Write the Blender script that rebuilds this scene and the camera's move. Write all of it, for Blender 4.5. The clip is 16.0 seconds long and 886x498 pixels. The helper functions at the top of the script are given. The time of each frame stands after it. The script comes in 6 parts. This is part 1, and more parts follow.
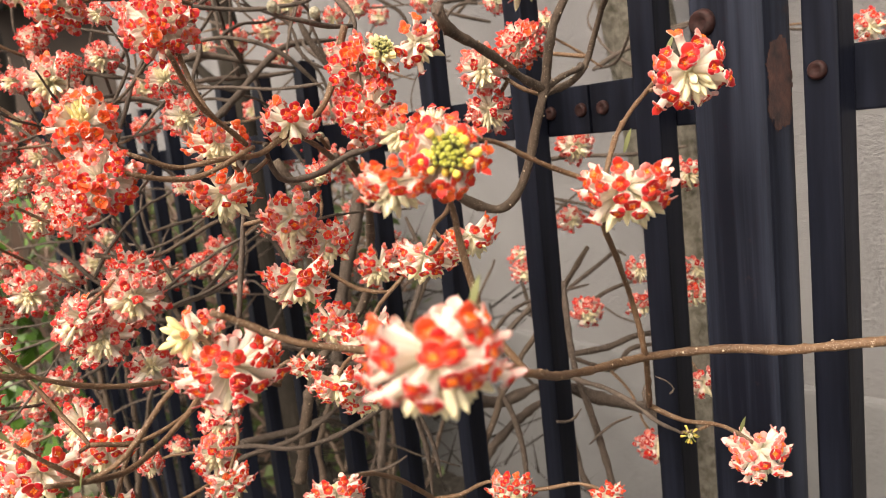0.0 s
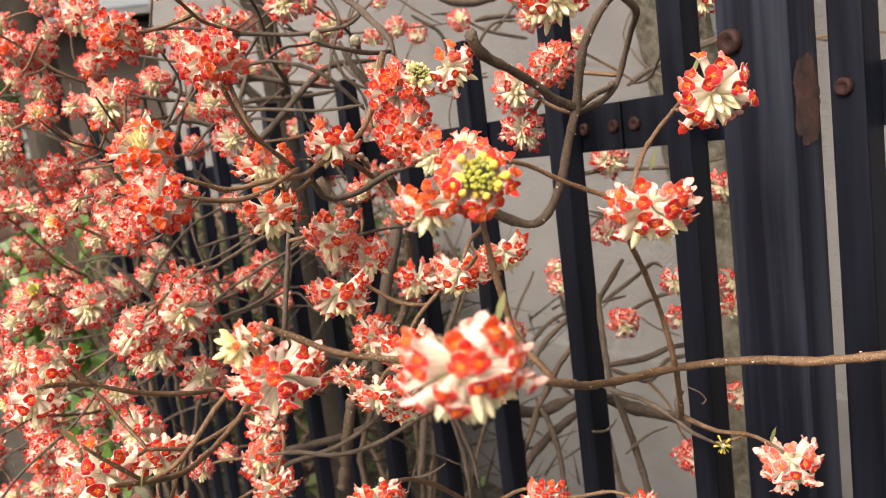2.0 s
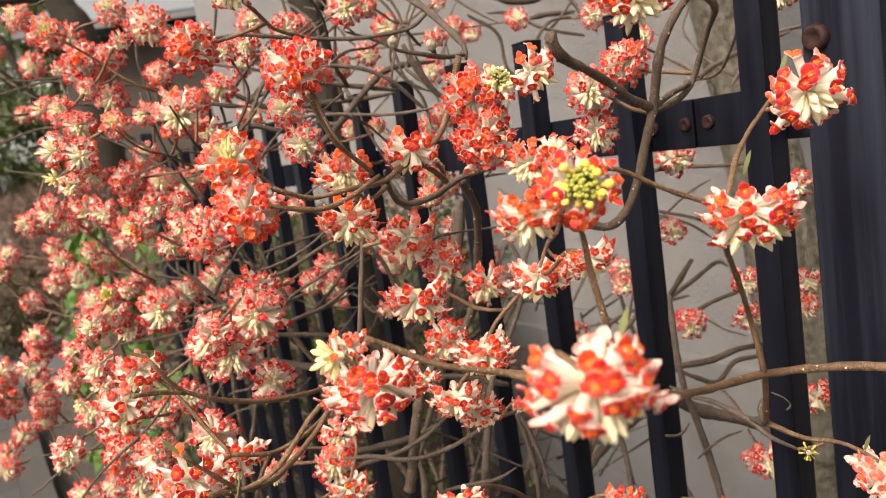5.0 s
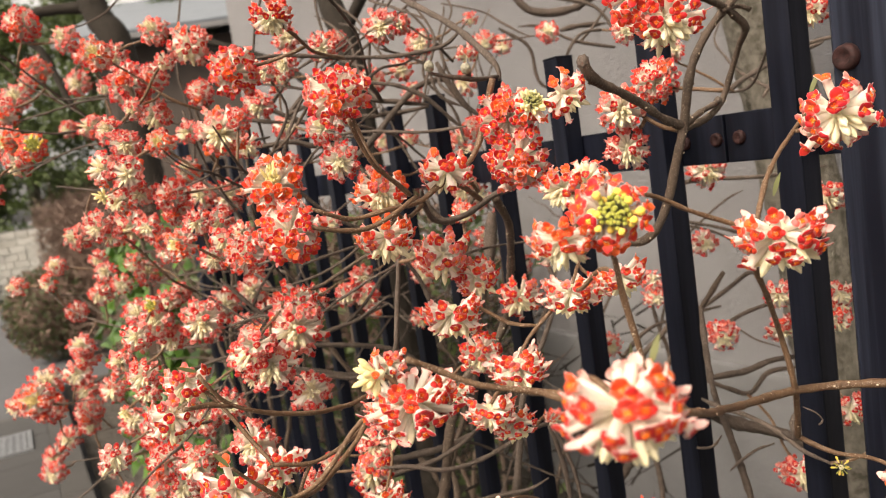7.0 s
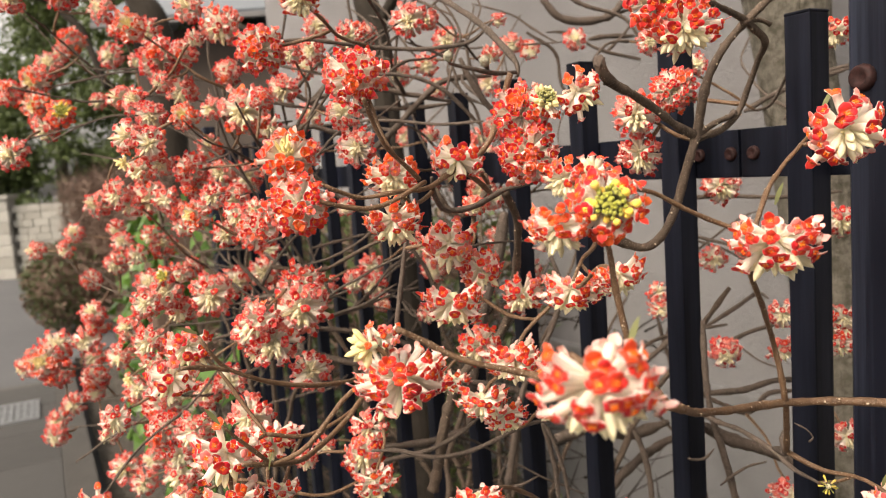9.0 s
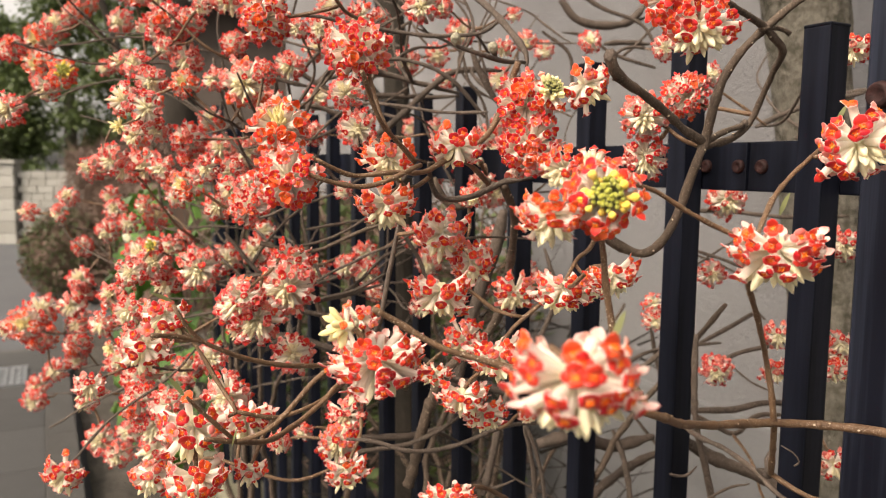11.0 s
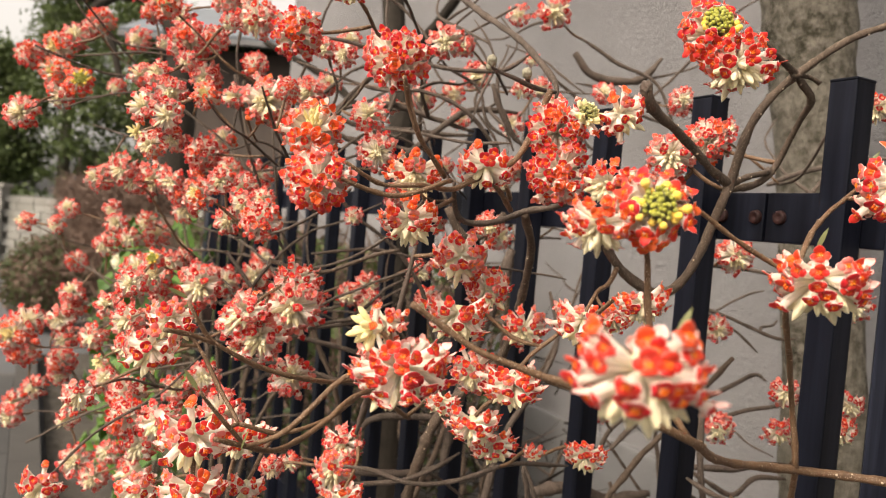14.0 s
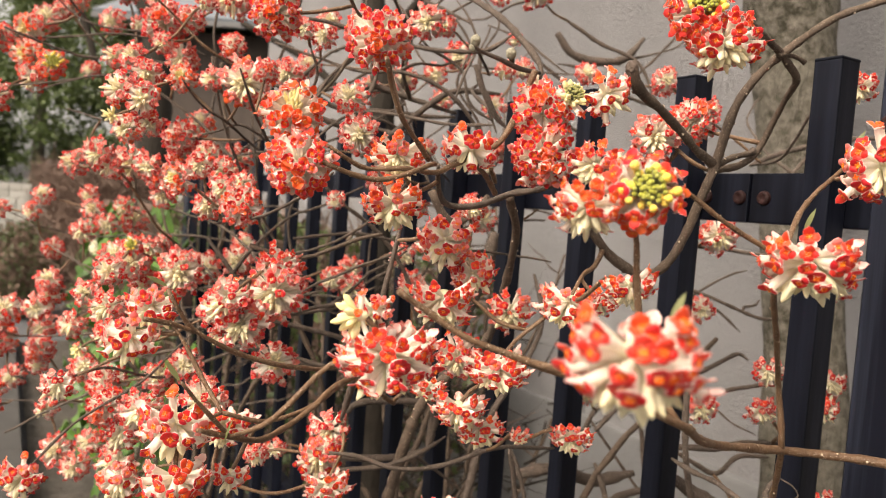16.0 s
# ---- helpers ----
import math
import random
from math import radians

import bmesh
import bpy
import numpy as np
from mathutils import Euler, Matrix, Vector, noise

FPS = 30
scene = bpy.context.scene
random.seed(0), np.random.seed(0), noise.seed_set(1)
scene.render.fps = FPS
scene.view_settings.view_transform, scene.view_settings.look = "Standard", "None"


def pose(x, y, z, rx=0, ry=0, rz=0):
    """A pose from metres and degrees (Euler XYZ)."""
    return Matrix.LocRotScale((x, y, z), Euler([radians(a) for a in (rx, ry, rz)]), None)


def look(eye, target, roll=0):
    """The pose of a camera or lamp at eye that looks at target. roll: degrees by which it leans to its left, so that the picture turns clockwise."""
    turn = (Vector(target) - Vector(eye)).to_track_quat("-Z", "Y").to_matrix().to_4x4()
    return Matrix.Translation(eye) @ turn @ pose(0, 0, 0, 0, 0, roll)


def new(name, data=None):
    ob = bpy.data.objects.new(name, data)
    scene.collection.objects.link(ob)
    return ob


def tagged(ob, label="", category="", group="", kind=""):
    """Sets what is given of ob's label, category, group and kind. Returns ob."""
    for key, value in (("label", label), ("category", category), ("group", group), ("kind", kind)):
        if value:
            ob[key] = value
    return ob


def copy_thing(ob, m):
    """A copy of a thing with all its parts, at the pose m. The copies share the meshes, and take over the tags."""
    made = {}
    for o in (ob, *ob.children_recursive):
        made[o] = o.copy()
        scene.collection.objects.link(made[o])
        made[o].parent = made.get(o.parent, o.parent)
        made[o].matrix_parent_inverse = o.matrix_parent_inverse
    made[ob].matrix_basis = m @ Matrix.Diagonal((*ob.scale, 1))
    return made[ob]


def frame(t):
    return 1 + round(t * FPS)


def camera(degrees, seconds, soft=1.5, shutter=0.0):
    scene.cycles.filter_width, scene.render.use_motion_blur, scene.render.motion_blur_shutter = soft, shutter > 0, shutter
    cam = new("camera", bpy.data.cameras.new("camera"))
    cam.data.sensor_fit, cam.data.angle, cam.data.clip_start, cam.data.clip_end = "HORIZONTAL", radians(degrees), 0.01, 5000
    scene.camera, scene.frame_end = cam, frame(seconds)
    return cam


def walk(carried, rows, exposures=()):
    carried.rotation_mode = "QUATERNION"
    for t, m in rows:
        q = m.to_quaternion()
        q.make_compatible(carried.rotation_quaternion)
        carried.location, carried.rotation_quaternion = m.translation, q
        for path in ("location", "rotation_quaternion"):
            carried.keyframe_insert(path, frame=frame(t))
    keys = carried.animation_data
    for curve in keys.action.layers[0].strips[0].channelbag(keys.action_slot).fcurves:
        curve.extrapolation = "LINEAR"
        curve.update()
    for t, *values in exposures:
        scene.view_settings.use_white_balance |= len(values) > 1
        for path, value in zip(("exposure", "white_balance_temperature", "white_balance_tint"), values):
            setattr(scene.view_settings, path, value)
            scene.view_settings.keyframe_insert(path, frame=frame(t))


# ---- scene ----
cam = camera(60.4, 16.0, soft=1.0)
cam.data.dof.use_dof, cam.data.dof.focus_distance, cam.data.dof.aperture_fstop = True, 0.52, 11.0
PATH = [
    (0, (0.034, 0.003, 1.366), (-0.5, 1.907, 1.065), -6.4),
    (0.5, (0.033, -0.002, 1.369), (-0.517, 1.899, 1.079), -6.8),
    (1, (0.038, -0.009, 1.376), (-0.54, 1.883, 1.081), -7.0),
    (1.5, (0.04, -0.016, 1.371), (-0.559, 1.874, 1.106), -7.2),
    (2, (0.045, -0.018, 1.372), (-0.59, 1.861, 1.111), -7.1),
    (2.5, (0.043, -0.015, 1.375), (-0.612, 1.856, 1.111), -7.3),
    (3, (0.04, -0.013, 1.38), (-0.642, 1.847, 1.103), -7.4),
    (3.5, (0.034, -0.017, 1.383), (-0.676, 1.833, 1.111), -7.5),
    (4, (0.034, -0.025, 1.381), (-0.697, 1.819, 1.123), -7.6),
    (6.3, (-0.007, -0.018, 1.389), (-0.746, 1.823, 1.135), -8.8),
    (6.5, (0.006, -0.023, 1.396), (-0.749, 1.812, 1.146), -8.7),
    (7, (0.021, -0.037, 1.394), (-0.783, 1.779, 1.159), -8.4),
    (7.5, (0.028, -0.045, 1.391), (-0.813, 1.756, 1.172), -7.7),
    (8, (0.028, -0.044, 1.388), (-0.824, 1.753, 1.177), -6.7),
    (8.5, (0.029, -0.044, 1.384), (-0.82, 1.755, 1.172), -5.4),
    (9, (0.033, -0.044, 1.38), (-0.812, 1.756, 1.165), -4.0),
    (11.3, (0.033, -0.025, 1.368), (-0.818, 1.774, 1.167), 1.0),
    (11.5, (0.031, -0.026, 1.367), (-0.821, 1.773, 1.179), 1.2),
    (12, (0.029, -0.026, 1.355), (-0.824, 1.779, 1.224), 2.0),
    (12.5, (0.028, -0.027, 1.348), (-0.827, 1.779, 1.261), 2.9),
    (13, (0.026, -0.025, 1.345), (-0.831, 1.78, 1.278), 3.9),
    (13.5, (0.016, -0.027, 1.341), (-0.829, 1.785, 1.281), 4.7),
    (14, (0.006, -0.029, 1.34), (-0.817, 1.793, 1.276), 4.8),
    (14.5, (0.001, -0.031, 1.341), (-0.797, 1.802, 1.265), 4.5),
    (15, (0.001, -0.031, 1.342), (-0.783, 1.807, 1.252), 4.3),
    (15.5, (0.002, -0.025, 1.342), (-0.776, 1.814, 1.241), 4.2),
    (16, (0.001, -0.023, 1.341), (-0.774, 1.817, 1.234), 4.3),
]
walk(cam, [(t, look(eye, target, roll)) for t, eye, target, roll in PATH],
     exposures=[(0.0, 1.16, 7450, 13), (4.0, 1.12, 7450, 13), (6.5, 1.05, 7450, 13), (8.0, 1.03, 7450, 13), (12.5, 0.98, 7450, 13), (14.5, 1.00, 7450, 13), (16.0, 1.10, 7450, 13)])

# ---- light: a bright, thinly overcast sky ----
world = bpy.data.worlds.new("sky")
scene.world = world
world.use_nodes = True
wn = world.node_tree
wn.nodes.clear()
sky = wn.nodes.new("ShaderNodeTexSky")
sky.sky_type, sky.sun_disc = "NISHITA", False
sky.sun_elevation, sky.sun_rotation = radians(48), radians(200)
sky.air_density, sky.dust_density, sky.ozone_density = 1.0, 4.0, 0.6
veil = wn.nodes.new("ShaderNodeHueSaturation")
veil.inputs["Saturation"].default_value = 0.10
back = wn.nodes.new("ShaderNodeBackground")
back.inputs["Strength"].default_value = 0.135
wout = wn.nodes.new("ShaderNodeOutputWorld")
wn.links.new(sky.outputs[0], veil.inputs["Color"])
wn.links.new(veil.outputs[0], back.inputs[0])
wn.links.new(back.outputs[0], wout.inputs[0])
sun_data = bpy.data.lights.new("sun", "SUN")
sun_data.energy, sun_data.angle, sun_data.color = 2.0, radians(25), (1.0, 0.93, 0.83)
sun = new("sun", sun_data)
sun.matrix_world = look((-1.2, -3.2, 5.0), (0, 0.6, 1.2))


# ---- materials ----
class Mat:
    """A small builder for node materials."""

    def __init__(self, name, rough=0.6, metal=0.0, spec=0.5):
        self.m = bpy.data.materials.new(name)
        self.m.use_nodes = True
        self.t = self.m.node_tree
        self.n = self.t.nodes
        self.b = self.n["Principled BSDF"]
        self.b.inputs["Roughness"].default_value = rough
        self.b.inputs["Metallic"].default_value = metal
        self.b.inputs["Specular IOR Level"].default_value = spec

    def link(self, a, b):
        self.t.links.new(a, b)

    def pos(self):
        g = self.n.new("ShaderNodeTexCoord")
        return g.outputs["Object"]

    def noise(self, scale, detail=4.0, rough=0.6, at=None, stretch=None):
        x = self.n.new("ShaderNodeTexNoise")
        x.inputs["Scale"].default_value, x.inputs["Detail"].default_value, x.inputs["Roughness"].default_value = scale, detail, rough
        src = at or self.pos()
        if stretch:
            mp = self.n.new("ShaderNodeMapping")
            mp.inputs["Scale"].default_value = stretch
            self.link(src, mp.inputs[0])
            src = mp.outputs[0]
        self.link(src, x.inputs["Vector"])
        return x.outputs["Fac"]

    def ramp(self, fac, *stops):
        r = self.n.new("ShaderNodeValToRGB")
        e = r.color_ramp.elements
        while len(e) < len(stops):
            e.new(0.5)
        for el, (p, c) in zip(e, stops):
            el.position, el.color = p, (*c, 1)
        self.link(fac, r.inputs[0])
        return r.outputs[0]

    def mix(self, fac, a, b, mode="MIX"):
        x = self.n.new("ShaderNodeMix")
        x.data_type, x.blend_type = "RGBA", mode
        for sock, v in ((x.inputs[0], fac), (x.inputs[6], a), (x.inputs[7], b)):
            if isinstance(v, (int, float)):
                sock.default_value = v
            elif isinstance(v, tuple):
                sock.default_value = (*v, 1)
            else:
                self.link(v, sock)
        return x.outputs[2]

    def random(self):
        o, g, add, fr = self.n.new("ShaderNodeObjectInfo"), self.n.new("ShaderNodeNewGeometry"), self.n.new("ShaderNodeMath"), self.n.new("ShaderNodeMath")
        fr.operation = "FRACT"
        self.link(o.outputs["Random"], add.inputs[0])
        self.link(g.outputs["Random Per Island"], add.inputs[1])
        self.link(add.outputs[0], fr.inputs[0])
        return fr.outputs[0]

    def along(self):
        a = self.n.new("ShaderNodeAttribute")
        a.attribute_name = "along"
        return a.outputs["Fac"]

    def color(self, c):
        if isinstance(c, tuple):
            self.b.inputs["Base Color"].default_value = (*c, 1)
        else:
            self.link(c, self.b.inputs["Base Color"])
        return self

    def bump(self, height, strength=0.3, distance=0.002):
        x = self.n.new("ShaderNodeBump")
        x.inputs["Strength"].default_value, x.inputs["Distance"].default_value = strength, distance
        self.link(height, x.inputs["Height"])
        self.link(x.outputs[0], self.b.inputs["Normal"])
        return self

    def rough(self, fac, lo, hi):
        x = self.n.new("ShaderNodeMapRange")
        x.inputs["To Min"].default_value, x.inputs["To Max"].default_value = lo, hi
        self.link(fac, x.inputs[0])
        self.link(x.outputs[0], self.b.inputs["Roughness"])
        return self

    def thin(self, amount, c):
        """Lets part of the light pass through a thin petal or leaf."""
        tr, mx = self.n.new("ShaderNodeBsdfTranslucent"), self.n.new("ShaderNodeMixShader")
        tr.inputs[0].default_value = (*c, 1)
        mx.inputs[0].default_value = amount
        out = self.n["Material Output"]
        self.link(self.b.outputs[0], mx.inputs[1])
        self.link(tr.outputs[0], mx.inputs[2])
        self.link(mx.outputs[0], out.inputs[0])
        return self


def petal(name, deep, mid, light):
    m = Mat(name, 0.5, spec=0.3)
    base = m.ramp(m.random(), (0.0, deep), (0.5, mid), (1.0, light))
    c = m.mix(m.ramp(m.along(), (0.0, (0.4, 0.4, 0.4)), (0.18, (0.08, 0.08, 0.08)), (0.4, (0, 0, 0))), base, (0.90, 0.24, 0.025))
    rim = m.mix(m.ramp(m.along(), (0.72, (0, 0, 0)), (0.92, (0.3, 0.3, 0.3)), (1.0, (0.7, 0.7, 0.7))), c, (0.94, 0.70, 0.62))
    m.color(rim).bump(m.noise(700, 3), 0.2, 0.0005)
    m.b.inputs["Sheen Weight"].default_value, m.b.inputs["Sheen Roughness"].default_value = 0.45, 0.4
    m.b.inputs["Sheen Tint"].default_value = (1.0, 0.72, 0.64, 1)
    return m.thin(0.36, light).m


PETALS = [petal("petal_red", (0.42, 0.007, 0.022), (0.56, 0.014, 0.026), (0.66, 0.026, 0.028)),
          petal("petal_scarlet", (0.58, 0.018, 0.024), (0.72, 0.040, 0.030), (0.82, 0.075, 0.036)),
          petal("petal_orange", (0.76, 0.058, 0.024), (0.83, 0.105, 0.032), (0.88, 0.170, 0.044))]

# lighter, pinker petal copy: the paleness of far heads put into the colour
SALMON = petal("petal_salmon", (0.60, 0.095, 0.100), (0.73, 0.170, 0.155), (0.81, 0.290, 0.250))


def silky(name, low, mid, tip, amount=0.2, blanch=0.3):
    m = Mat(name, 0.75, spec=0.2)
    c = m.ramp(m.along(), (0.0, low), (0.55, mid), (1.0, tip))
    c = m.mix(m.ramp(m.random(), (0.0, (0.0, 0.0, 0.0)), (1.0, (blanch,) * 3)), c, (0.90, 0.78, 0.60))
    m.color(c).bump(m.noise(1600, 2, stretch=(1, 1, 0.25)), 0.35, 0.0005)
    m.b.inputs["Sheen Weight"].default_value = 0.25
    return m.thin(amount, mid).m


TUBE = silky("tube_silk", (0.87, 0.82, 0.58), (0.96, 0.91, 0.82), (0.95, 0.76, 0.69), 0.44)
BUD = silky("bud_cream", (0.72, 0.72, 0.42), (0.93, 0.88, 0.70), (0.90, 0.80, 0.50), 0.40)
BACKS = silky("petal_back", (0.95, 0.72, 0.64), (0.93, 0.60, 0.55), (0.97, 0.88, 0.85), 0.35)
PALEBUD = silky("bud_pale_yellow", (0.74, 0.70, 0.32), (0.88, 0.79, 0.42), (0.90, 0.78, 0.36), 0.25)
GREENBUD = silky("bud_green", (0.13, 0.15, 0.020), (0.21, 0.22, 0.028), (0.31, 0.31, 0.036), 0.05, 0.06)
YELLOWBUD = silky("bud_yellow", (0.72, 0.60, 0.22), (0.84, 0.60, 0.12), (0.86, 0.58, 0.07), 0.1, 0.1)
DARKBUD = silky("bud_dark", (0.08, 0.08, 0.02), (0.13, 0.13, 0.03), (0.24, 0.23, 0.055), 0.02, 0.08)
m = Mat("throat", 0.5, spec=0.3)
THROAT = m.color(m.ramp(m.random(), (0, (0.80, 0.11, 0.012)), (1, (0.88, 0.24, 0.025)))).m
m = Mat("silver_bract", 0.8, spec=0.2)
BRACT = m.color(m.ramp(m.noise(500), (0.3, (0.15, 0.13, 0.085)), (0.7, (0.36, 0.34, 0.26)))).m


def bark(name, a, b, c, rough=0.7):
    m = Mat(name, rough, spec=0.35)
    n1, n2 = m.noise(60, 5), m.noise(420, 4, stretch=(1, 1, 0.5))
    base = m.mix(m.ramp(n1, (0.35, (0, 0, 0)), (0.7, (1, 1, 1))), a, b)
    fleck = m.ramp(m.noise(1100, 1), (0.63, (0, 0, 0)), (0.70, (1, 1, 1)))
    m.color(m.mix(m.mix(0.6, (0, 0, 0), fleck), m.mix(0.45, base, m.ramp(n2, (0.3, a), (0.7, b))), c))
    return m.bump(n2, 0.8, 0.0016).m


BARK_YOUNG = bark("bark_young", (0.080, 0.042, 0.022), (0.195, 0.112, 0.062), (0.58, 0.47, 0.36), 0.55)
BARK_OLD = bark("bark_old", (0.046, 0.031, 0.023), (0.130, 0.092, 0.066), (0.40, 0.32, 0.24), 0.85)
BARK_GREY = bark("bark_grey", (0.042, 0.031, 0.024), (0.118, 0.087, 0.069), (0.29, 0.24, 0.20), 0.85)
m = Mat("trunk_bark", 0.85, spec=0.25)
patch = m.ramp(m.noise(6, 5), (0.42, (0, 0, 0)), (0.6, (1, 1, 1)))
TRUNK = m.color(m.mix(m.ramp(m.noise(55, 6, 0.7), (0.4, (0, 0, 0)), (0.62, (1, 1, 1))), m.mix(patch, (0.034, 0.030, 0.018), (0.105, 0.096, 0.074)), (0.175, 0.155, 0.128))).bump(m.noise(60, 6, 0.7, stretch=(1, 1, 0.4)), 1.0, 0.02).m
# near-black bark: the far trunk's silhouette shade is put into the colour
m = Mat("dark_bark", 0.9, spec=0.2)
DARK_BARK = m.color(m.mix(m.noise(30, 5), (0.012, 0.010, 0.008), (0.040, 0.032, 0.025))).bump(m.noise(60, 5, stretch=(1, 1, 0.3)), 0.8, 0.01).m
m = Mat("leaf_scar", 0.8)
SCAR = m.color(m.ramp(m.noise(700), (0.3, (0.42, 0.31, 0.21)), (0.7, (0.66, 0.54, 0.40)))).m

m = Mat("black_paint", 0.35, spec=0.13)
wear = m.noise(9, 6, 0.7)
sheen_streak = m.noise(30, 5, stretch=(1, 1, 0.06))
# the bars' bluish sheen is painted in as the lighter end of this mix
paint = m.mix(m.ramp(sheen_streak, (0.42, (0, 0, 0)), (0.75, (1, 1, 1))), (0.0024, 0.0030, 0.0058), (0.0150, 0.0175, 0.0300))
rusty = m.ramp(wear, (0.66, (0, 0, 0)), (0.73, (1, 1, 1)))
m.color(m.mix(m.mix(0.7, (0, 0, 0), rusty), paint, (0.055, 0.024, 0.018)))
METAL = m.rough(wear, 0.28, 0.6).bump(m.noise(90, 4, stretch=(1, 1, 0.3)), 0.22, 0.001).m
m = Mat("post_paint", 0.3, spec=0.2)
wear = m.noise(11, 6, 0.7)
sheen_streak = m.noise(34, 5, stretch=(1, 1, 0.035))
# paler blue streaks put the post's upright reflections into its base colour
paint = m.mix(m.ramp(sheen_streak, (0.40, (0, 0, 0)), (0.64, (1, 1, 1))), (0.0030, 0.0038, 0.0085), (0.0280, 0.0335, 0.0520))
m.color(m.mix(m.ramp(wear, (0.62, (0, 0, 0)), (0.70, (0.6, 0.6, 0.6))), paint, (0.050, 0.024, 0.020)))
POST_PAINT = m.rough(wear, 0.3, 0.6).bump(m.noise(160, 3), 0.12, 0.001).m
m = Mat("rusty_paint", 0.8)
RUST = m.color(m.ramp(m.noise(70, 6), (0.3, (0.018, 0.012, 0.013)), (0.55, (0.062, 0.028, 0.024)), (0.75, (0.100, 0.046, 0.036)))).bump(m.noise(260, 4), 0.6, 0.001).m
m = Mat("rusty_bolt", 0.7, spec=0.25)
BOLT = m.color(m.ramp(m.noise(160, 5), (0.3, (0.010, 0.004, 0.004)), (0.7, (0.042, 0.014, 0.012)))).bump(m.noise(500, 3), 0.5, 0.0006).m

m = Mat("stucco", 0.9, spec=0.2)
big, fine = m.noise(1.1, 4), m.noise(60, 6, 0.75, stretch=(1, 1, 1.5))
m.color(m.mix(m.ramp(big, (0.3, (0, 0, 0)), (0.75, (1, 1, 1))), (0.182, 0.177, 0.180), (0.240, 0.234, 0.238)))
STUCCO = m.bump(fine, 1.0, 0.014).m
m = Mat("plinth_render", 0.9, spec=0.2)
m.color(m.mix(m.noise(4, 6), (0.105, 0.104, 0.104), (0.185, 0.183, 0.185)))
PLINTH = m.bump(m.noise(60, 5), 0.6, 0.005).m
m = Mat("asphalt", 0.85)
m.color(m.mix(m.noise(1.5, 5), (0.062, 0.064, 0.069), (0.092, 0.094, 0.099)))
ASPHALT = m.bump(m.noise(120, 3), 0.5, 0.004).m
m = Mat("concrete_slab", 0.85)
c = m.mix(m.noise(7, 6), (0.026, 0.025, 0.025), (0.047, 0.046, 0.044))
m.color(m.mix(m.ramp(m.random(), (0, (0, 0, 0)), (1, (0.4, 0.4, 0.4))), c, (0.054, 0.053, 0.052)))
SLAB = m.bump(m.noise(200, 3), 0.35, 0.002).m
m = Mat("dirty_kerb", 0.9)
KERB = m.color(m.mix(m.noise(9, 6, stretch=(1, 1, 0.3)), (0.026, 0.024, 0.022), (0.058, 0.054, 0.050))).bump(m.noise(120, 4), 0.5, 0.003).m
m = Mat("soil", 0.95)
SOIL = m.color(m.ramp(m.noise(25, 6), (0.3, (0.030, 0.025, 0.020)), (0.7, (0.075, 0.064, 0.052)))).bump(m.noise(60, 5), 0.9, 0.02).m
m = Mat("joint_dark", 0.95)
JOINT = m.color(m.ramp(m.noise(60), (0.3, (0.06, 0.057, 0.052)), (0.7, (0.10, 0.095, 0.09)))).m
m = Mat("block_stone", 0.9)
c = m.mix(m.noise(12, 6), (0.15, 0.135, 0.095), (0.30, 0.27, 0.20))
m.color(m.mix(m.ramp(m.random(), (0, (0, 0, 0)), (1, (0.5, 0.5, 0.5))), c, (0.16, 0.155, 0.10)))
BLOCK = m.bump(m.noise(50, 5), 0.7, 0.006).m
m = Mat("pale_stone", 0.9)
c = m.mix(m.noise(9, 6), (0.24, 0.235, 0.215), (0.44, 0.425, 0.39))
m.color(m.mix(m.ramp(m.random(), (0, (0, 0, 0)), (1, (0.6, 0.6, 0.6))), c, (0.22, 0.21, 0.185)))
PALE = m.bump(m.noise(30, 5), 0.7, 0.01).m
m = Mat("galvanised", 0.45, 0.9)
GALV = m.color(m.ramp(m.noise(40), (0.3, (0.30, 0.31, 0.32)), (0.7, (0.44, 0.45, 0.46)))).m


def leafy(name, a, b, rough=0.45, amount=0.25):
    m = Mat(name, rough, spec=0.4)
    m.color(m.ramp(m.random(), (0.0, a), (1.0, b)))
    return m.thin(amount, b).m


IVY = leafy("ivy_leaf", (0.028, 0.072, 0.010), (0.075, 0.155, 0.020), 0.35, 0.14)
SHOOT = leafy("young_leaf", (0.13, 0.14, 0.05), (0.22, 0.23, 0.10))
EVERGREEN = leafy("evergreen_leaf", (0.028, 0.048, 0.016), (0.115, 0.152, 0.050))
CLIPPED = leafy("clipped_leaf", (0.035, 0.055, 0.018), (0.100, 0.125, 0.048))
DRYTWIG = leafy("dry_twig", (0.10, 0.062, 0.045), (0.20, 0.135, 0.105), 0.8, 0.05)
m = Mat("roof_slate", 0.6)
ROOF = m.color(m.mix(m.noise(3, 5), (0.11, 0.125, 0.145), (0.17, 0.19, 0.21))).m
m = Mat("dark_timber", 0.8)
TIMBER = m.color(m.mix(m.noise(6, 4, stretch=(1, 1, 0.1)), (0.032, 0.023, 0.018), (0.065, 0.046, 0.036))).m


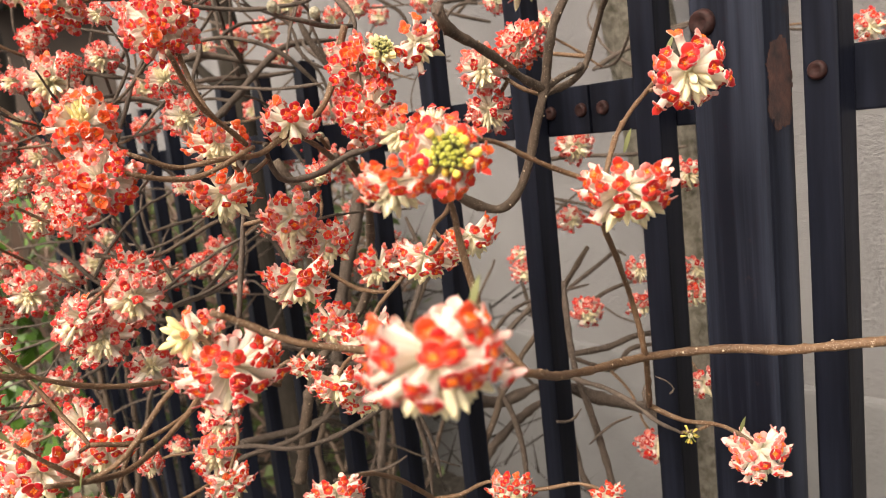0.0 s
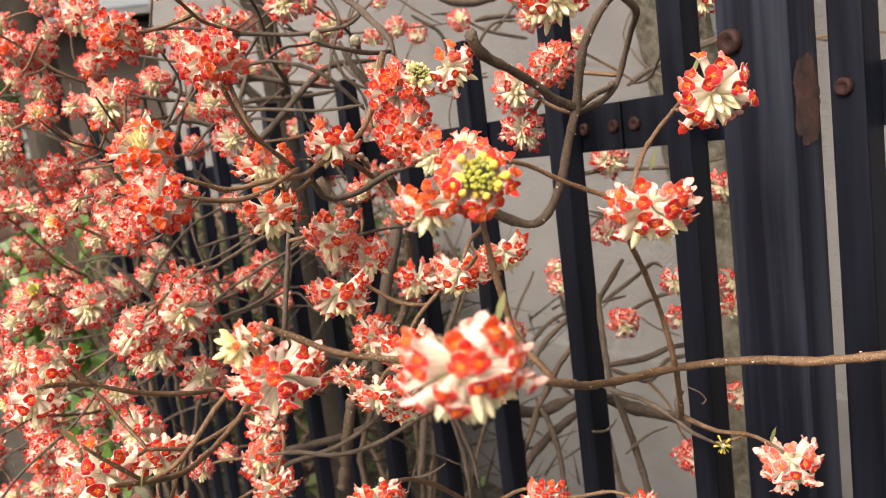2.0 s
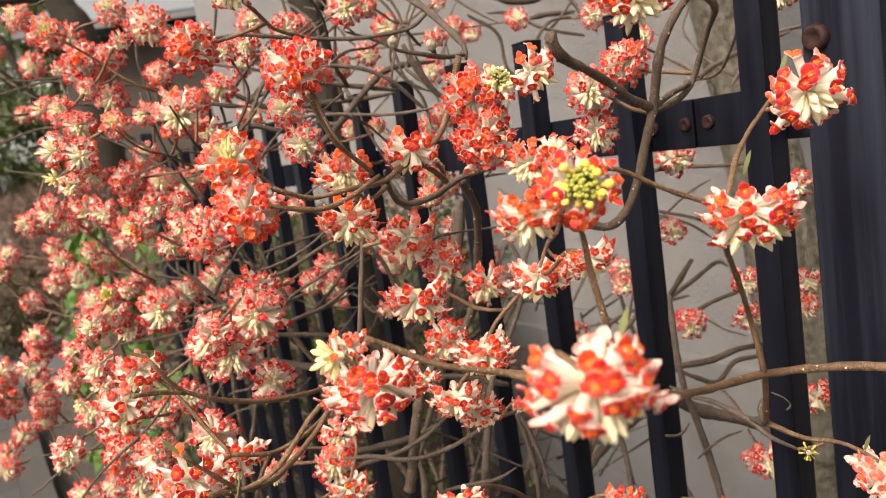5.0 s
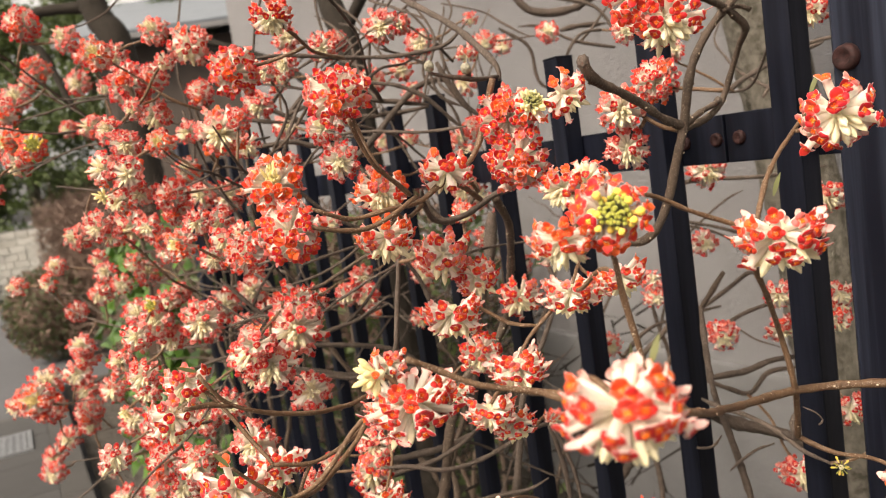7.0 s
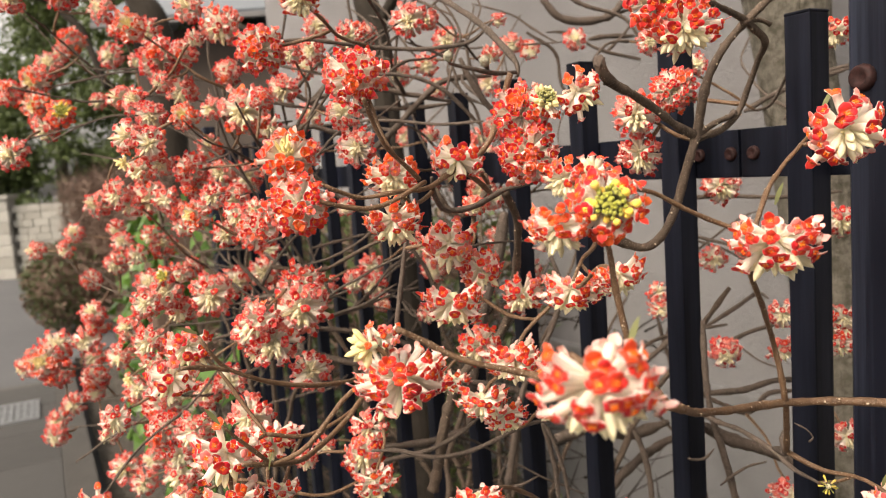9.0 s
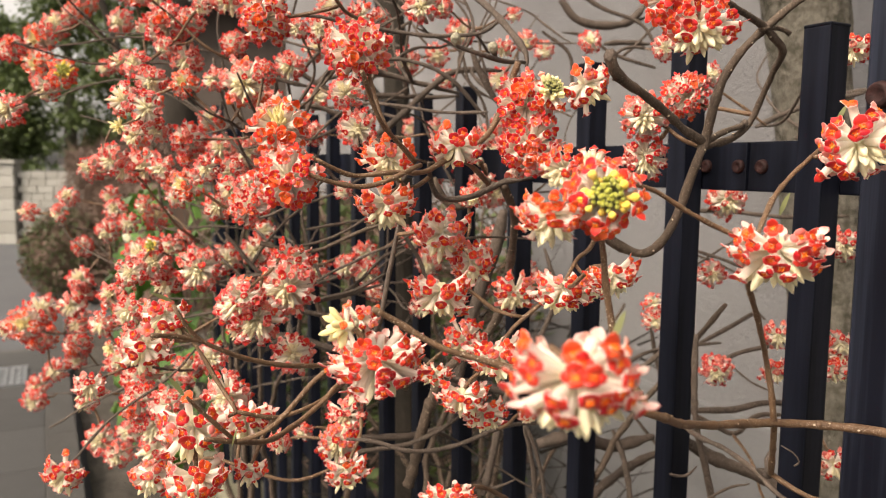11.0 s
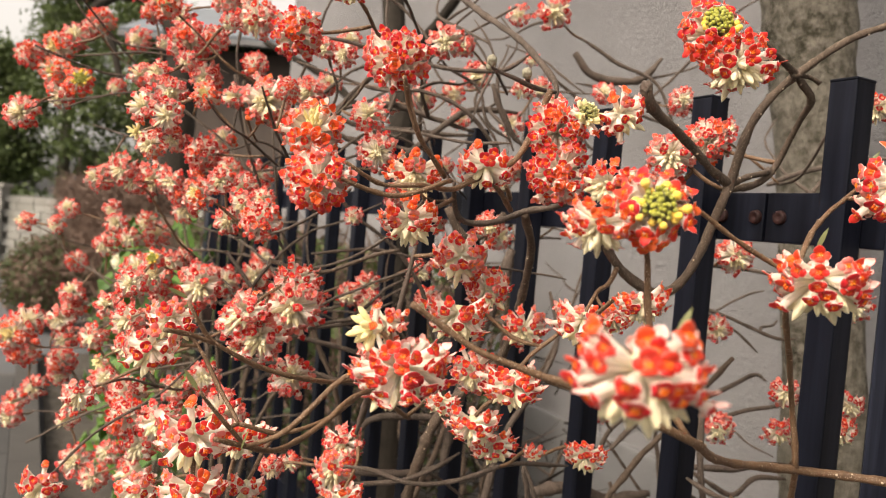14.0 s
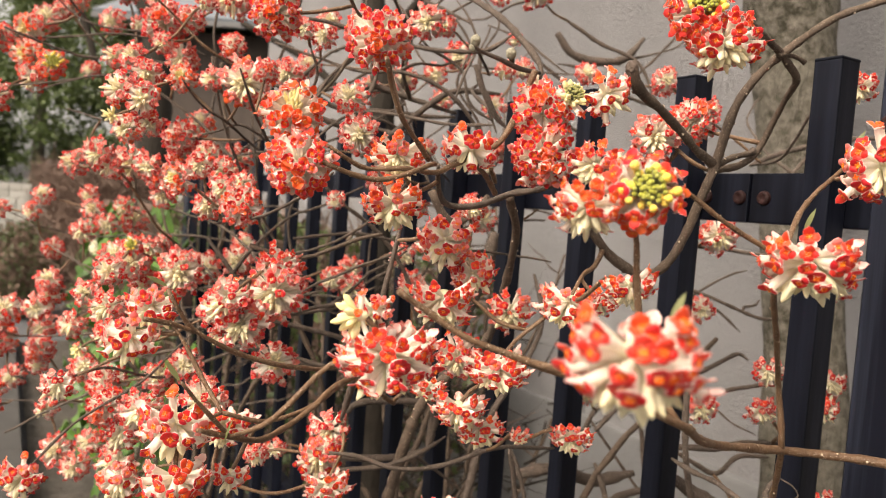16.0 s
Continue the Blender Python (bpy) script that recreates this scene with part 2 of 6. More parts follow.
# ---- mesh helpers ----
def mesh_object(name, verts, faces, mats, idx=None, parent=None, along=None, smooth=True, origin=(0, 0, 0)):
    me = bpy.data.meshes.new(name)
    o = Vector(origin)
    me.from_pydata([tuple(Vector(v) - o) for v in verts], [], [tuple(f) for f in faces])
    for mt in mats:
        me.materials.append(mt)
    if idx is not None:
        me.polygons.foreach_set("material_index", np.array(idx, dtype=np.int32))
    if smooth:
        me.polygons.foreach_set("use_smooth", np.ones(len(me.polygons), dtype=bool))
    if along is not None:
        me.attributes.new("along", "FLOAT", "POINT").data.foreach_set("value", np.array(along, dtype=np.float32))
    ob = new(name, me)
    ob.parent = parent
    return ob


def part(name, bm, material, parent, label=""):
    me = bpy.data.meshes.new(name)
    bm.to_mesh(me)
    bm.free()
    for mt in (material if isinstance(material, (list, tuple)) else [material]):
        me.materials.append(mt)
    ob = new(name, me)
    ob.parent = parent
    return tagged(ob, label)


def box_bm(sx, sy, sz, bevel=0.0, segments=2, at=(0, 0, 0)):
    bm = bmesh.new()
    bmesh.ops.create_cube(bm, size=1.0)
    bmesh.ops.scale(bm, vec=(sx, sy, sz), verts=bm.verts)
    if bevel:
        bmesh.ops.bevel(bm, geom=bm.edges[:], offset=bevel, segments=segments, affect="EDGES", profile=0.7)
    bmesh.ops.translate(bm, vec=at, verts=bm.verts)
    return bm


def spline(points, step):
    """A smooth line through points (x, y, z, radius)."""
    p = np.array(points, dtype=float)
    p = np.vstack([2 * p[0] - p[1], p, 2 * p[-1] - p[-2]])
    out = []
    for i in range(1, len(p) - 2):
        a, b, c, d = p[i - 1:i + 3]
        n = max(2, int(np.linalg.norm(c[:3] - b[:3]) / step))
        for k in range(n):
            t = k / n
            out.append(0.5 * (2 * b + (c - a) * t + (2 * a - 5 * b + 4 * c - d) * t * t + (3 * b - a - 3 * c + d) * t ** 3))
    out.append(p[-2])
    out = np.array(out)
    out[:, 3] = np.maximum(out[:, 3], 0.0004)
    return out


def tube(line, sides=8, rough=0.06, rng=random):
    """Vertices and faces of a round stem along a line of (x, y, z, radius), closed at both ends."""
    verts, faces = [], []
    side = None
    n = len(line)
    for i, (x, y, z, r) in enumerate(line):
        a = Vector(line[min(i + 1, n - 1)][:3]) - Vector(line[max(i - 1, 0)][:3])
        a.normalize()
        if side is None:
            side = a.cross(Vector((0.31, 0.17, 0.93))).normalized()
        side = (side - a * side.dot(a)).normalized()
        up = a.cross(side)
        knot = 1 + rng.uniform(-rough, rough)
        for k in range(sides):
            w = 2 * math.pi * k / sides
            verts.append(Vector((x, y, z)) + (side * math.cos(w) + up * math.sin(w)) * r * knot * (1 + rng.uniform(-rough, rough) * 0.5))
        if i:
            b = (i - 1) * sides
            faces += [(b + k, b + (k + 1) % sides, b + sides + (k + 1) % sides, b + sides + k) for k in range(sides)]
    faces.append(tuple(range(sides))[::-1])
    faces.append(tuple(range((n - 1) * sides, n * sides)))
    return verts, faces


# ---- the ground ----
FENCE_AT, FENCE_YAW, PITCH = Vector((-0.0294, 0.7331, 0)), 143.0, 0.1516
ALONG = Vector((math.cos(radians(FENCE_YAW)), math.sin(radians(FENCE_YAW)), 0))
FRONT = Vector((-ALONG.y, ALONG.x, 0))


def by_fence(s, n, z=0.0):
    """A place s metres along the fence and n metres in front of it."""
    return FENCE_AT + ALONG * s + FRONT * n + Vector((0, 0, z))


FRAME = Matrix.Translation(FENCE_AT) @ Matrix.Rotation(radians(FENCE_YAW), 4, "Z")


def in_frame(s, n, z):
    return FRAME @ Matrix.Translation((s, n, z))


bm = bmesh.new()
bmesh.ops.create_grid(bm, x_segments=24, y_segments=24, size=400)
tagged(part("ground", bm, ASPHALT, None), "grey worn asphalt road surface reaching into the distance", "road", kind="structure")

pavement = new("pavement", None)
pavement.matrix_world = FRAME
tagged(pavement, "grey concrete paving slabs along the fence", "pavement", kind="structure")
part("slab_bed", box_bm(7.4, 1.25, 0.02, 0, at=(2.0, 1.215, 0.012)), JOINT, pavement)
slab_mesh = None
for i in range(12):
    for j in range(2):
        if slab_mesh is None:
            first = part("paving_slab", box_bm(0.592, 0.592, 0.03, 0.004, 1), SLAB, pavement)
            slab_mesh = first.data
            ob = first
        else:
            ob = new("paving_slab", slab_mesh)
            ob.parent = pavement
        ob.location = (-1.35 + 0.6 * i, 0.9 + 0.6 * j, 0.024 + random.uniform(-0.0015, 0.0015))
kerb = new("kerb", None)
kerb.matrix_world = FRAME
tagged(kerb, "low dark dirty kerb stones between pavement and planting bed", "kerb", kind="structure")
kerb_mesh = None
for i in range(8):
    if kerb_mesh is None:
        ob = part("kerb_stone", box_bm(0.998, 0.13, 0.14, 0.006), KERB, kerb)
        kerb_mesh = ob.data
    else:
        ob = new("kerb_stone", kerb_mesh)
        ob.parent = kerb
    ob.location = (-1.2 + i, 0.5375, 0.07)

bm = bmesh.new()
bmesh.ops.create_grid(bm, x_segments=120, y_segments=30, size=0.5)
for v in bm.verts:
    v.co = Vector((v.co.x * 8 + 2.3, v.co.y * 1.9 - 0.51, 0.045 + 0.03 * noise.noise(Vector((v.co.x * 60, v.co.y * 12, 0)))))
bed = part("planting_bed", bm, SOIL, None)
bed.matrix_world = FRAME
tagged(bed, "dark bare soil under the shrubs along the fence", "soil", kind="structure")

# drain grate in the pavement
grate = new("drain_grate", None)
grate.matrix_world = in_frame(4.84, 0.935, 0.041)
tagged(grate, "galvanised steel drain grate set in the pavement", "drain")
for side in (-1, 1):
    part("grate_frame", box_bm(0.46, 0.022, 0.02, 0.003, at=(0, 0.225 * side, 0)), GALV, grate)
    part("grate_frame", box_bm(0.022, 0.428, 0.02, 0.003, at=(0.219 * side, 0, 0)), GALV, grate)
part("grate_pan", box_bm(0.43, 0.43, 0.006, at=(0, 0, -0.006)), KERB, grate)
for i in range(11):
    part("grate_bar", box_bm(0.014, 0.43, 0.012, 0.002, at=(-0.19 + 0.038 * i, 0, 0.004)), GALV, grate)
    part("grate_bar", box_bm(0.43, 0.014, 0.010, 0.002, at=(0, -0.19 + 0.038 * i, 0.003)), GALV, grate)

# ---- the house wall behind the fence ----
WALL_N = -1.15
wall = new("wall_house", None)
wall.matrix_world = FRAME
tagged(wall, "grey rendered house wall with a fine rough finish", "wall", kind="structure")
bm = box_bm(10.4, 0.25, 5.4, at=(0.22, WALL_N - 0.125, 3.375))
part("render_face", bm, STUCCO, wall)
part("plinth", box_bm(10.44, 0.30, 0.685, 0.012, at=(0.22, WALL_N - 0.12, 0.3425)), PLINTH, wall)


# ---- the fence ----
fence = new("fence", None)
fence.matrix_world = FRAME
tagged(fence, "black painted steel bar fence with rusty bolts and flat bar tops", "fence")
BAR = 0.025
bar_mesh = None
for i in range(-6, 16):
    s = 0.0705 + PITCH * i
    if i == 15:
        continue
    if i == -2:
        s += 0.004
    if bar_mesh is None:
        ob = part("bar", box_bm(BAR, BAR, 1.266, 0.0022), METAL, fence)
        bar_mesh = ob.data
    else:
        ob = new("bar", bar_mesh)
        ob.parent = fence
    ob.location = (s, -BAR / 2 + random.uniform(-0.001, 0.001), 0.224 + 0.633 + random.uniform(-0.002, 0.002))
    cap = part("bar_cap", box_bm(BAR + 0.001, BAR + 0.001, 0.003, 0.001, 1), METAL, ob) if i == -6 else None
    if cap is not None:
        cap_mesh = cap.data
        cap.location = (0, 0, 0.633)
    else:
        cap = new("bar_cap", cap_mesh)
        cap.parent = ob
        cap.location = (0, 0, 0.633)


def bolt_bm(r=0.0070, h=0.0065):
    bm = bmesh.new()
    bmesh.ops.create_uvsphere(bm, u_segments=14, v_segments=8, radius=r)
    for v in bm.verts:
        v.co.z *= h / r if v.co.z > 0 else 0.2
        if v.co.z > h * 0.55 and math.hypot(v.co.x, v.co.y) < r * 0.45:
            v.co.z -= h * 0.55
    for f in bm.faces:
        f.smooth = True
    return bm


TO_FRONT = Matrix.Rotation(radians(-90), 4, "X")
for z in (1.3725, 0.62):
    for a, b in ((-0.90, -0.205), (-0.150, 0.0030), (0.0055, 2.30)):
        part("rail", box_bm(b - a, 0.030, 0.047, 0.002, at=((a + b) / 2, -0.0265 - 0.015, z)), METAL, fence)
bolt_mesh = None
for s in (0.011, -0.016, 0.051, 0.097, -0.064, 0.256, 0.165, 0.41, 0.56, 0.71, 0.86, 1.01):
    if bolt_mesh is None:
        ob = part("bolt", bolt_bm(), BOLT, fence, "rusty round bolt head")
        bolt_mesh = ob.data
    else:
        ob = tagged(new("bolt", bolt_mesh), "rusty round bolt head")
        ob.parent = fence
    ob.matrix_basis = Matrix.Translation((s + 0.0035, -0.0265, 1.3725)) @ TO_FRONT

ob = tagged(new("bolt", bolt_mesh), "rusty round bolt head")
ob.parent, ob.matrix_basis = fence, Matrix.Translation((-0.227, 0.0, 1.380)) @ TO_FRONT
POST, POST_DEEP = 0.058, 0.041
post = new("fence_post", None)
post.matrix_world = in_frame(-0.175, 0.0095, 0)
tagged(post, "thick black square steel fence post with rust patches", "post")
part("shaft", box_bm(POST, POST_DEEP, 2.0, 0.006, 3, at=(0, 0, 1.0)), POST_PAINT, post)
bm = bmesh.new()
bmesh.ops.create_grid(bm, x_segments=26, y_segments=56, size=0.5)
for v in bm.verts:
    v.co = Vector((0.0, v.co.x * 0.039, v.co.y * 0.068))
gone = [v for v in bm.verts if (abs(v.co.y) / 0.0185) ** 3 + (abs(v.co.z) / 0.034) ** 4 + 0.35 * noise.noise(v.co * 90) + 0.5 * noise.noise(v.co * 320) > 0.9]
bmesh.ops.delete(bm, geom=gone, context="VERTS")
bmesh.ops.translate(bm, vec=(-POST / 2 - 0.0006, 0.0, 1.374), verts=bm.verts)
part("rust_patch", bm, RUST, post, "flaking rust patch")
ob = part("post_bolt", bolt_bm(0.0105, 0.010), BOLT, post, "large rusty domed bolt head")
ob.matrix_basis = Matrix.Translation((0.016, POST_DEEP / 2, 1.424)) @ TO_FRONT
copy_thing(post, in_frame(0.0579 + PITCH * 15, 0.004, -0.42))
plinth = new("fence_plinth", None)
plinth.matrix_world = FRAME
tagged(plinth, "low weathered stone block wall carrying the fence", "wall", kind="structure")
block_mesh = None
for row in range(2):
    for i in range(22):
        if block_mesh is None:
            ob = part("block", box_bm(0.296, 0.14, 0.108, 0.008), BLOCK, plinth)
            block_mesh = ob.data
        else:
            ob = new("block", block_mesh)
            ob.parent = plinth
        ob.location = (-1.6 + 0.3 * i + 0.15 * row, -0.03 + random.uniform(-0.004, 0.004), 0.056 + 0.112 * row)

# ---- flowers ----
def grid(nu, nv, fn):
    verts = [fn(i / (nu - 1), 2 * j / (nv - 1) - 1) for i in range(nu) for j in range(nv)]
    faces = [(i * nv + j, i * nv + j + 1, (i + 1) * nv + j + 1, (i + 1) * nv + j) for i in range(nu - 1) for j in range(nv - 1)]
    return verts, faces, [i / (nu - 1) for i in range(nu) for j in range(nv)]


class Shape:
    """Collects vertices, faces, material slots and the along value."""

    def __init__(self):
        self.v, self.f, self.m, self.a = [], [], [], []

    def add(self, verts, faces, slot, along, matrix=None):
        b = len(self.v)
        self.v += [matrix @ Vector(p) for p in verts] if matrix else [Vector(p) for p in verts]
        self.f += [tuple(b + k for k in f) for f in faces]
        self.m += [slot] * len(faces)
        self.a += list(along)

    def join(self, other, matrix):
        b = len(self.v)
        self.v += [matrix @ p for p in other.v]
        self.f += [tuple(b + k for k in f) for f in other.f]
        self.m += other.m
        self.a += other.a


SLOTS = [TUBE, BACKS, THROAT, BUD, GREENBUD, YELLOWBUD, DARKBUD, *PETALS, PALEBUD, SALMON]


def ring_body(profile, sides, bend, rng, ridge=0.0):
    """A round body from (z, radius) pairs, bent sideways."""
    verts, along = [], []
    top = profile[-1][0]
    for z, r in profile:
        for k in range(sides):
            w = 2 * math.pi * k / sides
            q = r * (1 + rng.uniform(-0.04, 0.04) + ridge * math.cos(4 * w))
            verts.append((q * math.cos(w) + bend * (z / top) ** 2, q * math.sin(w), z))
            along.append((z - profile[0][0]) / (top - profile[0][0]))
    faces = [(i * sides + k, i * sides + (k + 1) % sides, (i + 1) * sides + (k + 1) % sides, (i + 1) * sides + k) for i in range(len(profile) - 1) for k in range(sides)]
    faces.append(tuple(range((len(profile) - 1) * sides, len(profile) * sides)))
    return verts, faces, along


def open_floret(seed, tone, fine, opening=1.0, pale=False, blunt=False):
    """A silky tube that flares into four rounded lobes; the lobe on +X stands up as a hood."""
    rng = random.Random(seed)
    s = Shape()
    long = 0.0186 * rng.uniform(0.9, 1.12)
    bend = rng.uniform(-0.0028, 0.0022)
    sides = 10 if fine else 6
    prof = [(0.002, 0.0010), (0.006, 0.0017), (0.010, 0.0022), (0.0140, 0.0024), (long - 0.0012, 0.0023), (long, 0.0027)]
    if not fine:
        prof = [prof[0], prof[2], prof[5]]
    body = ring_body(prof, sides, bend, rng, 0.08)
    s.add(body[0], body[1], 0, body[2])
    nu, nv = (7, 7) if fine else (5, 5)
    size = 0.70 if pale or blunt else 0.84
    hooked = rng.random() < 0.4
    for k in range(4):
        big = (0.0060, 0.0047, 0.0043, 0.0047)[k] * rng.uniform(0.88, 1.12) * size
        wide = (0.0036, 0.0031, 0.0033, 0.0031)[k] * rng.uniform(0.88, 1.1) * size
        lift = (0.85, 0.32, 0.05, 0.32)[k] + rng.uniform(-0.3, 0.3) + (1 - opening) * 1.1
        curl = ((0.5, 1.2, 1.5, 1.2)[k] + (1.9 if hooked and k else 0.0)) * rng.uniform(0.6, 1.3) * opening
        point = 2.2 if blunt else rng.choice((1.7, 1.4, 1.15))
        twist, tilt = rng.uniform(-0.16, 0.16), rng.uniform(-0.25, 0.25)

        def lobe(u, v, drop=0.0, grow=1.0):
            w = wide * grow * (0.62 + 0.38 * math.sin(math.pi * min(0.5, 1.1 * u))) * (1 if u < 0.45 else math.sqrt(max(0.002, 1 - ((u - 0.45) / 0.552) ** point)))
            n, r, z = 6, 0.0012, 0.0
            for q in range(n):
                a1 = lift - curl * (u * (q + 0.5) / n) ** 2.0
                r += big * grow * u / n * math.cos(a1)
                z += big * grow * u / n * math.sin(a1)
            dome = 0.0011 * (0.6 - v * v) * math.sin(math.pi * min(0.85, 0.15 + u))
            return (r, v * w, z + dome + tilt * v * w * u + 0.00025 * v * math.sin(6 * u + seed) - drop)

        m = Matrix.Translation((bend, 0, long)) @ Matrix.Rotation(math.pi / 2 * k + twist, 4, "Z")
        v, f, a = grid(nu, nv, lobe)
        rim = [max(0.70 * u, 1.0 if abs(2 * (i % nv) / (nv - 1) - 1) > 0.99 and u > 0.3 else 0.0, 0.0 if u < 0.99 else 1.0) for i, u in enumerate(a)]
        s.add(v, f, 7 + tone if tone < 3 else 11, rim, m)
        v, f, a = grid(nu, nv, lambda u, w: lobe(u, w, 0.00034, 1.02))
        s.add(v, [q[::-1] for q in f], 1, a, m)
    n, wide = (8, 0.0010) if fine else (5, 0.0008)
    ring = [(bend + wide * math.cos(2 * math.pi * k / n), wide * math.sin(2 * math.pi * k / n), long + 0.0008) for k in range(n)]
    s.add(ring + [(bend, 0, long + 0.0004)], [(k, (k + 1) % n, n) for k in range(n)], 2, [0.5] * (n + 1))
    if fine:
        for k in range(4):
            w = 2 * math.pi * (k + 0.5) / 4
            v, f, a = ring_body([(0, 0.0005), (0.0005, 0.00055), (0.0009, 0.0002)], 6, 0, rng)
            s.add(v, f, 2, a, Matrix.Translation((bend + 0.0011 * math.cos(w), 0.0011 * math.sin(w), long + 0.0006)))
    return s


def bud(seed, slot, long, fat, fine):
    rng = random.Random(seed)
    s = Shape()
    long *= rng.uniform(0.96, 1.04) if slot in (4, 6) else rng.uniform(0.84, 1.1)
    prof = [(long * 0.12, fat * 0.42), (long * 0.38, fat * 0.62), (long * 0.60, fat * 0.92), (long * 0.74, fat), (long * 0.86, fat * 0.80), (long * 0.95, fat * 0.40), (long, fat * 0.06)]
    if slot in (4, 5, 6):
        prof = [(long * 0.4, fat * 0.45), (long - fat * 2.1, fat * 0.55), (long - fat * 1.6, fat * 0.86), (long - fat, fat), (long - fat * 0.45, fat * 0.84), (long - fat * 0.12, fat * 0.45), (long, fat * 0.1)]
    if not fine:
        prof = [prof[0], prof[3], prof[-2], prof[-1]]
    v, f, a = ring_body(prof, 12 if fine else 6, rng.uniform(-0.0025, 0.0025), rng, 0.16 if slot in (3, 10) else 0.03)
    s.add(v, f, slot, a)
    return s


VARIANTS = 4
FLORET = {}
for fine in (True, False):
    for k in range(VARIANTS):
        for tone in range(4):
            FLORET["open", tone, k, fine] = open_floret(11 * k + tone, tone, fine)
            FLORET["cup", tone, k, fine] = open_floret(200 + 11 * k + tone, tone, fine, 0.62, blunt=True)
        FLORET["half", 2, k, fine] = open_floret(50 + k, 2, fine, 0.35)
        FLORET["pale", 0, k, fine] = open_floret(70 + k, 0, fine, 0.7, True)
        FLORET["cream", 0, k, fine] = bud(90 + k, 3, 0.0210, 0.00185, fine)
        FLORET["stub", 0, k, fine] = bud(150 + k, 10, 0.0180, 0.0026, fine)
        FLORET["green", 0, k, fine] = bud(100 + k, 4, 0.0190, 0.00138, fine)
        FLORET["yellow", 0, k, fine] = bud(110 + k, 5, 0.0190, 0.0023, fine)
        FLORET["lemon", 0, k, fine] = bud(140 + k, 10, 0.0185, 0.0013, fine)
        FLORET["fat", 0, k, fine] = bud(130 + k, 10, 0.0240, 0.0030, fine)
        FLORET["dark", 0, k, fine] = bud(120 + k, 6, 0.0160, 0.0014, fine)

# per kind of head: (type, number, inner angle, outer angle)
KINDS = {
    "c": (("cream", 28, 0, 47), ("open", 44, 45, 118)),
    "p": (("cream", 32, 0, 50), ("open", 48, 48, 124)),
    "q": (("cream", 20, 0, 40), ("open", 70, 40, 120)),
    "b": (("half", 5, 0, 22), ("cup", 86, 14, 142)),
    "d": (("cream", 14, 0, 34), ("cup", 34, 31, 130), ("open", 24, 31, 130)),
    "f": (("green", 46, 0, 31), ("yellow", 15, 34, 46), ("open", 46, 45, 132)),
    "h": (("lemon", 30, 0, 31), ("half", 18, 31, 60), ("cup", 52, 56, 138)),
    "g": (("dark", 34, 0, 40), ("stub", 17, 42, 58), ("half", 4, 58, 85), ("open", 4, 75, 110)),
    "w": (("cream", 10, 0, 44), ("pale", 14, 30, 110), ("open", 19, 45, 120)),
    "m": (("cream", 11, 0, 38), ("pale", 13, 30, 120), ("open", 38, 32, 128)),
    "k": (("fat", 12, 0, 70), ("open", 5, 75, 120)),
    "y": (("green", 10, 0, 60), ("yellow", 8, 40, 90)),
}
# how wide the open florets of a head are
SPAN = {"c": 0.83, "p": 0.87, "q": 0.76, "b": 0.84, "d": 0.79, "f": 0.97, "h": 0.84, "g": 0.97, "w": 0.95, "m": 0.80, "k": 1.0, "y": 1.0}
# the share of florets that take the lighter salmon pink copy
SALMON_SHARE = {"m": 0.75, "d": 0.5, "b": 0.28, "w": 0.5, "h": 0.25, "c": 0.12}


def florets_of(kind, tone, rng):
    """The florets of a head whose centre faces +Z: type, tone, variant and matrix."""
    out = []
    for what, n, a0, a1 in KINDS[kind]:
        spin = rng.random() * 6.28
        c0, c1 = math.cos(radians(a0)), math.cos(radians(a1))
        for i in range(n):
            jit = 0.03 if what in ("green", "dark") else 0.12
            th = math.acos(max(-1, min(1, c0 + (c1 - c0) * (i + 0.5) / n))) + rng.uniform(-jit, jit)
            ph = spin + i * 2.39996 + rng.uniform(-2.5, 2.5) * jit
            t = tone + (math.degrees(th) - 78) / 120 + rng.uniform(-0.18, 0.18)
            level = (0 if t < 0.38 else 1 if t < 0.74 else 2) if what in ("open", "cup") else 2 if what == "half" else 0
            if what in ("open", "cup") and rng.random() < SALMON_SHARE.get(kind, 0.0):
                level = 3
            if what in ("green", "dark"):
                wide, tall = rng.uniform(0.95, 1.1), 1.0
            elif what in ("open", "cup"):
                wide, tall = rng.uniform(0.86, 1.14) * SPAN[kind], rng.uniform(0.86, 1.10)
            else:
                wide, tall = rng.uniform(0.92, 1.15), rng.uniform(0.82, 1.14)
            m = Matrix.Rotation(ph, 4, "Z") @ Matrix.Rotation(th, 4, "Y") @ Matrix.Rotation(rng.gauss(0, 0.55), 4, "Z") @ Matrix.Diagonal((wide, wide, tall, 1))
            out.append((what, level, rng.randrange(VARIANTS), m))
    return out


def core_shape():
    rng = random.Random(5)
    s = Shape()
    v, f, a = ring_body([(-0.006, 0.0022), (-0.003, 0.0042), (0.001, 0.0052), (0.004, 0.0042), (0.006, 0.0015)], 10, 0, rng)
    s.add(v, f, 3, a)
    return s


CORE = core_shape()
HEAD_MESH, FLORET_MESH = {}, {}
HEAD_LABEL = {"c": "drooping flower head, white silky tubes with scarlet lobes", "b": "dense round flower head of red-orange florets",
              "d": "round flower head, red florets over cream buds", "f": "flower head with a yellow-green centre and orange florets",
              "q": "full umbrella-shaped flower head, many small scarlet florets on white tubes", "p": "large full flower head, scarlet florets on white silky tubes", "h": "flower head with a yellow centre and orange florets", "g": "half-open flower head with a dark green centre", "w": "sparse flower head of long white silky florets",
              "m": "round flower head of pink-white florets with red lobes", "y": "small yellow-green flower buds", "k": "cluster of plump cream-yellow unopened buds"}
heads = []


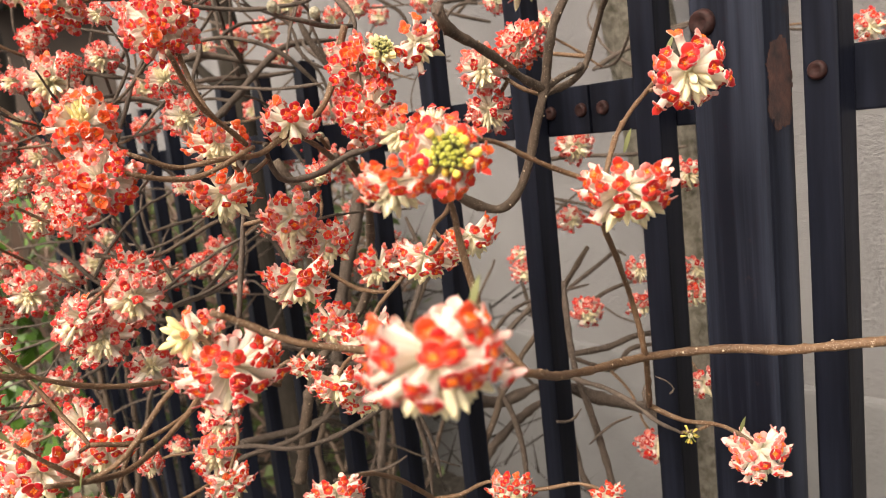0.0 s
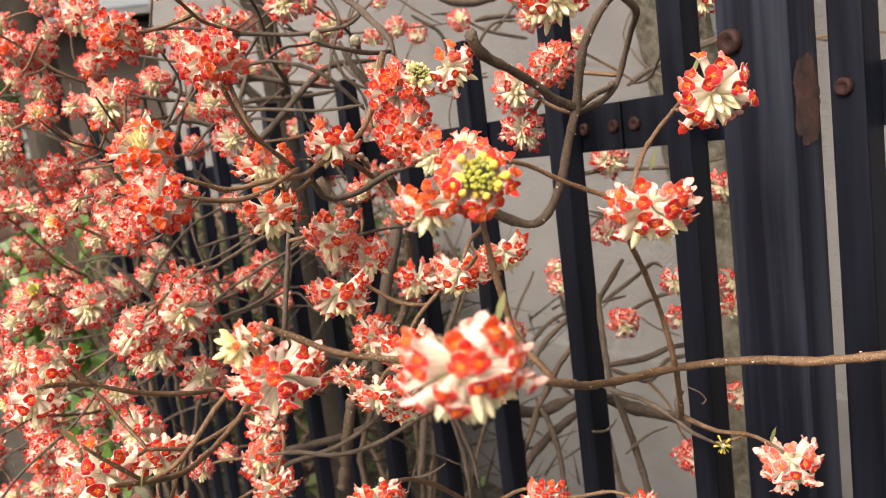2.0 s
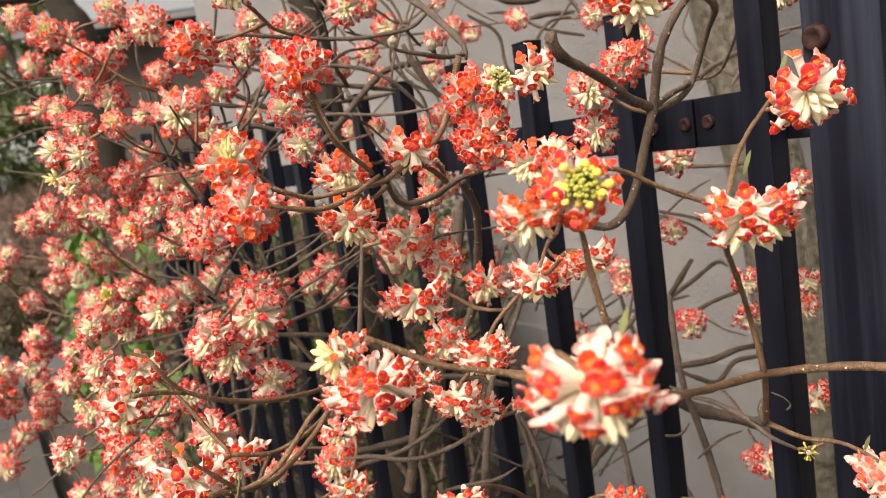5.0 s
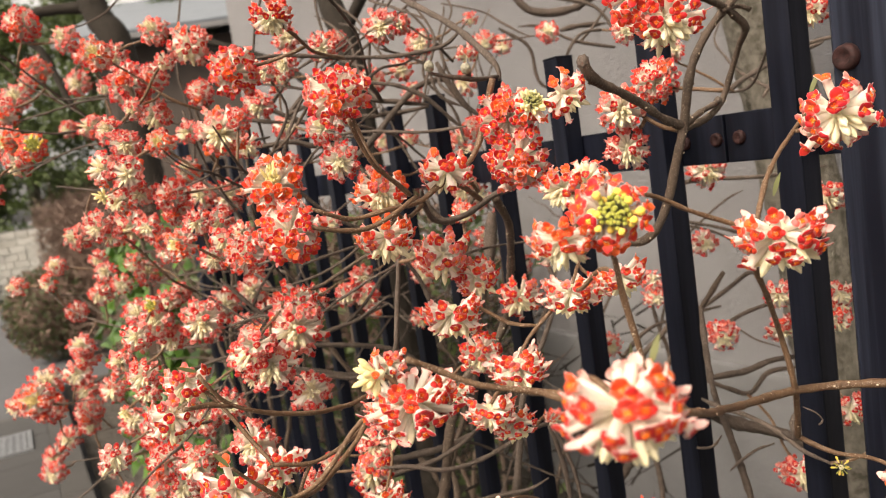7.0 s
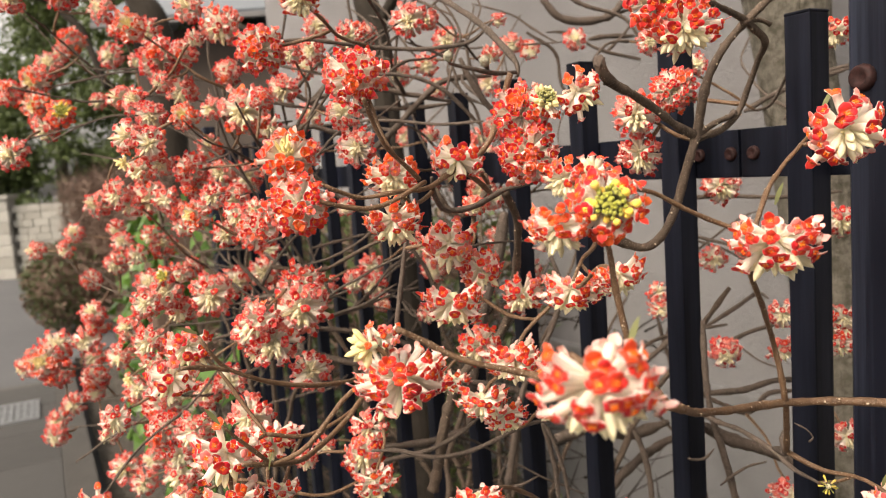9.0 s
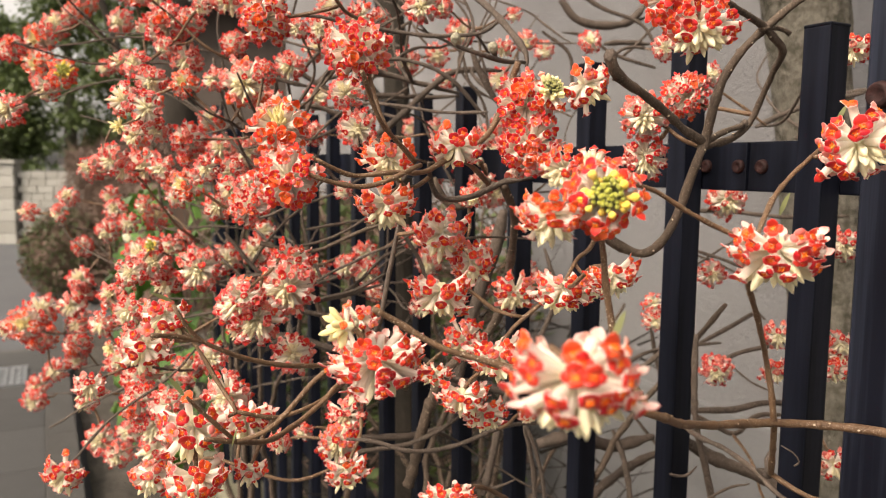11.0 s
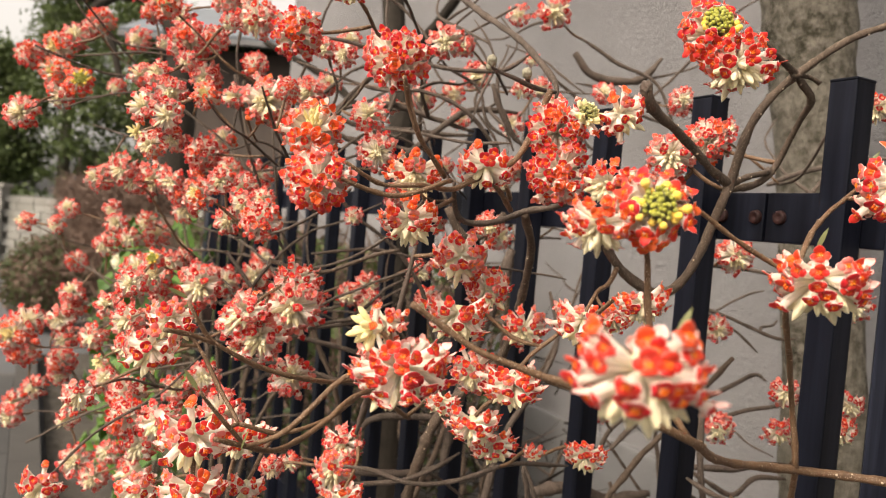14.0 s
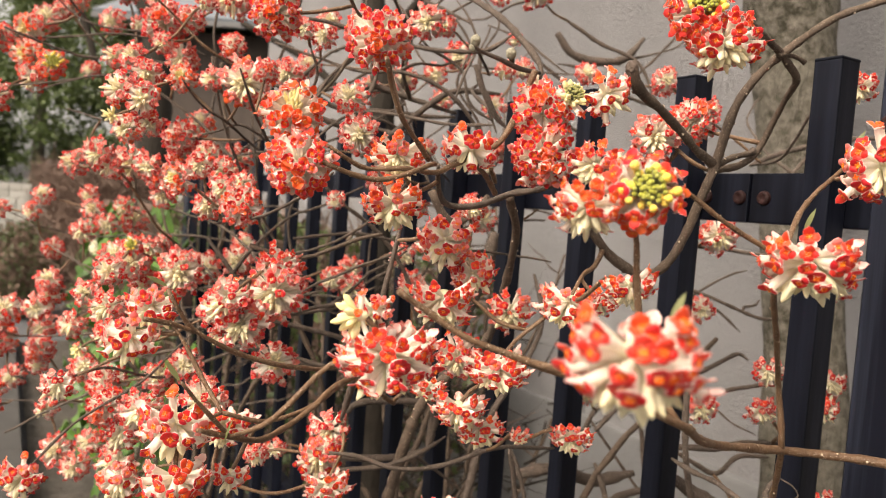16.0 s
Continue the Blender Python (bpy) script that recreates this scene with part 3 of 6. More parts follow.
def shape_mesh(name, s):
    me = bpy.data.meshes.new(name)
    me.from_pydata([tuple(p) for p in s.v], [], s.f)
    for mt in SLOTS:
        me.materials.append(mt)
    me.polygons.foreach_set("material_index", np.array(s.m, dtype=np.int32))
    me.polygons.foreach_set("use_smooth", np.ones(len(me.polygons), dtype=bool))
    me.attributes.new("along", "FLOAT", "POINT").data.foreach_set("value", np.array(s.a, dtype=np.float32))
    return me


def flower_head(shrub, at, size, kind, axis, tone, near=False, spin=0.0):
    rng = random.Random(len(heads) * 7 + 3)
    z = Vector(axis).normalized()
    turn = z.to_track_quat("Z", "Y").to_matrix().to_4x4() @ Matrix.Rotation(rng.random() * 6.28 + spin, 4, "Z")
    scale = size / 0.0425
    local = Matrix.Translation(Vector(at) - shrub.location) @ turn @ Matrix.Diagonal((scale, scale, scale * (0.88 if kind in "pqc" else 1.0), 1))
    if near:
        if "core" not in HEAD_MESH:
            HEAD_MESH["core"] = shape_mesh("head_core", CORE)
        ob = new("flower_head", HEAD_MESH["core"])
        for what, level, k, m in florets_of(kind, tone, rng):
            key = (what, level, k, True)
            if key not in FLORET_MESH:
                FLORET_MESH[key] = shape_mesh("floret", FLORET[key])
            fl = new("floret" if what in ("open", "cup", "half", "pale") else "flower_bud", FLORET_MESH[key])
            fl.parent, fl.matrix_basis = ob, m
    else:
        key = (kind, round(tone * 4), rng.randrange(2))
        if key not in HEAD_MESH:
            s = Shape()
            s.join(CORE, Matrix())
            for what, level, k, m in florets_of(kind, tone, rng):
                s.join(FLORET[what, level, k, False], m)
            HEAD_MESH[key] = shape_mesh("flower_head", s)
        ob = new("flower_head", HEAD_MESH[key])
    ob.parent, ob.matrix_basis = shrub, local
    tagged(ob, HEAD_LABEL[kind])
    heads.append((shrub, Vector(at), z, size))
    return ob


SHRUB = "leafless shrub with red and white flower heads"


def shrub_base(s, n, label):
    ob = new("shrub", None)
    ob.location = by_fence(s, n, 0.04)
    return tagged(ob, label, "shrub", "flowering shrubs along the fence")


main_shrub = shrub_base(0.52, 0.10, SHRUB + " before the fence")
left_shrub = shrub_base(1.35, 0.14, SHRUB + " over the pavement")
back_shrub = shrub_base(0.15, -0.45, SHRUB + " behind the fence")

rear_shrub = shrub_base(1.15, -0.38, SHRUB + " against the house wall")

NODES = {rear_shrub.name: [], main_shrub.name: [], left_shrub.name: [], back_shrub.name: []}


def branch(shrub, points, bark_kind, scars=False, sides=9, step=0.0045, name="branch", rough=0.05, keep=True, crook=0.0022):
    rng = random.Random(len(bpy.data.meshes))
    line = spline(points, step)
    line[:, 3] *= 0.86
    n, seed = len(line), rng.random() * 50
    for i in range(n):
        w = crook * math.sqrt(max(0.0, math.sin(math.pi * i / (n - 1))))
        p = Vector(line[i][:3])
        for k in range(3):
            line[i][k] += w * (noise.noise(p * 9 + Vector((seed, 9 * k, 0))) + 0.3 * noise.noise(p * 40 + Vector((seed, 9 * k, 3))))
    for i in range(n):
        line[i][3] *= 1 + 0.22 * noise.noise(Vector(line[i][:3]) * 70 + Vector((seed, 0, 7)))
    walked = 0.0
    for i in range(1, n):
        walked += math.dist(line[i][:3], line[i - 1][:3])
        line[i][3] *= 1 + 0.16 * max(0.0, math.cos(walked / 0.0030 + seed)) ** 6
    if bark_kind is BARK_GREY and keep:
        for i in range(min(4, n // 4)):
            line[i][3] *= 0.66 + 0.09 * i
            line[n - 1 - i][3] *= 0.5 + 0.12 * i
    verts, faces = tube(line, sides, rough, rng)
    idx = [0] * len(faces)
    mats = [bark_kind, SCAR]
    if scars:
        # pale leaf scars and small swellings along the twig
        i = rng.randint(1, 3)
        while i < len(line) - 2:
            x, y, z, r = line[i]
            a = Vector(line[i + 1][:3]) - Vector(line[i - 1][:3])
            a.normalize()
            o = a.orthogonal().normalized()
            o.rotate(Matrix.Rotation(rng.random() * 6.28, 3, a))
            c = Vector((x, y, z)) + o * r * 0.92
            q = min(0.0014, r * 0.46) * rng.uniform(0.7, 1.0)
            o2 = a.cross(o)
            b = len(verts)
            for ring, h in ((1.0, 0.0), (0.75, q * 0.8), (0.3, q * 0.95)):
                verts += [c + (a * math.cos(2 * math.pi * k / 6) * 1.0 + o2 * math.sin(2 * math.pi * k / 6)) * q * ring + o * h for k in range(6)]
            for w in range(2):
                faces += [(b + w * 6 + k, b + w * 6 + (k + 1) % 6, b + w * 6 + 6 + (k + 1) % 6, b + w * 6 + 6 + k) for k in range(6)]
            faces.append(tuple(b + 12 + k for k in range(6)))
            idx += [0] * 6 + [1] * 7
            i += rng.randint(2, 6)
    ob = mesh_object(name, verts, faces, mats, idx, shrub, origin=shrub.location)
    if keep:
        NODES[shrub.name] += [(Vector(p[:3]), p[3]) for p in line[::3]]
    return ob


# main stems and the branches that can be told apart
branch(main_shrub, [(0.239, 0.524, 1.209, 0.0037), (0.158, 0.519, 1.205, 0.0037), (0.116, 0.531, 1.198, 0.0037), (0.075, 0.545, 1.195, 0.0037), (0.024, 0.528, 1.197, 0.0035), (-0.016, 0.438, 1.217, 0.0030), (-0.030, 0.357, 1.246, 0.0026), (-0.064, 0.326, 1.264, 0.0023), (-0.088, 0.310, 1.273, 0.0022), (-0.116, 0.292, 1.284, 0.0019), (-0.136, 0.279, 1.298, 0.0018), (-0.142, 0.271, 1.304, 0.0017)], BARK_YOUNG, scars=True)
branch(main_shrub, [(0.022, 0.591, 1.138, 0.0028), (0.023, 0.528, 1.198, 0.0026), (0.017, 0.512, 1.241, 0.0021), (0.011, 0.458, 1.284, 0.0020), (0.008, 0.426, 1.307, 0.0019), (0.009, 0.418, 1.327, 0.0018)], BARK_YOUNG, scars=True)
branch(main_shrub, [(0.007, 0.417, 1.330, 0.0016), (-0.004, 0.413, 1.336, 0.0016), (-0.021, 0.395, 1.347, 0.0015), (-0.037, 0.377, 1.359, 0.0014), (-0.051, 0.349, 1.362, 0.0014), (-0.056, 0.323, 1.352, 0.0016)], BARK_YOUNG, scars=True)
branch(main_shrub, [(0.009, 0.418, 1.327, 0.0018), (0.017, 0.447, 1.351, 0.0018), (0.027, 0.486, 1.365, 0.0017), (0.040, 0.528, 1.382, 0.0018), (0.054, 0.559, 1.398, 0.0021)], BARK_YOUNG, scars=True)
branch(main_shrub, [(-0.057, 0.339, 1.345, 0.0017), (-0.055, 0.343, 1.327, 0.0018), (-0.054, 0.348, 1.310, 0.0019), (-0.050, 0.352, 1.288, 0.0020), (-0.047, 0.354, 1.273, 0.0021), (-0.030, 0.357, 1.247, 0.0023)], BARK_YOUNG, scars=True)
branch(main_shrub, [(-0.149, 0.562, 1.370, 0.0040), (-0.132, 0.585, 1.338, 0.0044), (-0.116, 0.606, 1.313, 0.0046), (-0.100, 0.620, 1.301, 0.0047), (-0.086, 0.628, 1.298, 0.0046), (-0.070, 0.621, 1.311, 0.0044), (-0.058, 0.615, 1.338, 0.0042), (-0.046, 0.606, 1.375, 0.0042), (-0.042, 0.615, 1.392, 0.0046), (-0.033, 0.608, 1.429, 0.0040), (-0.020, 0.607, 1.455, 0.0038), (0.004, 0.611, 1.480, 0.0034), (0.041, 0.610, 1.506, 0.0032), (0.095, 0.616, 1.524, 0.0028)], BARK_OLD, scars=True)
branch(main_shrub, [(-0.042, 0.615, 1.391, 0.0042), (-0.054, 0.595, 1.399, 0.0038), (-0.068, 0.569, 1.415, 0.0038), (-0.077, 0.544, 1.424, 0.0036), (-0.087, 0.525, 1.432, 0.0042), (-0.091, 0.513, 1.438, 0.0042), (-0.093, 0.508, 1.446, 0.0047)], BARK_OLD, scars=True)
branch(main_shrub, [(-0.043, 0.617, 1.391, 0.0036), (-0.030, 0.645, 1.401, 0.0030), (-0.017, 0.672, 1.407, 0.0028)], BARK_OLD, scars=True)
branch(main_shrub, [(-0.045, 0.633, 1.387, 0.0036), (-0.023, 0.667, 1.397, 0.0034), (-0.011, 0.680, 1.412, 0.0032), (-0.004, 0.674, 1.430, 0.0031), (0.004, 0.658, 1.449, 0.0032), (0.011, 0.637, 1.461, 0.0034), (0.003, 0.621, 1.470, 0.0032), (-0.007, 0.595, 1.478, 0.0030), (-0.018, 0.557, 1.482, 0.0024), (-0.026, 0.531, 1.487, 0.0020)], BARK_OLD, scars=True)
branch(main_shrub, [(-0.003, 0.602, 1.474, 0.0022), (0.008, 0.624, 1.477, 0.0019), (0.017, 0.628, 1.473, 0.0024)], BARK_OLD, scars=True)
branch(main_shrub, [(-0.197, 0.580, 1.355, 0.0040), (-0.208, 0.640, 1.310, 0.0044), (-0.262, 0.735, 1.205, 0.0054), (-0.320, 0.712, 1.132, 0.0063), (-0.364, 0.728, 1.001, 0.0076)], BARK_OLD, scars=True)
branch(main_shrub, [(-0.248, 0.379, 1.373, 0.0015), (-0.242, 0.393, 1.367, 0.0017), (-0.235, 0.407, 1.363, 0.0018), (-0.218, 0.426, 1.365, 0.0019), (-0.212, 0.463, 1.365, 0.0022), (-0.205, 0.478, 1.372, 0.0024), (-0.189, 0.498, 1.384, 0.0026), (-0.182, 0.514, 1.398, 0.0027), (-0.177, 0.524, 1.418, 0.0027), (-0.172, 0.529, 1.437, 0.0028), (-0.167, 0.527, 1.448, 0.0028)], BARK_YOUNG, scars=True)
branch(main_shrub, [(-0.245, 0.369, 1.363, 0.0018), (-0.235, 0.383, 1.358, 0.0018), (-0.224, 0.400, 1.356, 0.0019), (-0.212, 0.417, 1.361, 0.0020), (-0.206, 0.443, 1.370, 0.0021)], BARK_YOUNG, scars=True)
branch(main_shrub, [(-0.209, 0.371, 1.425, 0.0017), (-0.215, 0.388, 1.412, 0.0018), (-0.213, 0.399, 1.396, 0.0019), (-0.213, 0.420, 1.385, 0.0019), (-0.210, 0.442, 1.372, 0.0021)], BARK_YOUNG, scars=True)
branch(main_shrub, [(-0.228, 0.500, 1.372, 0.0025), (-0.234, 0.518, 1.355, 0.0027), (-0.230, 0.529, 1.344, 0.0030), (-0.214, 0.548, 1.345, 0.0031), (-0.197, 0.580, 1.356, 0.0031), (-0.166, 0.573, 1.362, 0.0030), (-0.149, 0.560, 1.371, 0.0027), (-0.139, 0.522, 1.390, 0.0028)], BARK_GREY, scars=False)
branch(main_shrub, [(-0.194, 0.483, 1.375, 0.0021), (-0.196, 0.514, 1.366, 0.0023), (-0.201, 0.555, 1.356, 0.0026)], BARK_YOUNG, scars=True)
branch(main_shrub, [(-0.193, 0.517, 1.374, 0.0019), (-0.195, 0.537, 1.364, 0.0016), (-0.201, 0.546, 1.371, 0.0023)], BARK_YOUNG, scars=True)
branch(main_shrub, [(-0.325, 0.332, 1.280, 0.0013), (-0.320, 0.333, 1.272, 0.0014), (-0.317, 0.344, 1.257, 0.0016), (-0.309, 0.358, 1.247, 0.0018), (-0.304, 0.381, 1.236, 0.0020), (-0.294, 0.407, 1.227, 0.0021), (-0.292, 0.451, 1.217, 0.0021), (-0.292, 0.495, 1.209, 0.0022), (-0.289, 0.580, 1.165, 0.0026)], BARK_YOUNG, scars=True)
branch(main_shrub, [(-0.321, 0.310, 1.265, 0.0016), (-0.319, 0.332, 1.259, 0.0017), (-0.314, 0.345, 1.254, 0.0016)], BARK_YOUNG, scars=True)
branch(main_shrub, [(-0.260, 0.288, 1.217, 0.0016), (-0.258, 0.311, 1.208, 0.0019), (-0.266, 0.350, 1.194, 0.0021), (-0.274, 0.390, 1.191, 0.0022), (-0.276, 0.423, 1.197, 0.0022), (-0.279, 0.456, 1.205, 0.0023), (-0.289, 0.518, 1.202, 0.0026)], BARK_YOUNG, scars=True)
branch(main_shrub, [(-0.264, 0.279, 1.243, 0.0011), (-0.264, 0.289, 1.232, 0.0012), (-0.260, 0.300, 1.219, 0.0014), (-0.258, 0.311, 1.208, 0.0016)], BARK_YOUNG, scars=True)
branch(main_shrub, [(-0.274, 0.539, 1.326, 0.0022), (-0.277, 0.535, 1.302, 0.0025), (-0.281, 0.530, 1.274, 0.0025), (-0.285, 0.525, 1.245, 0.0027), (-0.299, 0.538, 1.221, 0.0028), (-0.339, 0.576, 1.142, 0.0035)], BARK_GREY, scars=False)
branch(main_shrub, [(-0.469, 0.626, 1.522, 0.0020), (-0.443, 0.661, 1.525, 0.0023), (-0.409, 0.698, 1.520, 0.0027), (-0.374, 0.737, 1.515, 0.0028), (-0.333, 0.756, 1.513, 0.0027), (-0.298, 0.773, 1.518, 0.0025), (-0.273, 0.788, 1.541, 0.0020)], BARK_GREY, scars=False)
branch(main_shrub, [(-0.341, 0.694, 1.586, 0.0036), (-0.280, 0.652, 1.545, 0.0036), (-0.232, 0.615, 1.513, 0.0034), (-0.200, 0.593, 1.485, 0.0036), (-0.179, 0.578, 1.462, 0.0036), (-0.178, 0.577, 1.450, 0.0027)], BARK_GREY, scars=False)
branch(main_shrub, [(-0.173, 0.558, 1.452, 0.0025), (-0.181, 0.531, 1.450, 0.0023), (-0.189, 0.505, 1.452, 0.0020), (-0.201, 0.489, 1.456, 0.0018), (-0.200, 0.485, 1.461, 0.0025)], BARK_GREY, scars=False)
branch(main_shrub, [(-0.129, 0.488, 1.418, 0.0018), (-0.146, 0.528, 1.424, 0.0020), (-0.167, 0.560, 1.440, 0.0022)], BARK_YOUNG)
branch(main_shrub, [(-0.186, 0.529, 1.451, 0.0019), (-0.183, 0.515, 1.457, 0.0027)], BARK_GREY, scars=False)
branch(main_shrub, [(-0.326, 0.493, 1.518, 0.0016), (-0.327, 0.514, 1.511, 0.0018), (-0.345, 0.571, 1.504, 0.0019), (-0.352, 0.635, 1.504, 0.0023)], BARK_YOUNG, scars=True)
branch(main_shrub, [(-0.428, 0.631, 1.396, 0.0016), (-0.404, 0.668, 1.431, 0.0017), (-0.350, 0.671, 1.431, 0.0019), (-0.286, 0.657, 1.422, 0.0019), (-0.235, 0.636, 1.420, 0.0017)], BARK_GREY, scars=False)
branch(main_shrub, [(-0.326, 0.536, 1.125, 0.0020), (-0.303, 0.547, 1.123, 0.0022), (-0.275, 0.559, 1.115, 0.0023), (-0.250, 0.582, 1.114, 0.0025), (-0.229, 0.603, 1.120, 0.0023), (-0.205, 0.638, 1.126, 0.0022), (-0.170, 0.698, 1.116, 0.0023)], BARK_GREY, scars=False)
branch(main_shrub, [(-0.232, 0.624, 1.306, 0.0016), (-0.244, 0.596, 1.304, 0.0014), (-0.237, 0.621, 1.305, 0.0012), (-0.221, 0.673, 1.300, 0.0012), (-0.191, 0.709, 1.296, 0.0014)], BARK_GREY, scars=False)
branch(main_shrub, [(-0.298, 0.466, 1.361, 0.0014), (-0.351, 0.505, 1.341, 0.0014), (-0.428, 0.555, 1.320, 0.0016), (-0.530, 0.616, 1.307, 0.0017)], BARK_GREY, scars=False)
branch(main_shrub, [(-0.817, 0.673, 1.430, 0.0012), (-0.748, 0.681, 1.415, 0.0013), (-0.668, 0.695, 1.402, 0.0015), (-0.615, 0.710, 1.410, 0.0016), (-0.583, 0.727, 1.420, 0.0018), (-0.556, 0.791, 1.385, 0.0023)], BARK_GREY, scars=False)
branch(main_shrub, [(-0.857, 0.656, 1.446, 0.0012), (-0.815, 0.678, 1.466, 0.0014), (-0.767, 0.702, 1.475, 0.0016), (-0.714, 0.725, 1.457, 0.0017), (-0.662, 0.745, 1.421, 0.0020), (-0.605, 0.765, 1.362, 0.0025)], BARK_GREY, scars=False)
branch(main_shrub, [(-0.917, 0.628, 1.453, 0.0011), (-0.890, 0.641, 1.452, 0.0012), (-0.856, 0.657, 1.457, 0.0013), (-0.815, 0.678, 1.468, 0.0015)], BARK_GREY, scars=False)
branch(main_shrub, [(-0.905, 0.655, 1.640, 0.0009), (-0.867, 0.668, 1.599, 0.0009), (-0.836, 0.679, 1.561, 0.0011), (-0.797, 0.695, 1.538, 0.0014), (-0.752, 0.738, 1.537, 0.0017), (-0.705, 0.792, 1.520, 0.0022)], BARK_GREY, scars=False)
branch(main_shrub, [(-0.960, 0.672, 1.526, 0.0012), (-0.917, 0.692, 1.524, 0.0014), (-0.867, 0.716, 1.530, 0.0016), (-0.817, 0.741, 1.539, 0.0017), (-0.768, 0.764, 1.536, 0.0019)], BARK_GREY, scars=False)
branch(main_shrub, [(-0.864, 0.731, 1.642, 0.0009), (-0.810, 0.745, 1.637, 0.0011), (-0.767, 0.755, 1.646, 0.0014), (-0.722, 0.744, 1.657, 0.0016)], BARK_GREY, scars=False)
branch(main_shrub, [(-0.460, 0.556, 1.456, 0.0014), (-0.468, 0.592, 1.420, 0.0017), (-0.485, 0.647, 1.388, 0.0020), (-0.500, 0.723, 1.336, 0.0027)], BARK_GREY, scars=False)
branch(main_shrub, [(-0.506, 0.532, 1.442, 0.0009), (-0.515, 0.570, 1.423, 0.0012), (-0.529, 0.629, 1.413, 0.0016), (-0.534, 0.691, 1.390, 0.0020)], BARK_GREY, scars=False)
branch(main_shrub, [(-0.438, 0.637, 1.492, 0.0017), (-0.441, 0.655, 1.463, 0.0019), (-0.472, 0.658, 1.424, 0.0020), (-0.522, 0.695, 1.382, 0.0023)], BARK_GREY, scars=False)
branch(main_shrub, [(0.046, 0.663, 1.084, 0.0019), (0.026, 0.676, 1.089, 0.0023), (0.008, 0.691, 1.099, 0.0027), (-0.016, 0.704, 1.110, 0.0028), (-0.042, 0.725, 1.111, 0.0030), (-0.064, 0.748, 1.113, 0.0030)], BARK_GREY, scars=False)
branch(main_shrub, [(0.046, 0.663, 1.084, 0.0021), (0.065, 0.661, 1.088, 0.0018), (0.091, 0.664, 1.103, 0.0018)], BARK_YOUNG, scars=True)
branch(main_shrub, [(0.024, 0.616, 1.150, 0.0027), (0.018, 0.612, 1.141, 0.0031), (0.021, 0.612, 1.130, 0.0033), (0.011, 0.650, 1.117, 0.0036)], BARK_GREY, scars=False)
branch(main_shrub, [(0.028, 0.618, 1.152, 0.0008), (0.036, 0.611, 1.151, 0.0008), (0.041, 0.612, 1.144, 0.0008), (0.038, 0.610, 1.140, 0.0016)], BARK_GREY, scars=False)
branch(main_shrub, [(-0.057, 0.762, 1.205, 0.0036), (-0.056, 0.758, 1.165, 0.0036), (-0.052, 0.754, 1.118, 0.0037), (-0.043, 0.774, 1.063, 0.0041), (-0.034, 0.794, 1.005, 0.0044), (-0.023, 0.812, 0.925, 0.0045), (-0.012, 0.846, 0.791, 0.0047), (-0.030, 0.881, 0.500, 0.0050)], BARK_GREY, scars=False)
branch(main_shrub, [(-0.070, 0.718, 1.073, 0.0022), (-0.057, 0.735, 1.068, 0.0016), (-0.049, 0.750, 1.073, 0.0016)], BARK_GREY, scars=False)
branch(main_shrub, [(-0.001, 0.792, 1.048, 0.0017), (-0.017, 0.784, 1.046, 0.0016), (-0.031, 0.777, 1.038, 0.0019), (-0.047, 0.789, 1.018, 0.0023)], BARK_GREY, scars=False)
branch(back_shrub, [(-0.115, 0.992, 1.317, 0.0033), (-0.054, 1.021, 1.315, 0.0033), (0.007, 1.027, 1.311, 0.0031), (0.085, 1.042, 1.314, 0.0030)], BARK_GREY, scars=False)
branch(back_shrub, [(-0.098, 1.046, 1.237, 0.0020), (-0.048, 1.108, 1.274, 0.0019), (-0.019, 1.145, 1.285, 0.0017)], BARK_GREY, scars=False)
branch(back_shrub, [(-0.074, 0.988, 1.109, 0.0039), (-0.032, 1.010, 1.133, 0.0034), (0.010, 1.031, 1.146, 0.0031), (0.059, 1.079, 1.161, 0.0025)], BARK_GREY, scars=False)
branch(back_shrub, [(-0.046, 1.110, 1.092, 0.0017), (-0.017, 1.099, 1.074, 0.0016), (0.012, 1.079, 1.068, 0.0014)], BARK_GREY, scars=False)
branch(back_shrub, [(0.019, 1.123, 1.412, 0.0035), (0.058, 1.147, 1.465, 0.0035), (0.101, 1.169, 1.479, 0.0033), (0.172, 1.203, 1.481, 0.0031)], BARK_GREY, scars=False)
branch(back_shrub, [(-0.024, 0.992, 1.422, 0.0039), (0.001, 1.039, 1.438, 0.0039), (0.042, 1.083, 1.456, 0.0039), (0.099, 1.134, 1.473, 0.0036)], BARK_GREY, scars=False)
branch(back_shrub, [(-0.186, 1.205, 1.526, 0.0033), (-0.242, 1.182, 1.546, 0.0031), (-0.289, 1.163, 1.574, 0.0027), (-0.321, 1.148, 1.579, 0.0020)], BARK_GREY, scars=False)
branch(back_shrub, [(-0.178, 1.210, 1.534, 0.0028), (-0.207, 1.203, 1.590, 0.0031), (-0.262, 1.180, 1.615, 0.0036), (-0.317, 1.158, 1.649, 0.0039)], BARK_GREY, scars=False)
branch(back_shrub, [(-0.235, 1.121, 1.476, 0.0014), (-0.274, 1.101, 1.464, 0.0014), (-0.292, 1.088, 1.424, 0.0012), (-0.274, 1.034, 1.365, 0.0012)], BARK_GREY, scars=False)
branch(back_shrub, [(-0.084, 0.923, 1.075, 0.0051), (-0.033, 0.947, 1.076, 0.0047), (0.006, 0.967, 1.085, 0.0041), (0.058, 0.991, 1.085, 0.0034)], BARK_GREY, scars=False)
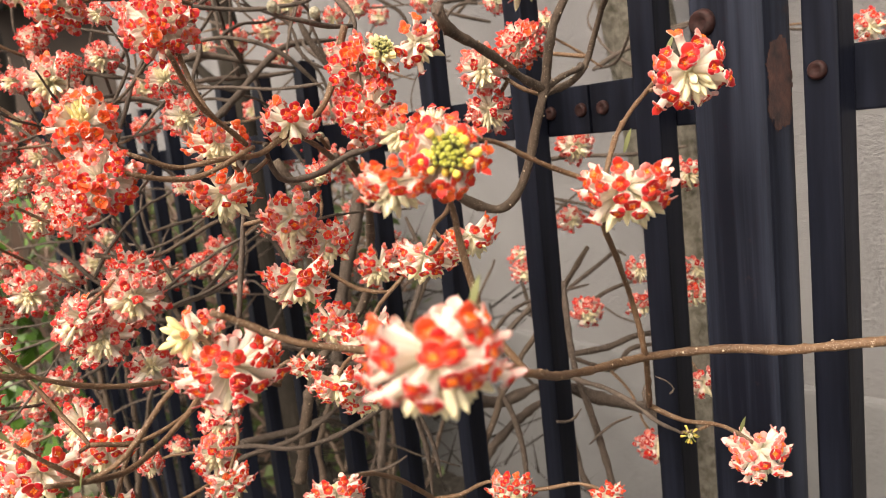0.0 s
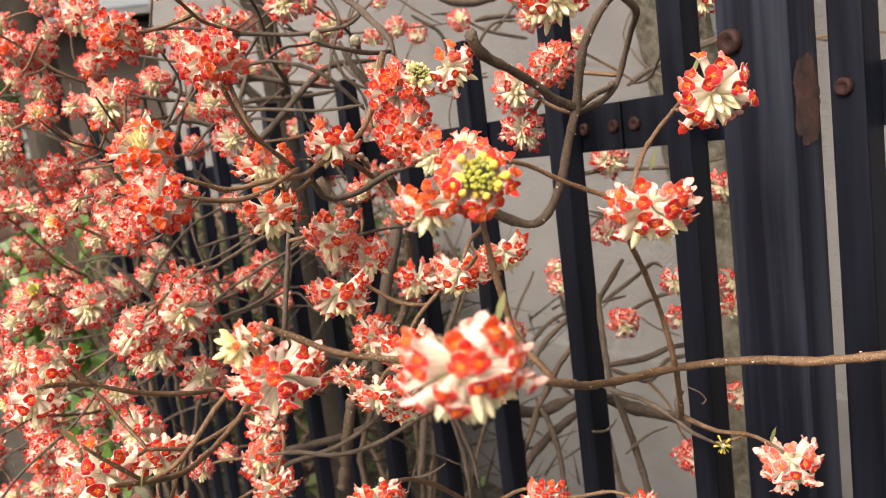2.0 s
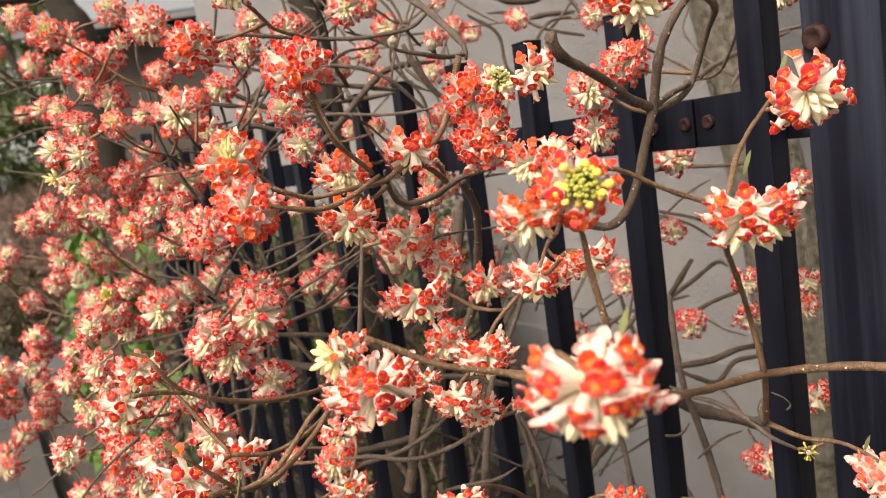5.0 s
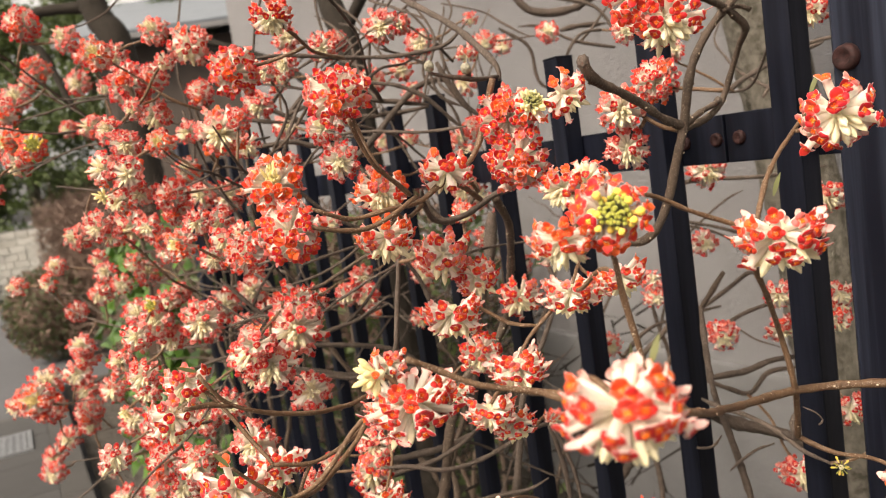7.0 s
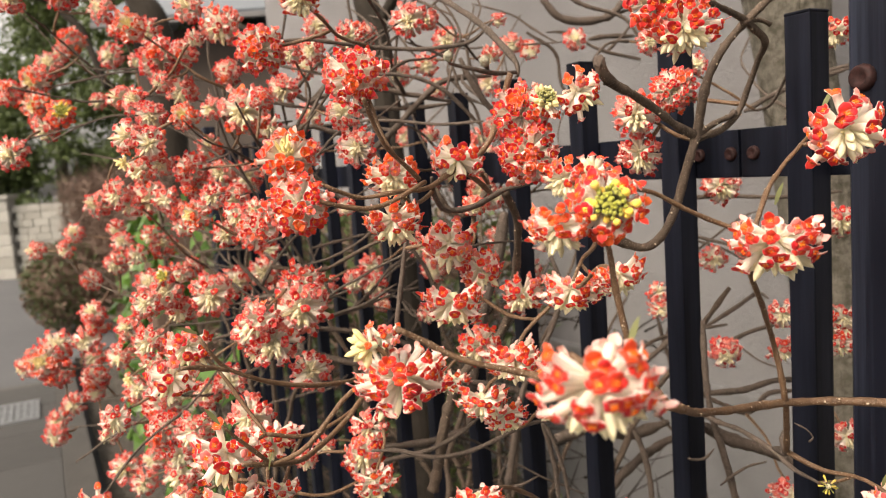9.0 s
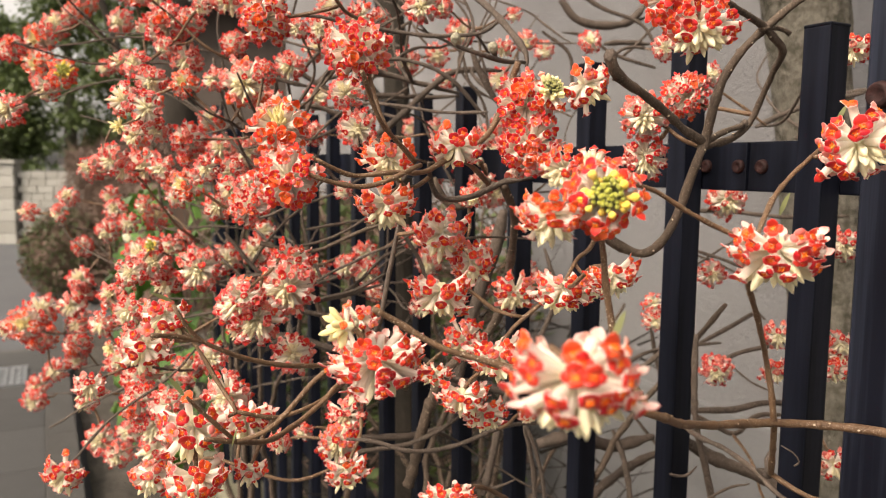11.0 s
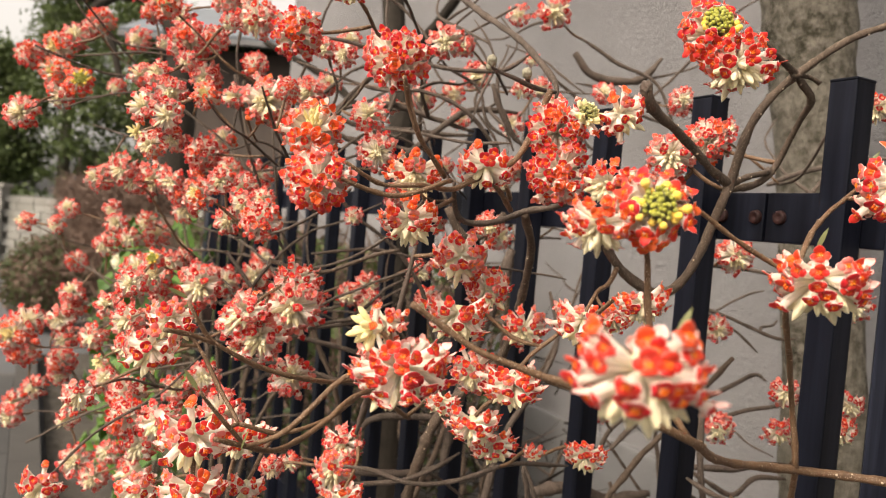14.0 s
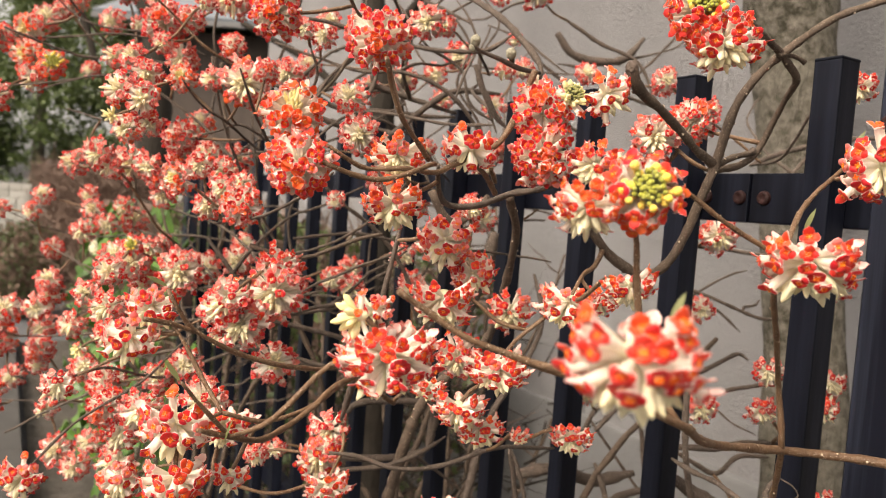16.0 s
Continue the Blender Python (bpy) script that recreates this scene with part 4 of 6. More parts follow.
branch(back_shrub, [(-0.266, 0.915, 1.266, 0.0031), (-0.250, 0.915, 1.205, 0.0034), (-0.267, 0.900, 1.148, 0.0039), (-0.298, 0.877, 1.078, 0.0047), (-0.320, 0.852, 0.948, 0.0059)], BARK_GREY, scars=False)
branch(main_shrub, [(-0.337, 0.404, 1.187, 0.0018), (-0.320, 0.434, 1.177, 0.0019), (-0.309, 0.473, 1.181, 0.0021), (-0.319, 0.523, 1.182, 0.0023), (-0.326, 0.589, 1.195, 0.0026)], BARK_YOUNG, scars=True)
branch(main_shrub, [(-0.403, 0.657, 1.050, 0.0027), (-0.388, 0.665, 1.058, 0.0030), (-0.353, 0.694, 1.061, 0.0031), (-0.321, 0.721, 1.076, 0.0028), (-0.310, 0.762, 1.085, 0.0023)], BARK_GREY, scars=False)
branch(main_shrub, [(-0.497, 0.641, 1.201, 0.0019), (-0.469, 0.656, 1.212, 0.0022), (-0.438, 0.672, 1.223, 0.0022), (-0.411, 0.686, 1.231, 0.0022), (-0.388, 0.721, 1.249, 0.0020)], BARK_GREY, scars=False)
branch(main_shrub, [(-0.557, 0.634, 1.193, 0.0020), (-0.523, 0.671, 1.174, 0.0025), (-0.485, 0.709, 1.159, 0.0031), (-0.454, 0.734, 1.147, 0.0033), (-0.392, 0.785, 1.141, 0.0034), (-0.350, 0.833, 1.099, 0.0039)], BARK_GREY, scars=False)
branch(main_shrub, [(-0.601, 0.684, 1.225, 0.0019), (-0.564, 0.710, 1.204, 0.0023), (-0.529, 0.737, 1.191, 0.0031), (-0.488, 0.766, 1.181, 0.0036), (-0.438, 0.799, 1.163, 0.0037), (-0.404, 0.832, 1.121, 0.0042)], BARK_GREY, scars=False)
branch(main_shrub, [(-0.288, 0.655, 1.038, 0.0025), (-0.266, 0.666, 1.039, 0.0023), (-0.236, 0.670, 1.045, 0.0020), (-0.213, 0.670, 1.058, 0.0016)], BARK_GREY, scars=False)
branch(main_shrub, [(-0.216, 0.698, 1.111, 0.0020), (-0.206, 0.700, 1.090, 0.0023), (-0.195, 0.701, 1.056, 0.0025), (-0.190, 0.699, 1.022, 0.0027)], BARK_GREY, scars=False)
branch(main_shrub, [(-0.470, 0.777, 1.040, 0.0047), (-0.458, 0.794, 1.077, 0.0048), (-0.440, 0.803, 1.093, 0.0048), (-0.406, 0.828, 1.095, 0.0048), (-0.368, 0.855, 1.093, 0.0047), (-0.339, 0.878, 1.086, 0.0044), (-0.291, 0.919, 1.060, 0.0051)], BARK_GREY, scars=False)
branch(back_shrub, [(-0.161, 0.856, 1.096, 0.0039), (-0.139, 0.870, 1.126, 0.0039), (-0.113, 0.907, 1.149, 0.0036), (-0.100, 0.950, 1.178, 0.0030)], BARK_GREY, scars=False)
branch(back_shrub, [(-0.083, 0.977, 1.057, 0.0034), (-0.055, 0.989, 1.042, 0.0037), (-0.029, 1.000, 1.031, 0.0039), (-0.005, 1.014, 1.054, 0.0039), (0.029, 1.030, 1.055, 0.0034)], BARK_GREY, scars=False)
branch(back_shrub, [(-0.163, 0.883, 1.050, 0.0039), (-0.148, 0.885, 1.010, 0.0041), (-0.139, 0.884, 0.960, 0.0044), (-0.139, 0.877, 0.907, 0.0047)], BARK_GREY, scars=False)
branch(back_shrub, [(-0.249, 0.988, 0.993, 0.0039), (-0.209, 1.008, 1.042, 0.0039), (-0.191, 1.019, 1.082, 0.0036), (-0.156, 1.070, 1.109, 0.0031), (-0.064, 1.136, 1.118, 0.0027)], BARK_GREY, scars=False)
branch(back_shrub, [(-0.208, 1.065, 1.053, 0.0023), (-0.167, 1.082, 0.998, 0.0027), (-0.127, 1.098, 0.943, 0.0028)], BARK_GREY, scars=False)
branch(back_shrub, [(-0.096, 1.143, 1.112, 0.0043), (-0.051, 1.144, 1.143, 0.0039), (-0.022, 1.136, 1.165, 0.0034), (-0.006, 1.111, 1.163, 0.0028)], BARK_GREY, scars=False)
branch(back_shrub, [(-0.100, 1.071, 1.259, 0.0028), (-0.051, 1.060, 1.245, 0.0028), (-0.001, 1.061, 1.228, 0.0027), (0.026, 1.073, 1.229, 0.0025)], BARK_GREY, scars=False)
branch(back_shrub, [(-0.106, 1.123, 1.247, 0.0025), (-0.056, 1.145, 1.225, 0.0023), (-0.021, 1.160, 1.194, 0.0020)], BARK_GREY, scars=False)
branch(main_shrub, [(-0.505, 0.691, 1.273, 0.0019), (-0.457, 0.693, 1.284, 0.0017), (-0.416, 0.692, 1.302, 0.0017), (-0.375, 0.692, 1.331, 0.0019), (-0.350, 0.709, 1.371, 0.0020)], BARK_GREY, scars=False)
branch(main_shrub, [(-0.497, 0.730, 1.384, 0.0025), (-0.473, 0.759, 1.344, 0.0027), (-0.434, 0.796, 1.308, 0.0028), (-0.407, 0.825, 1.259, 0.0033), (-0.392, 0.846, 1.194, 0.0039)], BARK_GREY, scars=False)
branch(main_shrub, [(-0.545, 0.723, 1.519, 0.0019), (-0.502, 0.742, 1.507, 0.0020), (-0.443, 0.746, 1.491, 0.0023), (-0.394, 0.769, 1.492, 0.0025), (-0.347, 0.789, 1.472, 0.0028), (-0.314, 0.822, 1.428, 0.0031)], BARK_GREY, scars=False)
branch(main_shrub, [(-0.504, 0.838, 1.578, 0.0027), (-0.475, 0.844, 1.507, 0.0030), (-0.485, 0.832, 1.450, 0.0031), (-0.455, 0.838, 1.379, 0.0034), (-0.426, 0.845, 1.316, 0.0039)], BARK_GREY, scars=False)
branch(main_shrub, [(-0.416, 0.939, 1.604, 0.0019), (-0.390, 0.946, 1.561, 0.0020), (-0.401, 0.935, 1.508, 0.0022), (-0.368, 0.944, 1.458, 0.0023), (-0.357, 0.944, 1.410, 0.0027)], BARK_GREY, scars=False)
branch(main_shrub, [(-0.382, 0.955, 1.633, 0.0014), (-0.347, 0.936, 1.589, 0.0016), (-0.357, 0.907, 1.538, 0.0017), (-0.347, 0.909, 1.487, 0.0020), (-0.331, 0.915, 1.443, 0.0023)], BARK_GREY, scars=False)
branch(main_shrub, [(-0.409, 0.827, 1.539, 0.0019), (-0.362, 0.848, 1.513, 0.0022), (-0.347, 0.853, 1.472, 0.0023), (-0.320, 0.865, 1.452, 0.0025)], BARK_GREY, scars=False)
branch(left_shrub, [(-1.071, 0.737, 1.107, 0.0010), (-1.006, 0.767, 1.106, 0.0012), (-0.901, 0.763, 1.120, 0.0015), (-0.785, 0.766, 1.146, 0.0018), (-0.677, 0.764, 1.171, 0.0022), (-0.612, 0.796, 1.179, 0.0027)], BARK_GREY, scars=False)
branch(left_shrub, [(-1.092, 0.828, 1.019, 0.0010), (-1.036, 0.834, 1.032, 0.0012), (-0.920, 0.803, 1.061, 0.0014), (-0.781, 0.763, 1.105, 0.0017), (-0.659, 0.736, 1.140, 0.0022)], BARK_GREY, scars=False)
branch(left_shrub, [(-1.160, 0.845, 0.968, 0.0010), (-1.055, 0.841, 0.984, 0.0012), (-0.907, 0.804, 1.015, 0.0014), (-0.718, 0.735, 1.084, 0.0019), (-0.627, 0.727, 1.121, 0.0022)], BARK_GREY, scars=False)
branch(left_shrub, [(-1.142, 0.836, 1.286, 0.0009), (-1.099, 0.854, 1.268, 0.0011), (-1.028, 0.829, 1.241, 0.0012), (-0.880, 0.785, 1.218, 0.0015), (-0.737, 0.742, 1.222, 0.0018), (-0.640, 0.732, 1.226, 0.0022)], BARK_GREY, scars=False)
branch(left_shrub, [(-0.934, 0.825, 1.303, 0.0011), (-0.837, 0.813, 1.280, 0.0014), (-0.706, 0.761, 1.265, 0.0017), (-0.626, 0.740, 1.235, 0.0020)], BARK_GREY, scars=False)
branch(left_shrub, [(-1.124, 0.941, 1.635, 0.0009), (-1.062, 0.909, 1.590, 0.0011), (-0.980, 0.887, 1.545, 0.0012), (-0.893, 0.867, 1.501, 0.0016), (-0.795, 0.853, 1.455, 0.0019), (-0.689, 0.839, 1.386, 0.0025)], BARK_GREY, scars=False)

# grey limbs that cross between the heads and the fence
branch(main_shrub, [(-0.391, 0.637, 1.484, 0.0019), (-0.409, 0.637, 1.457, 0.0018), (-0.434, 0.633, 1.434, 0.0017), (-0.465, 0.627, 1.416, 0.0015)], BARK_OLD, step=0.008, crook=0.005)
branch(main_shrub, [(-0.535, 0.720, 1.439, 0.0041), (-0.500, 0.747, 1.440, 0.0038), (-0.481, 0.766, 1.430, 0.0035), (-0.448, 0.793, 1.432, 0.0032)], BARK_GREY, step=0.008, crook=0.005)
branch(rear_shrub, [(-0.522, 0.819, 1.473, 0.0050), (-0.482, 0.850, 1.489, 0.0046), (-0.440, 0.880, 1.479, 0.0042), (-0.389, 0.914, 1.467, 0.0039)], BARK_GREY, step=0.008, crook=0.005)
branch(rear_shrub, [(-0.612, 0.836, 1.511, 0.0047), (-0.585, 0.854, 1.485, 0.0044), (-0.547, 0.878, 1.468, 0.0042), (-0.479, 0.918, 1.465, 0.0039), (-0.410, 0.960, 1.468, 0.0037)], BARK_GREY, step=0.008, crook=0.005)
branch(rear_shrub, [(-0.481, 0.829, 1.398, 0.0055), (-0.449, 0.856, 1.432, 0.0052), (-0.421, 0.883, 1.470, 0.0049), (-0.392, 0.907, 1.494, 0.0046), (-0.339, 0.941, 1.497, 0.0043)], BARK_GREY, step=0.008, crook=0.005)
branch(main_shrub, [(-0.306, 0.757, 1.499, 0.0046), (-0.299, 0.768, 1.474, 0.0043), (-0.288, 0.781, 1.449, 0.0040), (-0.273, 0.798, 1.433, 0.0036)], BARK_GREY, step=0.008, crook=0.005)
branch(main_shrub, [(-0.342, 0.791, 1.461, 0.0022), (-0.338, 0.805, 1.498, 0.0021), (-0.330, 0.822, 1.535, 0.0020), (-0.344, 0.827, 1.568, 0.0019), (-0.365, 0.829, 1.591, 0.0017)], BARK_GREY, step=0.008, crook=0.005)
branch(main_shrub, [(-0.500, 0.719, 1.293, 0.0023), (-0.468, 0.746, 1.302, 0.0021), (-0.429, 0.776, 1.302, 0.0020), (-0.389, 0.804, 1.293, 0.0018)], BARK_GREY, step=0.008, crook=0.005)
branch(main_shrub, [(-0.457, 0.583, 1.291, 0.0027), (-0.425, 0.605, 1.281, 0.0026), (-0.405, 0.623, 1.281, 0.0024), (-0.379, 0.646, 1.298, 0.0023), (-0.357, 0.666, 1.310, 0.0021)], BARK_OLD, step=0.008, crook=0.005)
branch(main_shrub, [(-0.548, 0.685, 1.194, 0.0037), (-0.509, 0.715, 1.204, 0.0034), (-0.464, 0.749, 1.214, 0.0031), (-0.424, 0.780, 1.227, 0.0029)], BARK_GREY, step=0.008, crook=0.005)
branch(main_shrub, [(-0.305, 0.663, 1.357, 0.0050), (-0.298, 0.672, 1.338, 0.0048), (-0.288, 0.684, 1.329, 0.0045), (-0.274, 0.700, 1.337, 0.0042), (-0.264, 0.715, 1.356, 0.0039)], BARK_OLD, step=0.008, crook=0.005)
branch(back_shrub, [(-0.316, 0.897, 1.315, 0.0099), (-0.329, 0.892, 1.256, 0.0094), (-0.346, 0.886, 1.196, 0.0088), (-0.366, 0.876, 1.121, 0.0083), (-0.376, 0.869, 1.029, 0.0078)], BARK_GREY, step=0.008, crook=0.005)
branch(rear_shrub, [(-0.606, 0.741, 1.149, 0.0060), (-0.558, 0.774, 1.145, 0.0055), (-0.523, 0.800, 1.129, 0.0051), (-0.480, 0.831, 1.123, 0.0047)], BARK_GREY, step=0.008, crook=0.005)
branch(main_shrub, [(-0.420, 0.706, 1.054, 0.0054), (-0.394, 0.729, 1.050, 0.0050), (-0.361, 0.756, 1.051, 0.0046), (-0.337, 0.779, 1.060, 0.0042)], BARK_GREY, step=0.008, crook=0.005)
branch(main_shrub, [(-0.220, 0.717, 1.100, 0.0037), (-0.214, 0.727, 1.068, 0.0034), (-0.210, 0.735, 1.029, 0.0031), (-0.214, 0.739, 0.981, 0.0029)], BARK_GREY, step=0.008, crook=0.005)
branch(main_shrub, [(-0.599, 0.728, 1.490, 0.0033), (-0.570, 0.757, 1.476, 0.0029), (-0.527, 0.793, 1.465, 0.0026)], BARK_GREY, step=0.008, crook=0.005)
branch(rear_shrub, [(-0.660, 0.753, 1.472, 0.0040), (-0.623, 0.785, 1.454, 0.0035), (-0.584, 0.820, 1.455, 0.0031)], BARK_GREY, step=0.008, crook=0.005)
branch(rear_shrub, [(-0.641, 0.740, 1.282, 0.0035), (-0.595, 0.766, 1.223, 0.0032), (-0.561, 0.792, 1.210, 0.0030), (-0.510, 0.828, 1.225, 0.0027)], BARK_GREY, step=0.008, crook=0.005)
branch(rear_shrub, [(-0.663, 0.776, 1.206, 0.0036), (-0.614, 0.818, 1.229, 0.0033), (-0.565, 0.858, 1.229, 0.0029)], BARK_GREY, step=0.008, crook=0.005)
branch(back_shrub, [(-0.260, 0.888, 1.014, 0.0109), (-0.222, 0.918, 1.021, 0.0101), (-0.177, 0.948, 1.005, 0.0093), (-0.130, 0.983, 1.015, 0.0085)], BARK_GREY, step=0.008, crook=0.005)
branch(back_shrub, [(-0.222, 0.948, 0.897, 0.0083), (-0.202, 0.972, 0.929, 0.0077), (-0.152, 1.011, 0.967, 0.0071), (-0.109, 1.045, 0.982, 0.0065)], BARK_GREY, step=0.008, crook=0.005)
branch(main_shrub, [(-0.078, 0.825, 1.073, 0.0085), (-0.036, 0.853, 1.043, 0.0079), (0.010, 0.883, 1.021, 0.0073), (0.051, 0.909, 0.986, 0.0067)], BARK_GREY, step=0.008, crook=0.005)
branch(back_shrub, [(-0.285, 1.276, 1.578, 0.0058), (-0.244, 1.313, 1.583, 0.0052), (-0.220, 1.341, 1.584, 0.0045)], BARK_GREY, step=0.008, crook=0.005)
branch(back_shrub, [(-0.349, 1.135, 1.581, 0.0036), (-0.309, 1.161, 1.547, 0.0033), (-0.302, 1.169, 1.488, 0.0031), (-0.255, 1.200, 1.475, 0.0028)], BARK_GREY, step=0.008, crook=0.005)
branch(back_shrub, [(-0.356, 1.251, 1.652, 0.0090), (-0.329, 1.268, 1.617, 0.0085), (-0.278, 1.300, 1.613, 0.0081), (-0.248, 1.325, 1.630, 0.0076), (-0.226, 1.348, 1.663, 0.0071)], BARK_GREY, step=0.008, crook=0.005)
branch(back_shrub, [(-0.251, 1.117, 1.504, 0.0034), (-0.229, 1.149, 1.546, 0.0031), (-0.185, 1.187, 1.552, 0.0027)], BARK_GREY, step=0.008, crook=0.005)
branch(main_shrub, [(-0.354, 0.572, 1.112, 0.0017), (-0.345, 0.590, 1.145, 0.0019), (-0.327, 0.590, 1.194, 0.0022)], BARK_YOUNG)
branch(main_shrub, [(-0.325, 0.539, 1.103, 0.0016), (-0.333, 0.572, 1.120, 0.0018), (-0.346, 0.588, 1.140, 0.0019)], BARK_YOUNG)
branch(main_shrub, [(-0.178, 0.441, 1.147, 0.0016), (-0.172, 0.500, 1.120, 0.0020), (-0.160, 0.580, 1.060, 0.0026), (-0.130, 0.700, 0.950, 0.0040)], BARK_YOUNG)
branch(main_shrub, [(-0.074, 0.323, 1.350, 0.0014), (-0.066, 0.334, 1.353, 0.0015), (-0.052, 0.346, 1.360, 0.0016)], BARK_YOUNG)
branch(main_shrub, [(-0.079, 0.416, 1.366, 0.0014), (-0.081, 0.385, 1.368, 0.0014), (-0.079, 0.366, 1.367, 0.0015), (-0.053, 0.350, 1.361, 0.0016)], BARK_YOUNG)

rng = random.Random(21)


def stems(shrub, n, spread, height, lean, bark_kind):
    b = shrub.location
    for i in range(n):
        a = 6.28 * i / n + rng.uniform(-0.4, 0.4)
        top = b + Vector((math.cos(a) * spread * rng.uniform(0.5, 1.1) + lean[0], math.sin(a) * spread * 0.5 * rng.uniform(0.4, 1.0) + lean[1], height * rng.uniform(0.75, 1.08)))
        pts = [(*b, 0.011)]
        for k in (0.3, 0.55, 0.8, 1.0):
            p = b.lerp(top, k)
            swing = 0.07 * (1 - abs(2 * k - 1.1))
            p += Vector((rng.uniform(-1, 1), rng.uniform(-0.6, 0.6), rng.uniform(-0.6, 0.4))) * swing
            p.z = b.z + (top.z - b.z) * k ** 0.8
            pts.append((*p, 0.0095 - 0.0062 * k))
        branch(shrub, pts, bark_kind, sides=9, step=0.012, name="stem", rough=0.07, crook=0.014)


stems(main_shrub, 3, 0.40, 1.30, (0.12, -0.06), BARK_OLD)
stems(left_shrub, 5, 0.34, 1.45, (0.08, -0.20), BARK_OLD)
stems(rear_shrub, 7, 0.5, 1.35, (0.05, 0.0), BARK_OLD)
stems(back_shrub, 2, 0.40, 1.15, (-0.05, 0.0), BARK_GREY)

# flower heads
flower_head(main_shrub, (-0.033, 0.220, 1.299), 0.047, 'p', (0.05, -0.12, -0.99), 0.45, near=True)
flower_head(main_shrub, (-0.074, 0.320, 1.347), 0.033, 'c', (-0.08, -0.20, -0.98), 0.7, near=True)
flower_head(main_shrub, (-0.053, 0.334, 1.355), 0.038, 'f', (0.36, -0.90, 0.22), 0.7, near=True)
flower_head(main_shrub, (-0.082, 0.368, 1.369), 0.028, 'c', (-0.39, -0.56, -0.73), 0.5, near=True)
flower_head(main_shrub, (0.022, 0.400, 1.329), 0.049, 'c', (0.11, -0.10, -0.99), 0.45, near=True)
flower_head(main_shrub, (0.061, 0.498, 1.386), 0.050, 'w', (0.40, -0.70, -0.58), 0.4, near=True)
flower_head(main_shrub, (-0.172, 0.325, 1.264), 0.052, 'q', (0.03, -0.03, -0.99), 0.4, near=True, spin=2.2)
flower_head(main_shrub, (-0.182, 0.312, 1.284), 0.026, 'k', (-0.86, -0.42, -0.28), 0.8, near=True)
flower_head(main_shrub, (-0.182, 0.323, 1.287), 0.023, 'w', (0.12, -0.56, -0.82), 0.8, near=True)
flower_head(main_shrub, (-0.158, 0.521, 1.416), 0.047, 'b', (0.13, -0.89, 0.43), 0.3, near=True)
flower_head(main_shrub, (-0.154, 0.520, 1.385), 0.049, 'b', (0.34, -0.86, -0.39), 0.2, near=True)
flower_head(main_shrub, (-0.128, 0.483, 1.420), 0.030, 'g', (0.50, -0.72, 0.48), 0.5, near=True)
flower_head(main_shrub, (-0.107, 0.495, 1.426), 0.036, 'w', (0.73, 0.02, -0.68), 0.6, near=True)
flower_head(main_shrub, (-0.233, 0.404, 1.444), 0.042, 'b', (0.36, -0.88, -0.30), 0.25, near=True)
flower_head(main_shrub, (-0.275, 0.378, 1.392), 0.039, 'h', (0.40, -0.72, 0.57), 0.75, near=True)
flower_head(main_shrub, (-0.262, 0.368, 1.361), 0.042, 'b', (0.48, -0.85, -0.22), 0.6, near=True)
flower_head(main_shrub, (-0.247, 0.467, 1.343), 0.046, 'c', (0.23, -0.13, -0.96), 0.6, near=True)
flower_head(main_shrub, (-0.247, 0.471, 1.377), 0.042, 'c', (0.11, -0.38, -0.92), 0.8, near=True)
flower_head(main_shrub, (-0.199, 0.488, 1.385), 0.041, 'w', (0.01, -0.33, -0.94), 0.4, near=True)
flower_head(main_shrub, (-0.037, 0.522, 1.466), 0.050, 'c', (0.16, -0.43, -0.88), 0.5, near=True)
flower_head(main_shrub, (-0.054, 0.519, 1.486), 0.043, 'f', (0.33, -0.89, 0.33), 0.5, near=True)
flower_head(main_shrub, (-0.068, 0.695, 1.435), 0.043, 'b', (0.60, -0.63, 0.50), 0.5)
flower_head(main_shrub, (-0.090, 0.620, 1.412), 0.041, 'd', (0.23, -0.88, -0.42), 0.4)
flower_head(main_shrub, (-0.090, 0.633, 1.380), 0.041, 'd', (0.21, -0.65, -0.73), 0.35)
flower_head(main_shrub, (-0.127, 0.526, 1.279), 0.046, 'c', (-0.03, -0.14, -0.99), 0.35, near=True)
flower_head(main_shrub, (-0.074, 0.454, 1.302), 0.033, 'c', (0.28, -0.11, -0.95), 0.4, near=True)
flower_head(main_shrub, (-0.397, 0.396, 1.256), 0.040, 'w', (0.27, -0.34, -0.90), 0.3, near=True)
flower_head(main_shrub, (-0.394, 0.373, 1.238), 0.041, 'w', (0.05, -0.41, -0.91), 0.3, near=True)
flower_head(main_shrub, (-0.345, 0.368, 1.186), 0.051, 'w', (0.16, -0.46, -0.87), 0.35, near=True)
flower_head(main_shrub, (-0.169, 0.501, 1.229), 0.046, 'c', (0.17, -0.14, -0.97), 0.35, near=True)
flower_head(back_shrub, (0.066, 0.752, 1.477), 0.031, 'w', (0.17, -0.60, -0.78), 0.4)
flower_head(back_shrub, (0.075, 0.913, 1.290), 0.041, 'w', (0.28, -0.78, -0.56), 0.45)
flower_head(back_shrub, (0.077, 0.867, 1.188), 0.032, 'w', (0.33, -0.84, -0.43), 0.35)
flower_head(back_shrub, (0.073, 0.862, 1.161), 0.030, 'w', (0.17, -0.60, -0.78), 0.4)
flower_head(back_shrub, (0.016, 0.872, 1.191), 0.035, 'w', (0.09, -0.85, -0.53), 0.3)
flower_head(back_shrub, (0.014, 0.943, 1.133), 0.038, 'w', (0.42, -0.59, -0.69), 0.3)
flower_head(back_shrub, (-0.055, 0.974, 1.118), 0.043, 'w', (0.33, -0.84, -0.43), 0.3)
flower_head(back_shrub, (-0.067, 0.980, 1.239), 0.037, 'd', (0.39, -0.90, -0.21), 0.25)
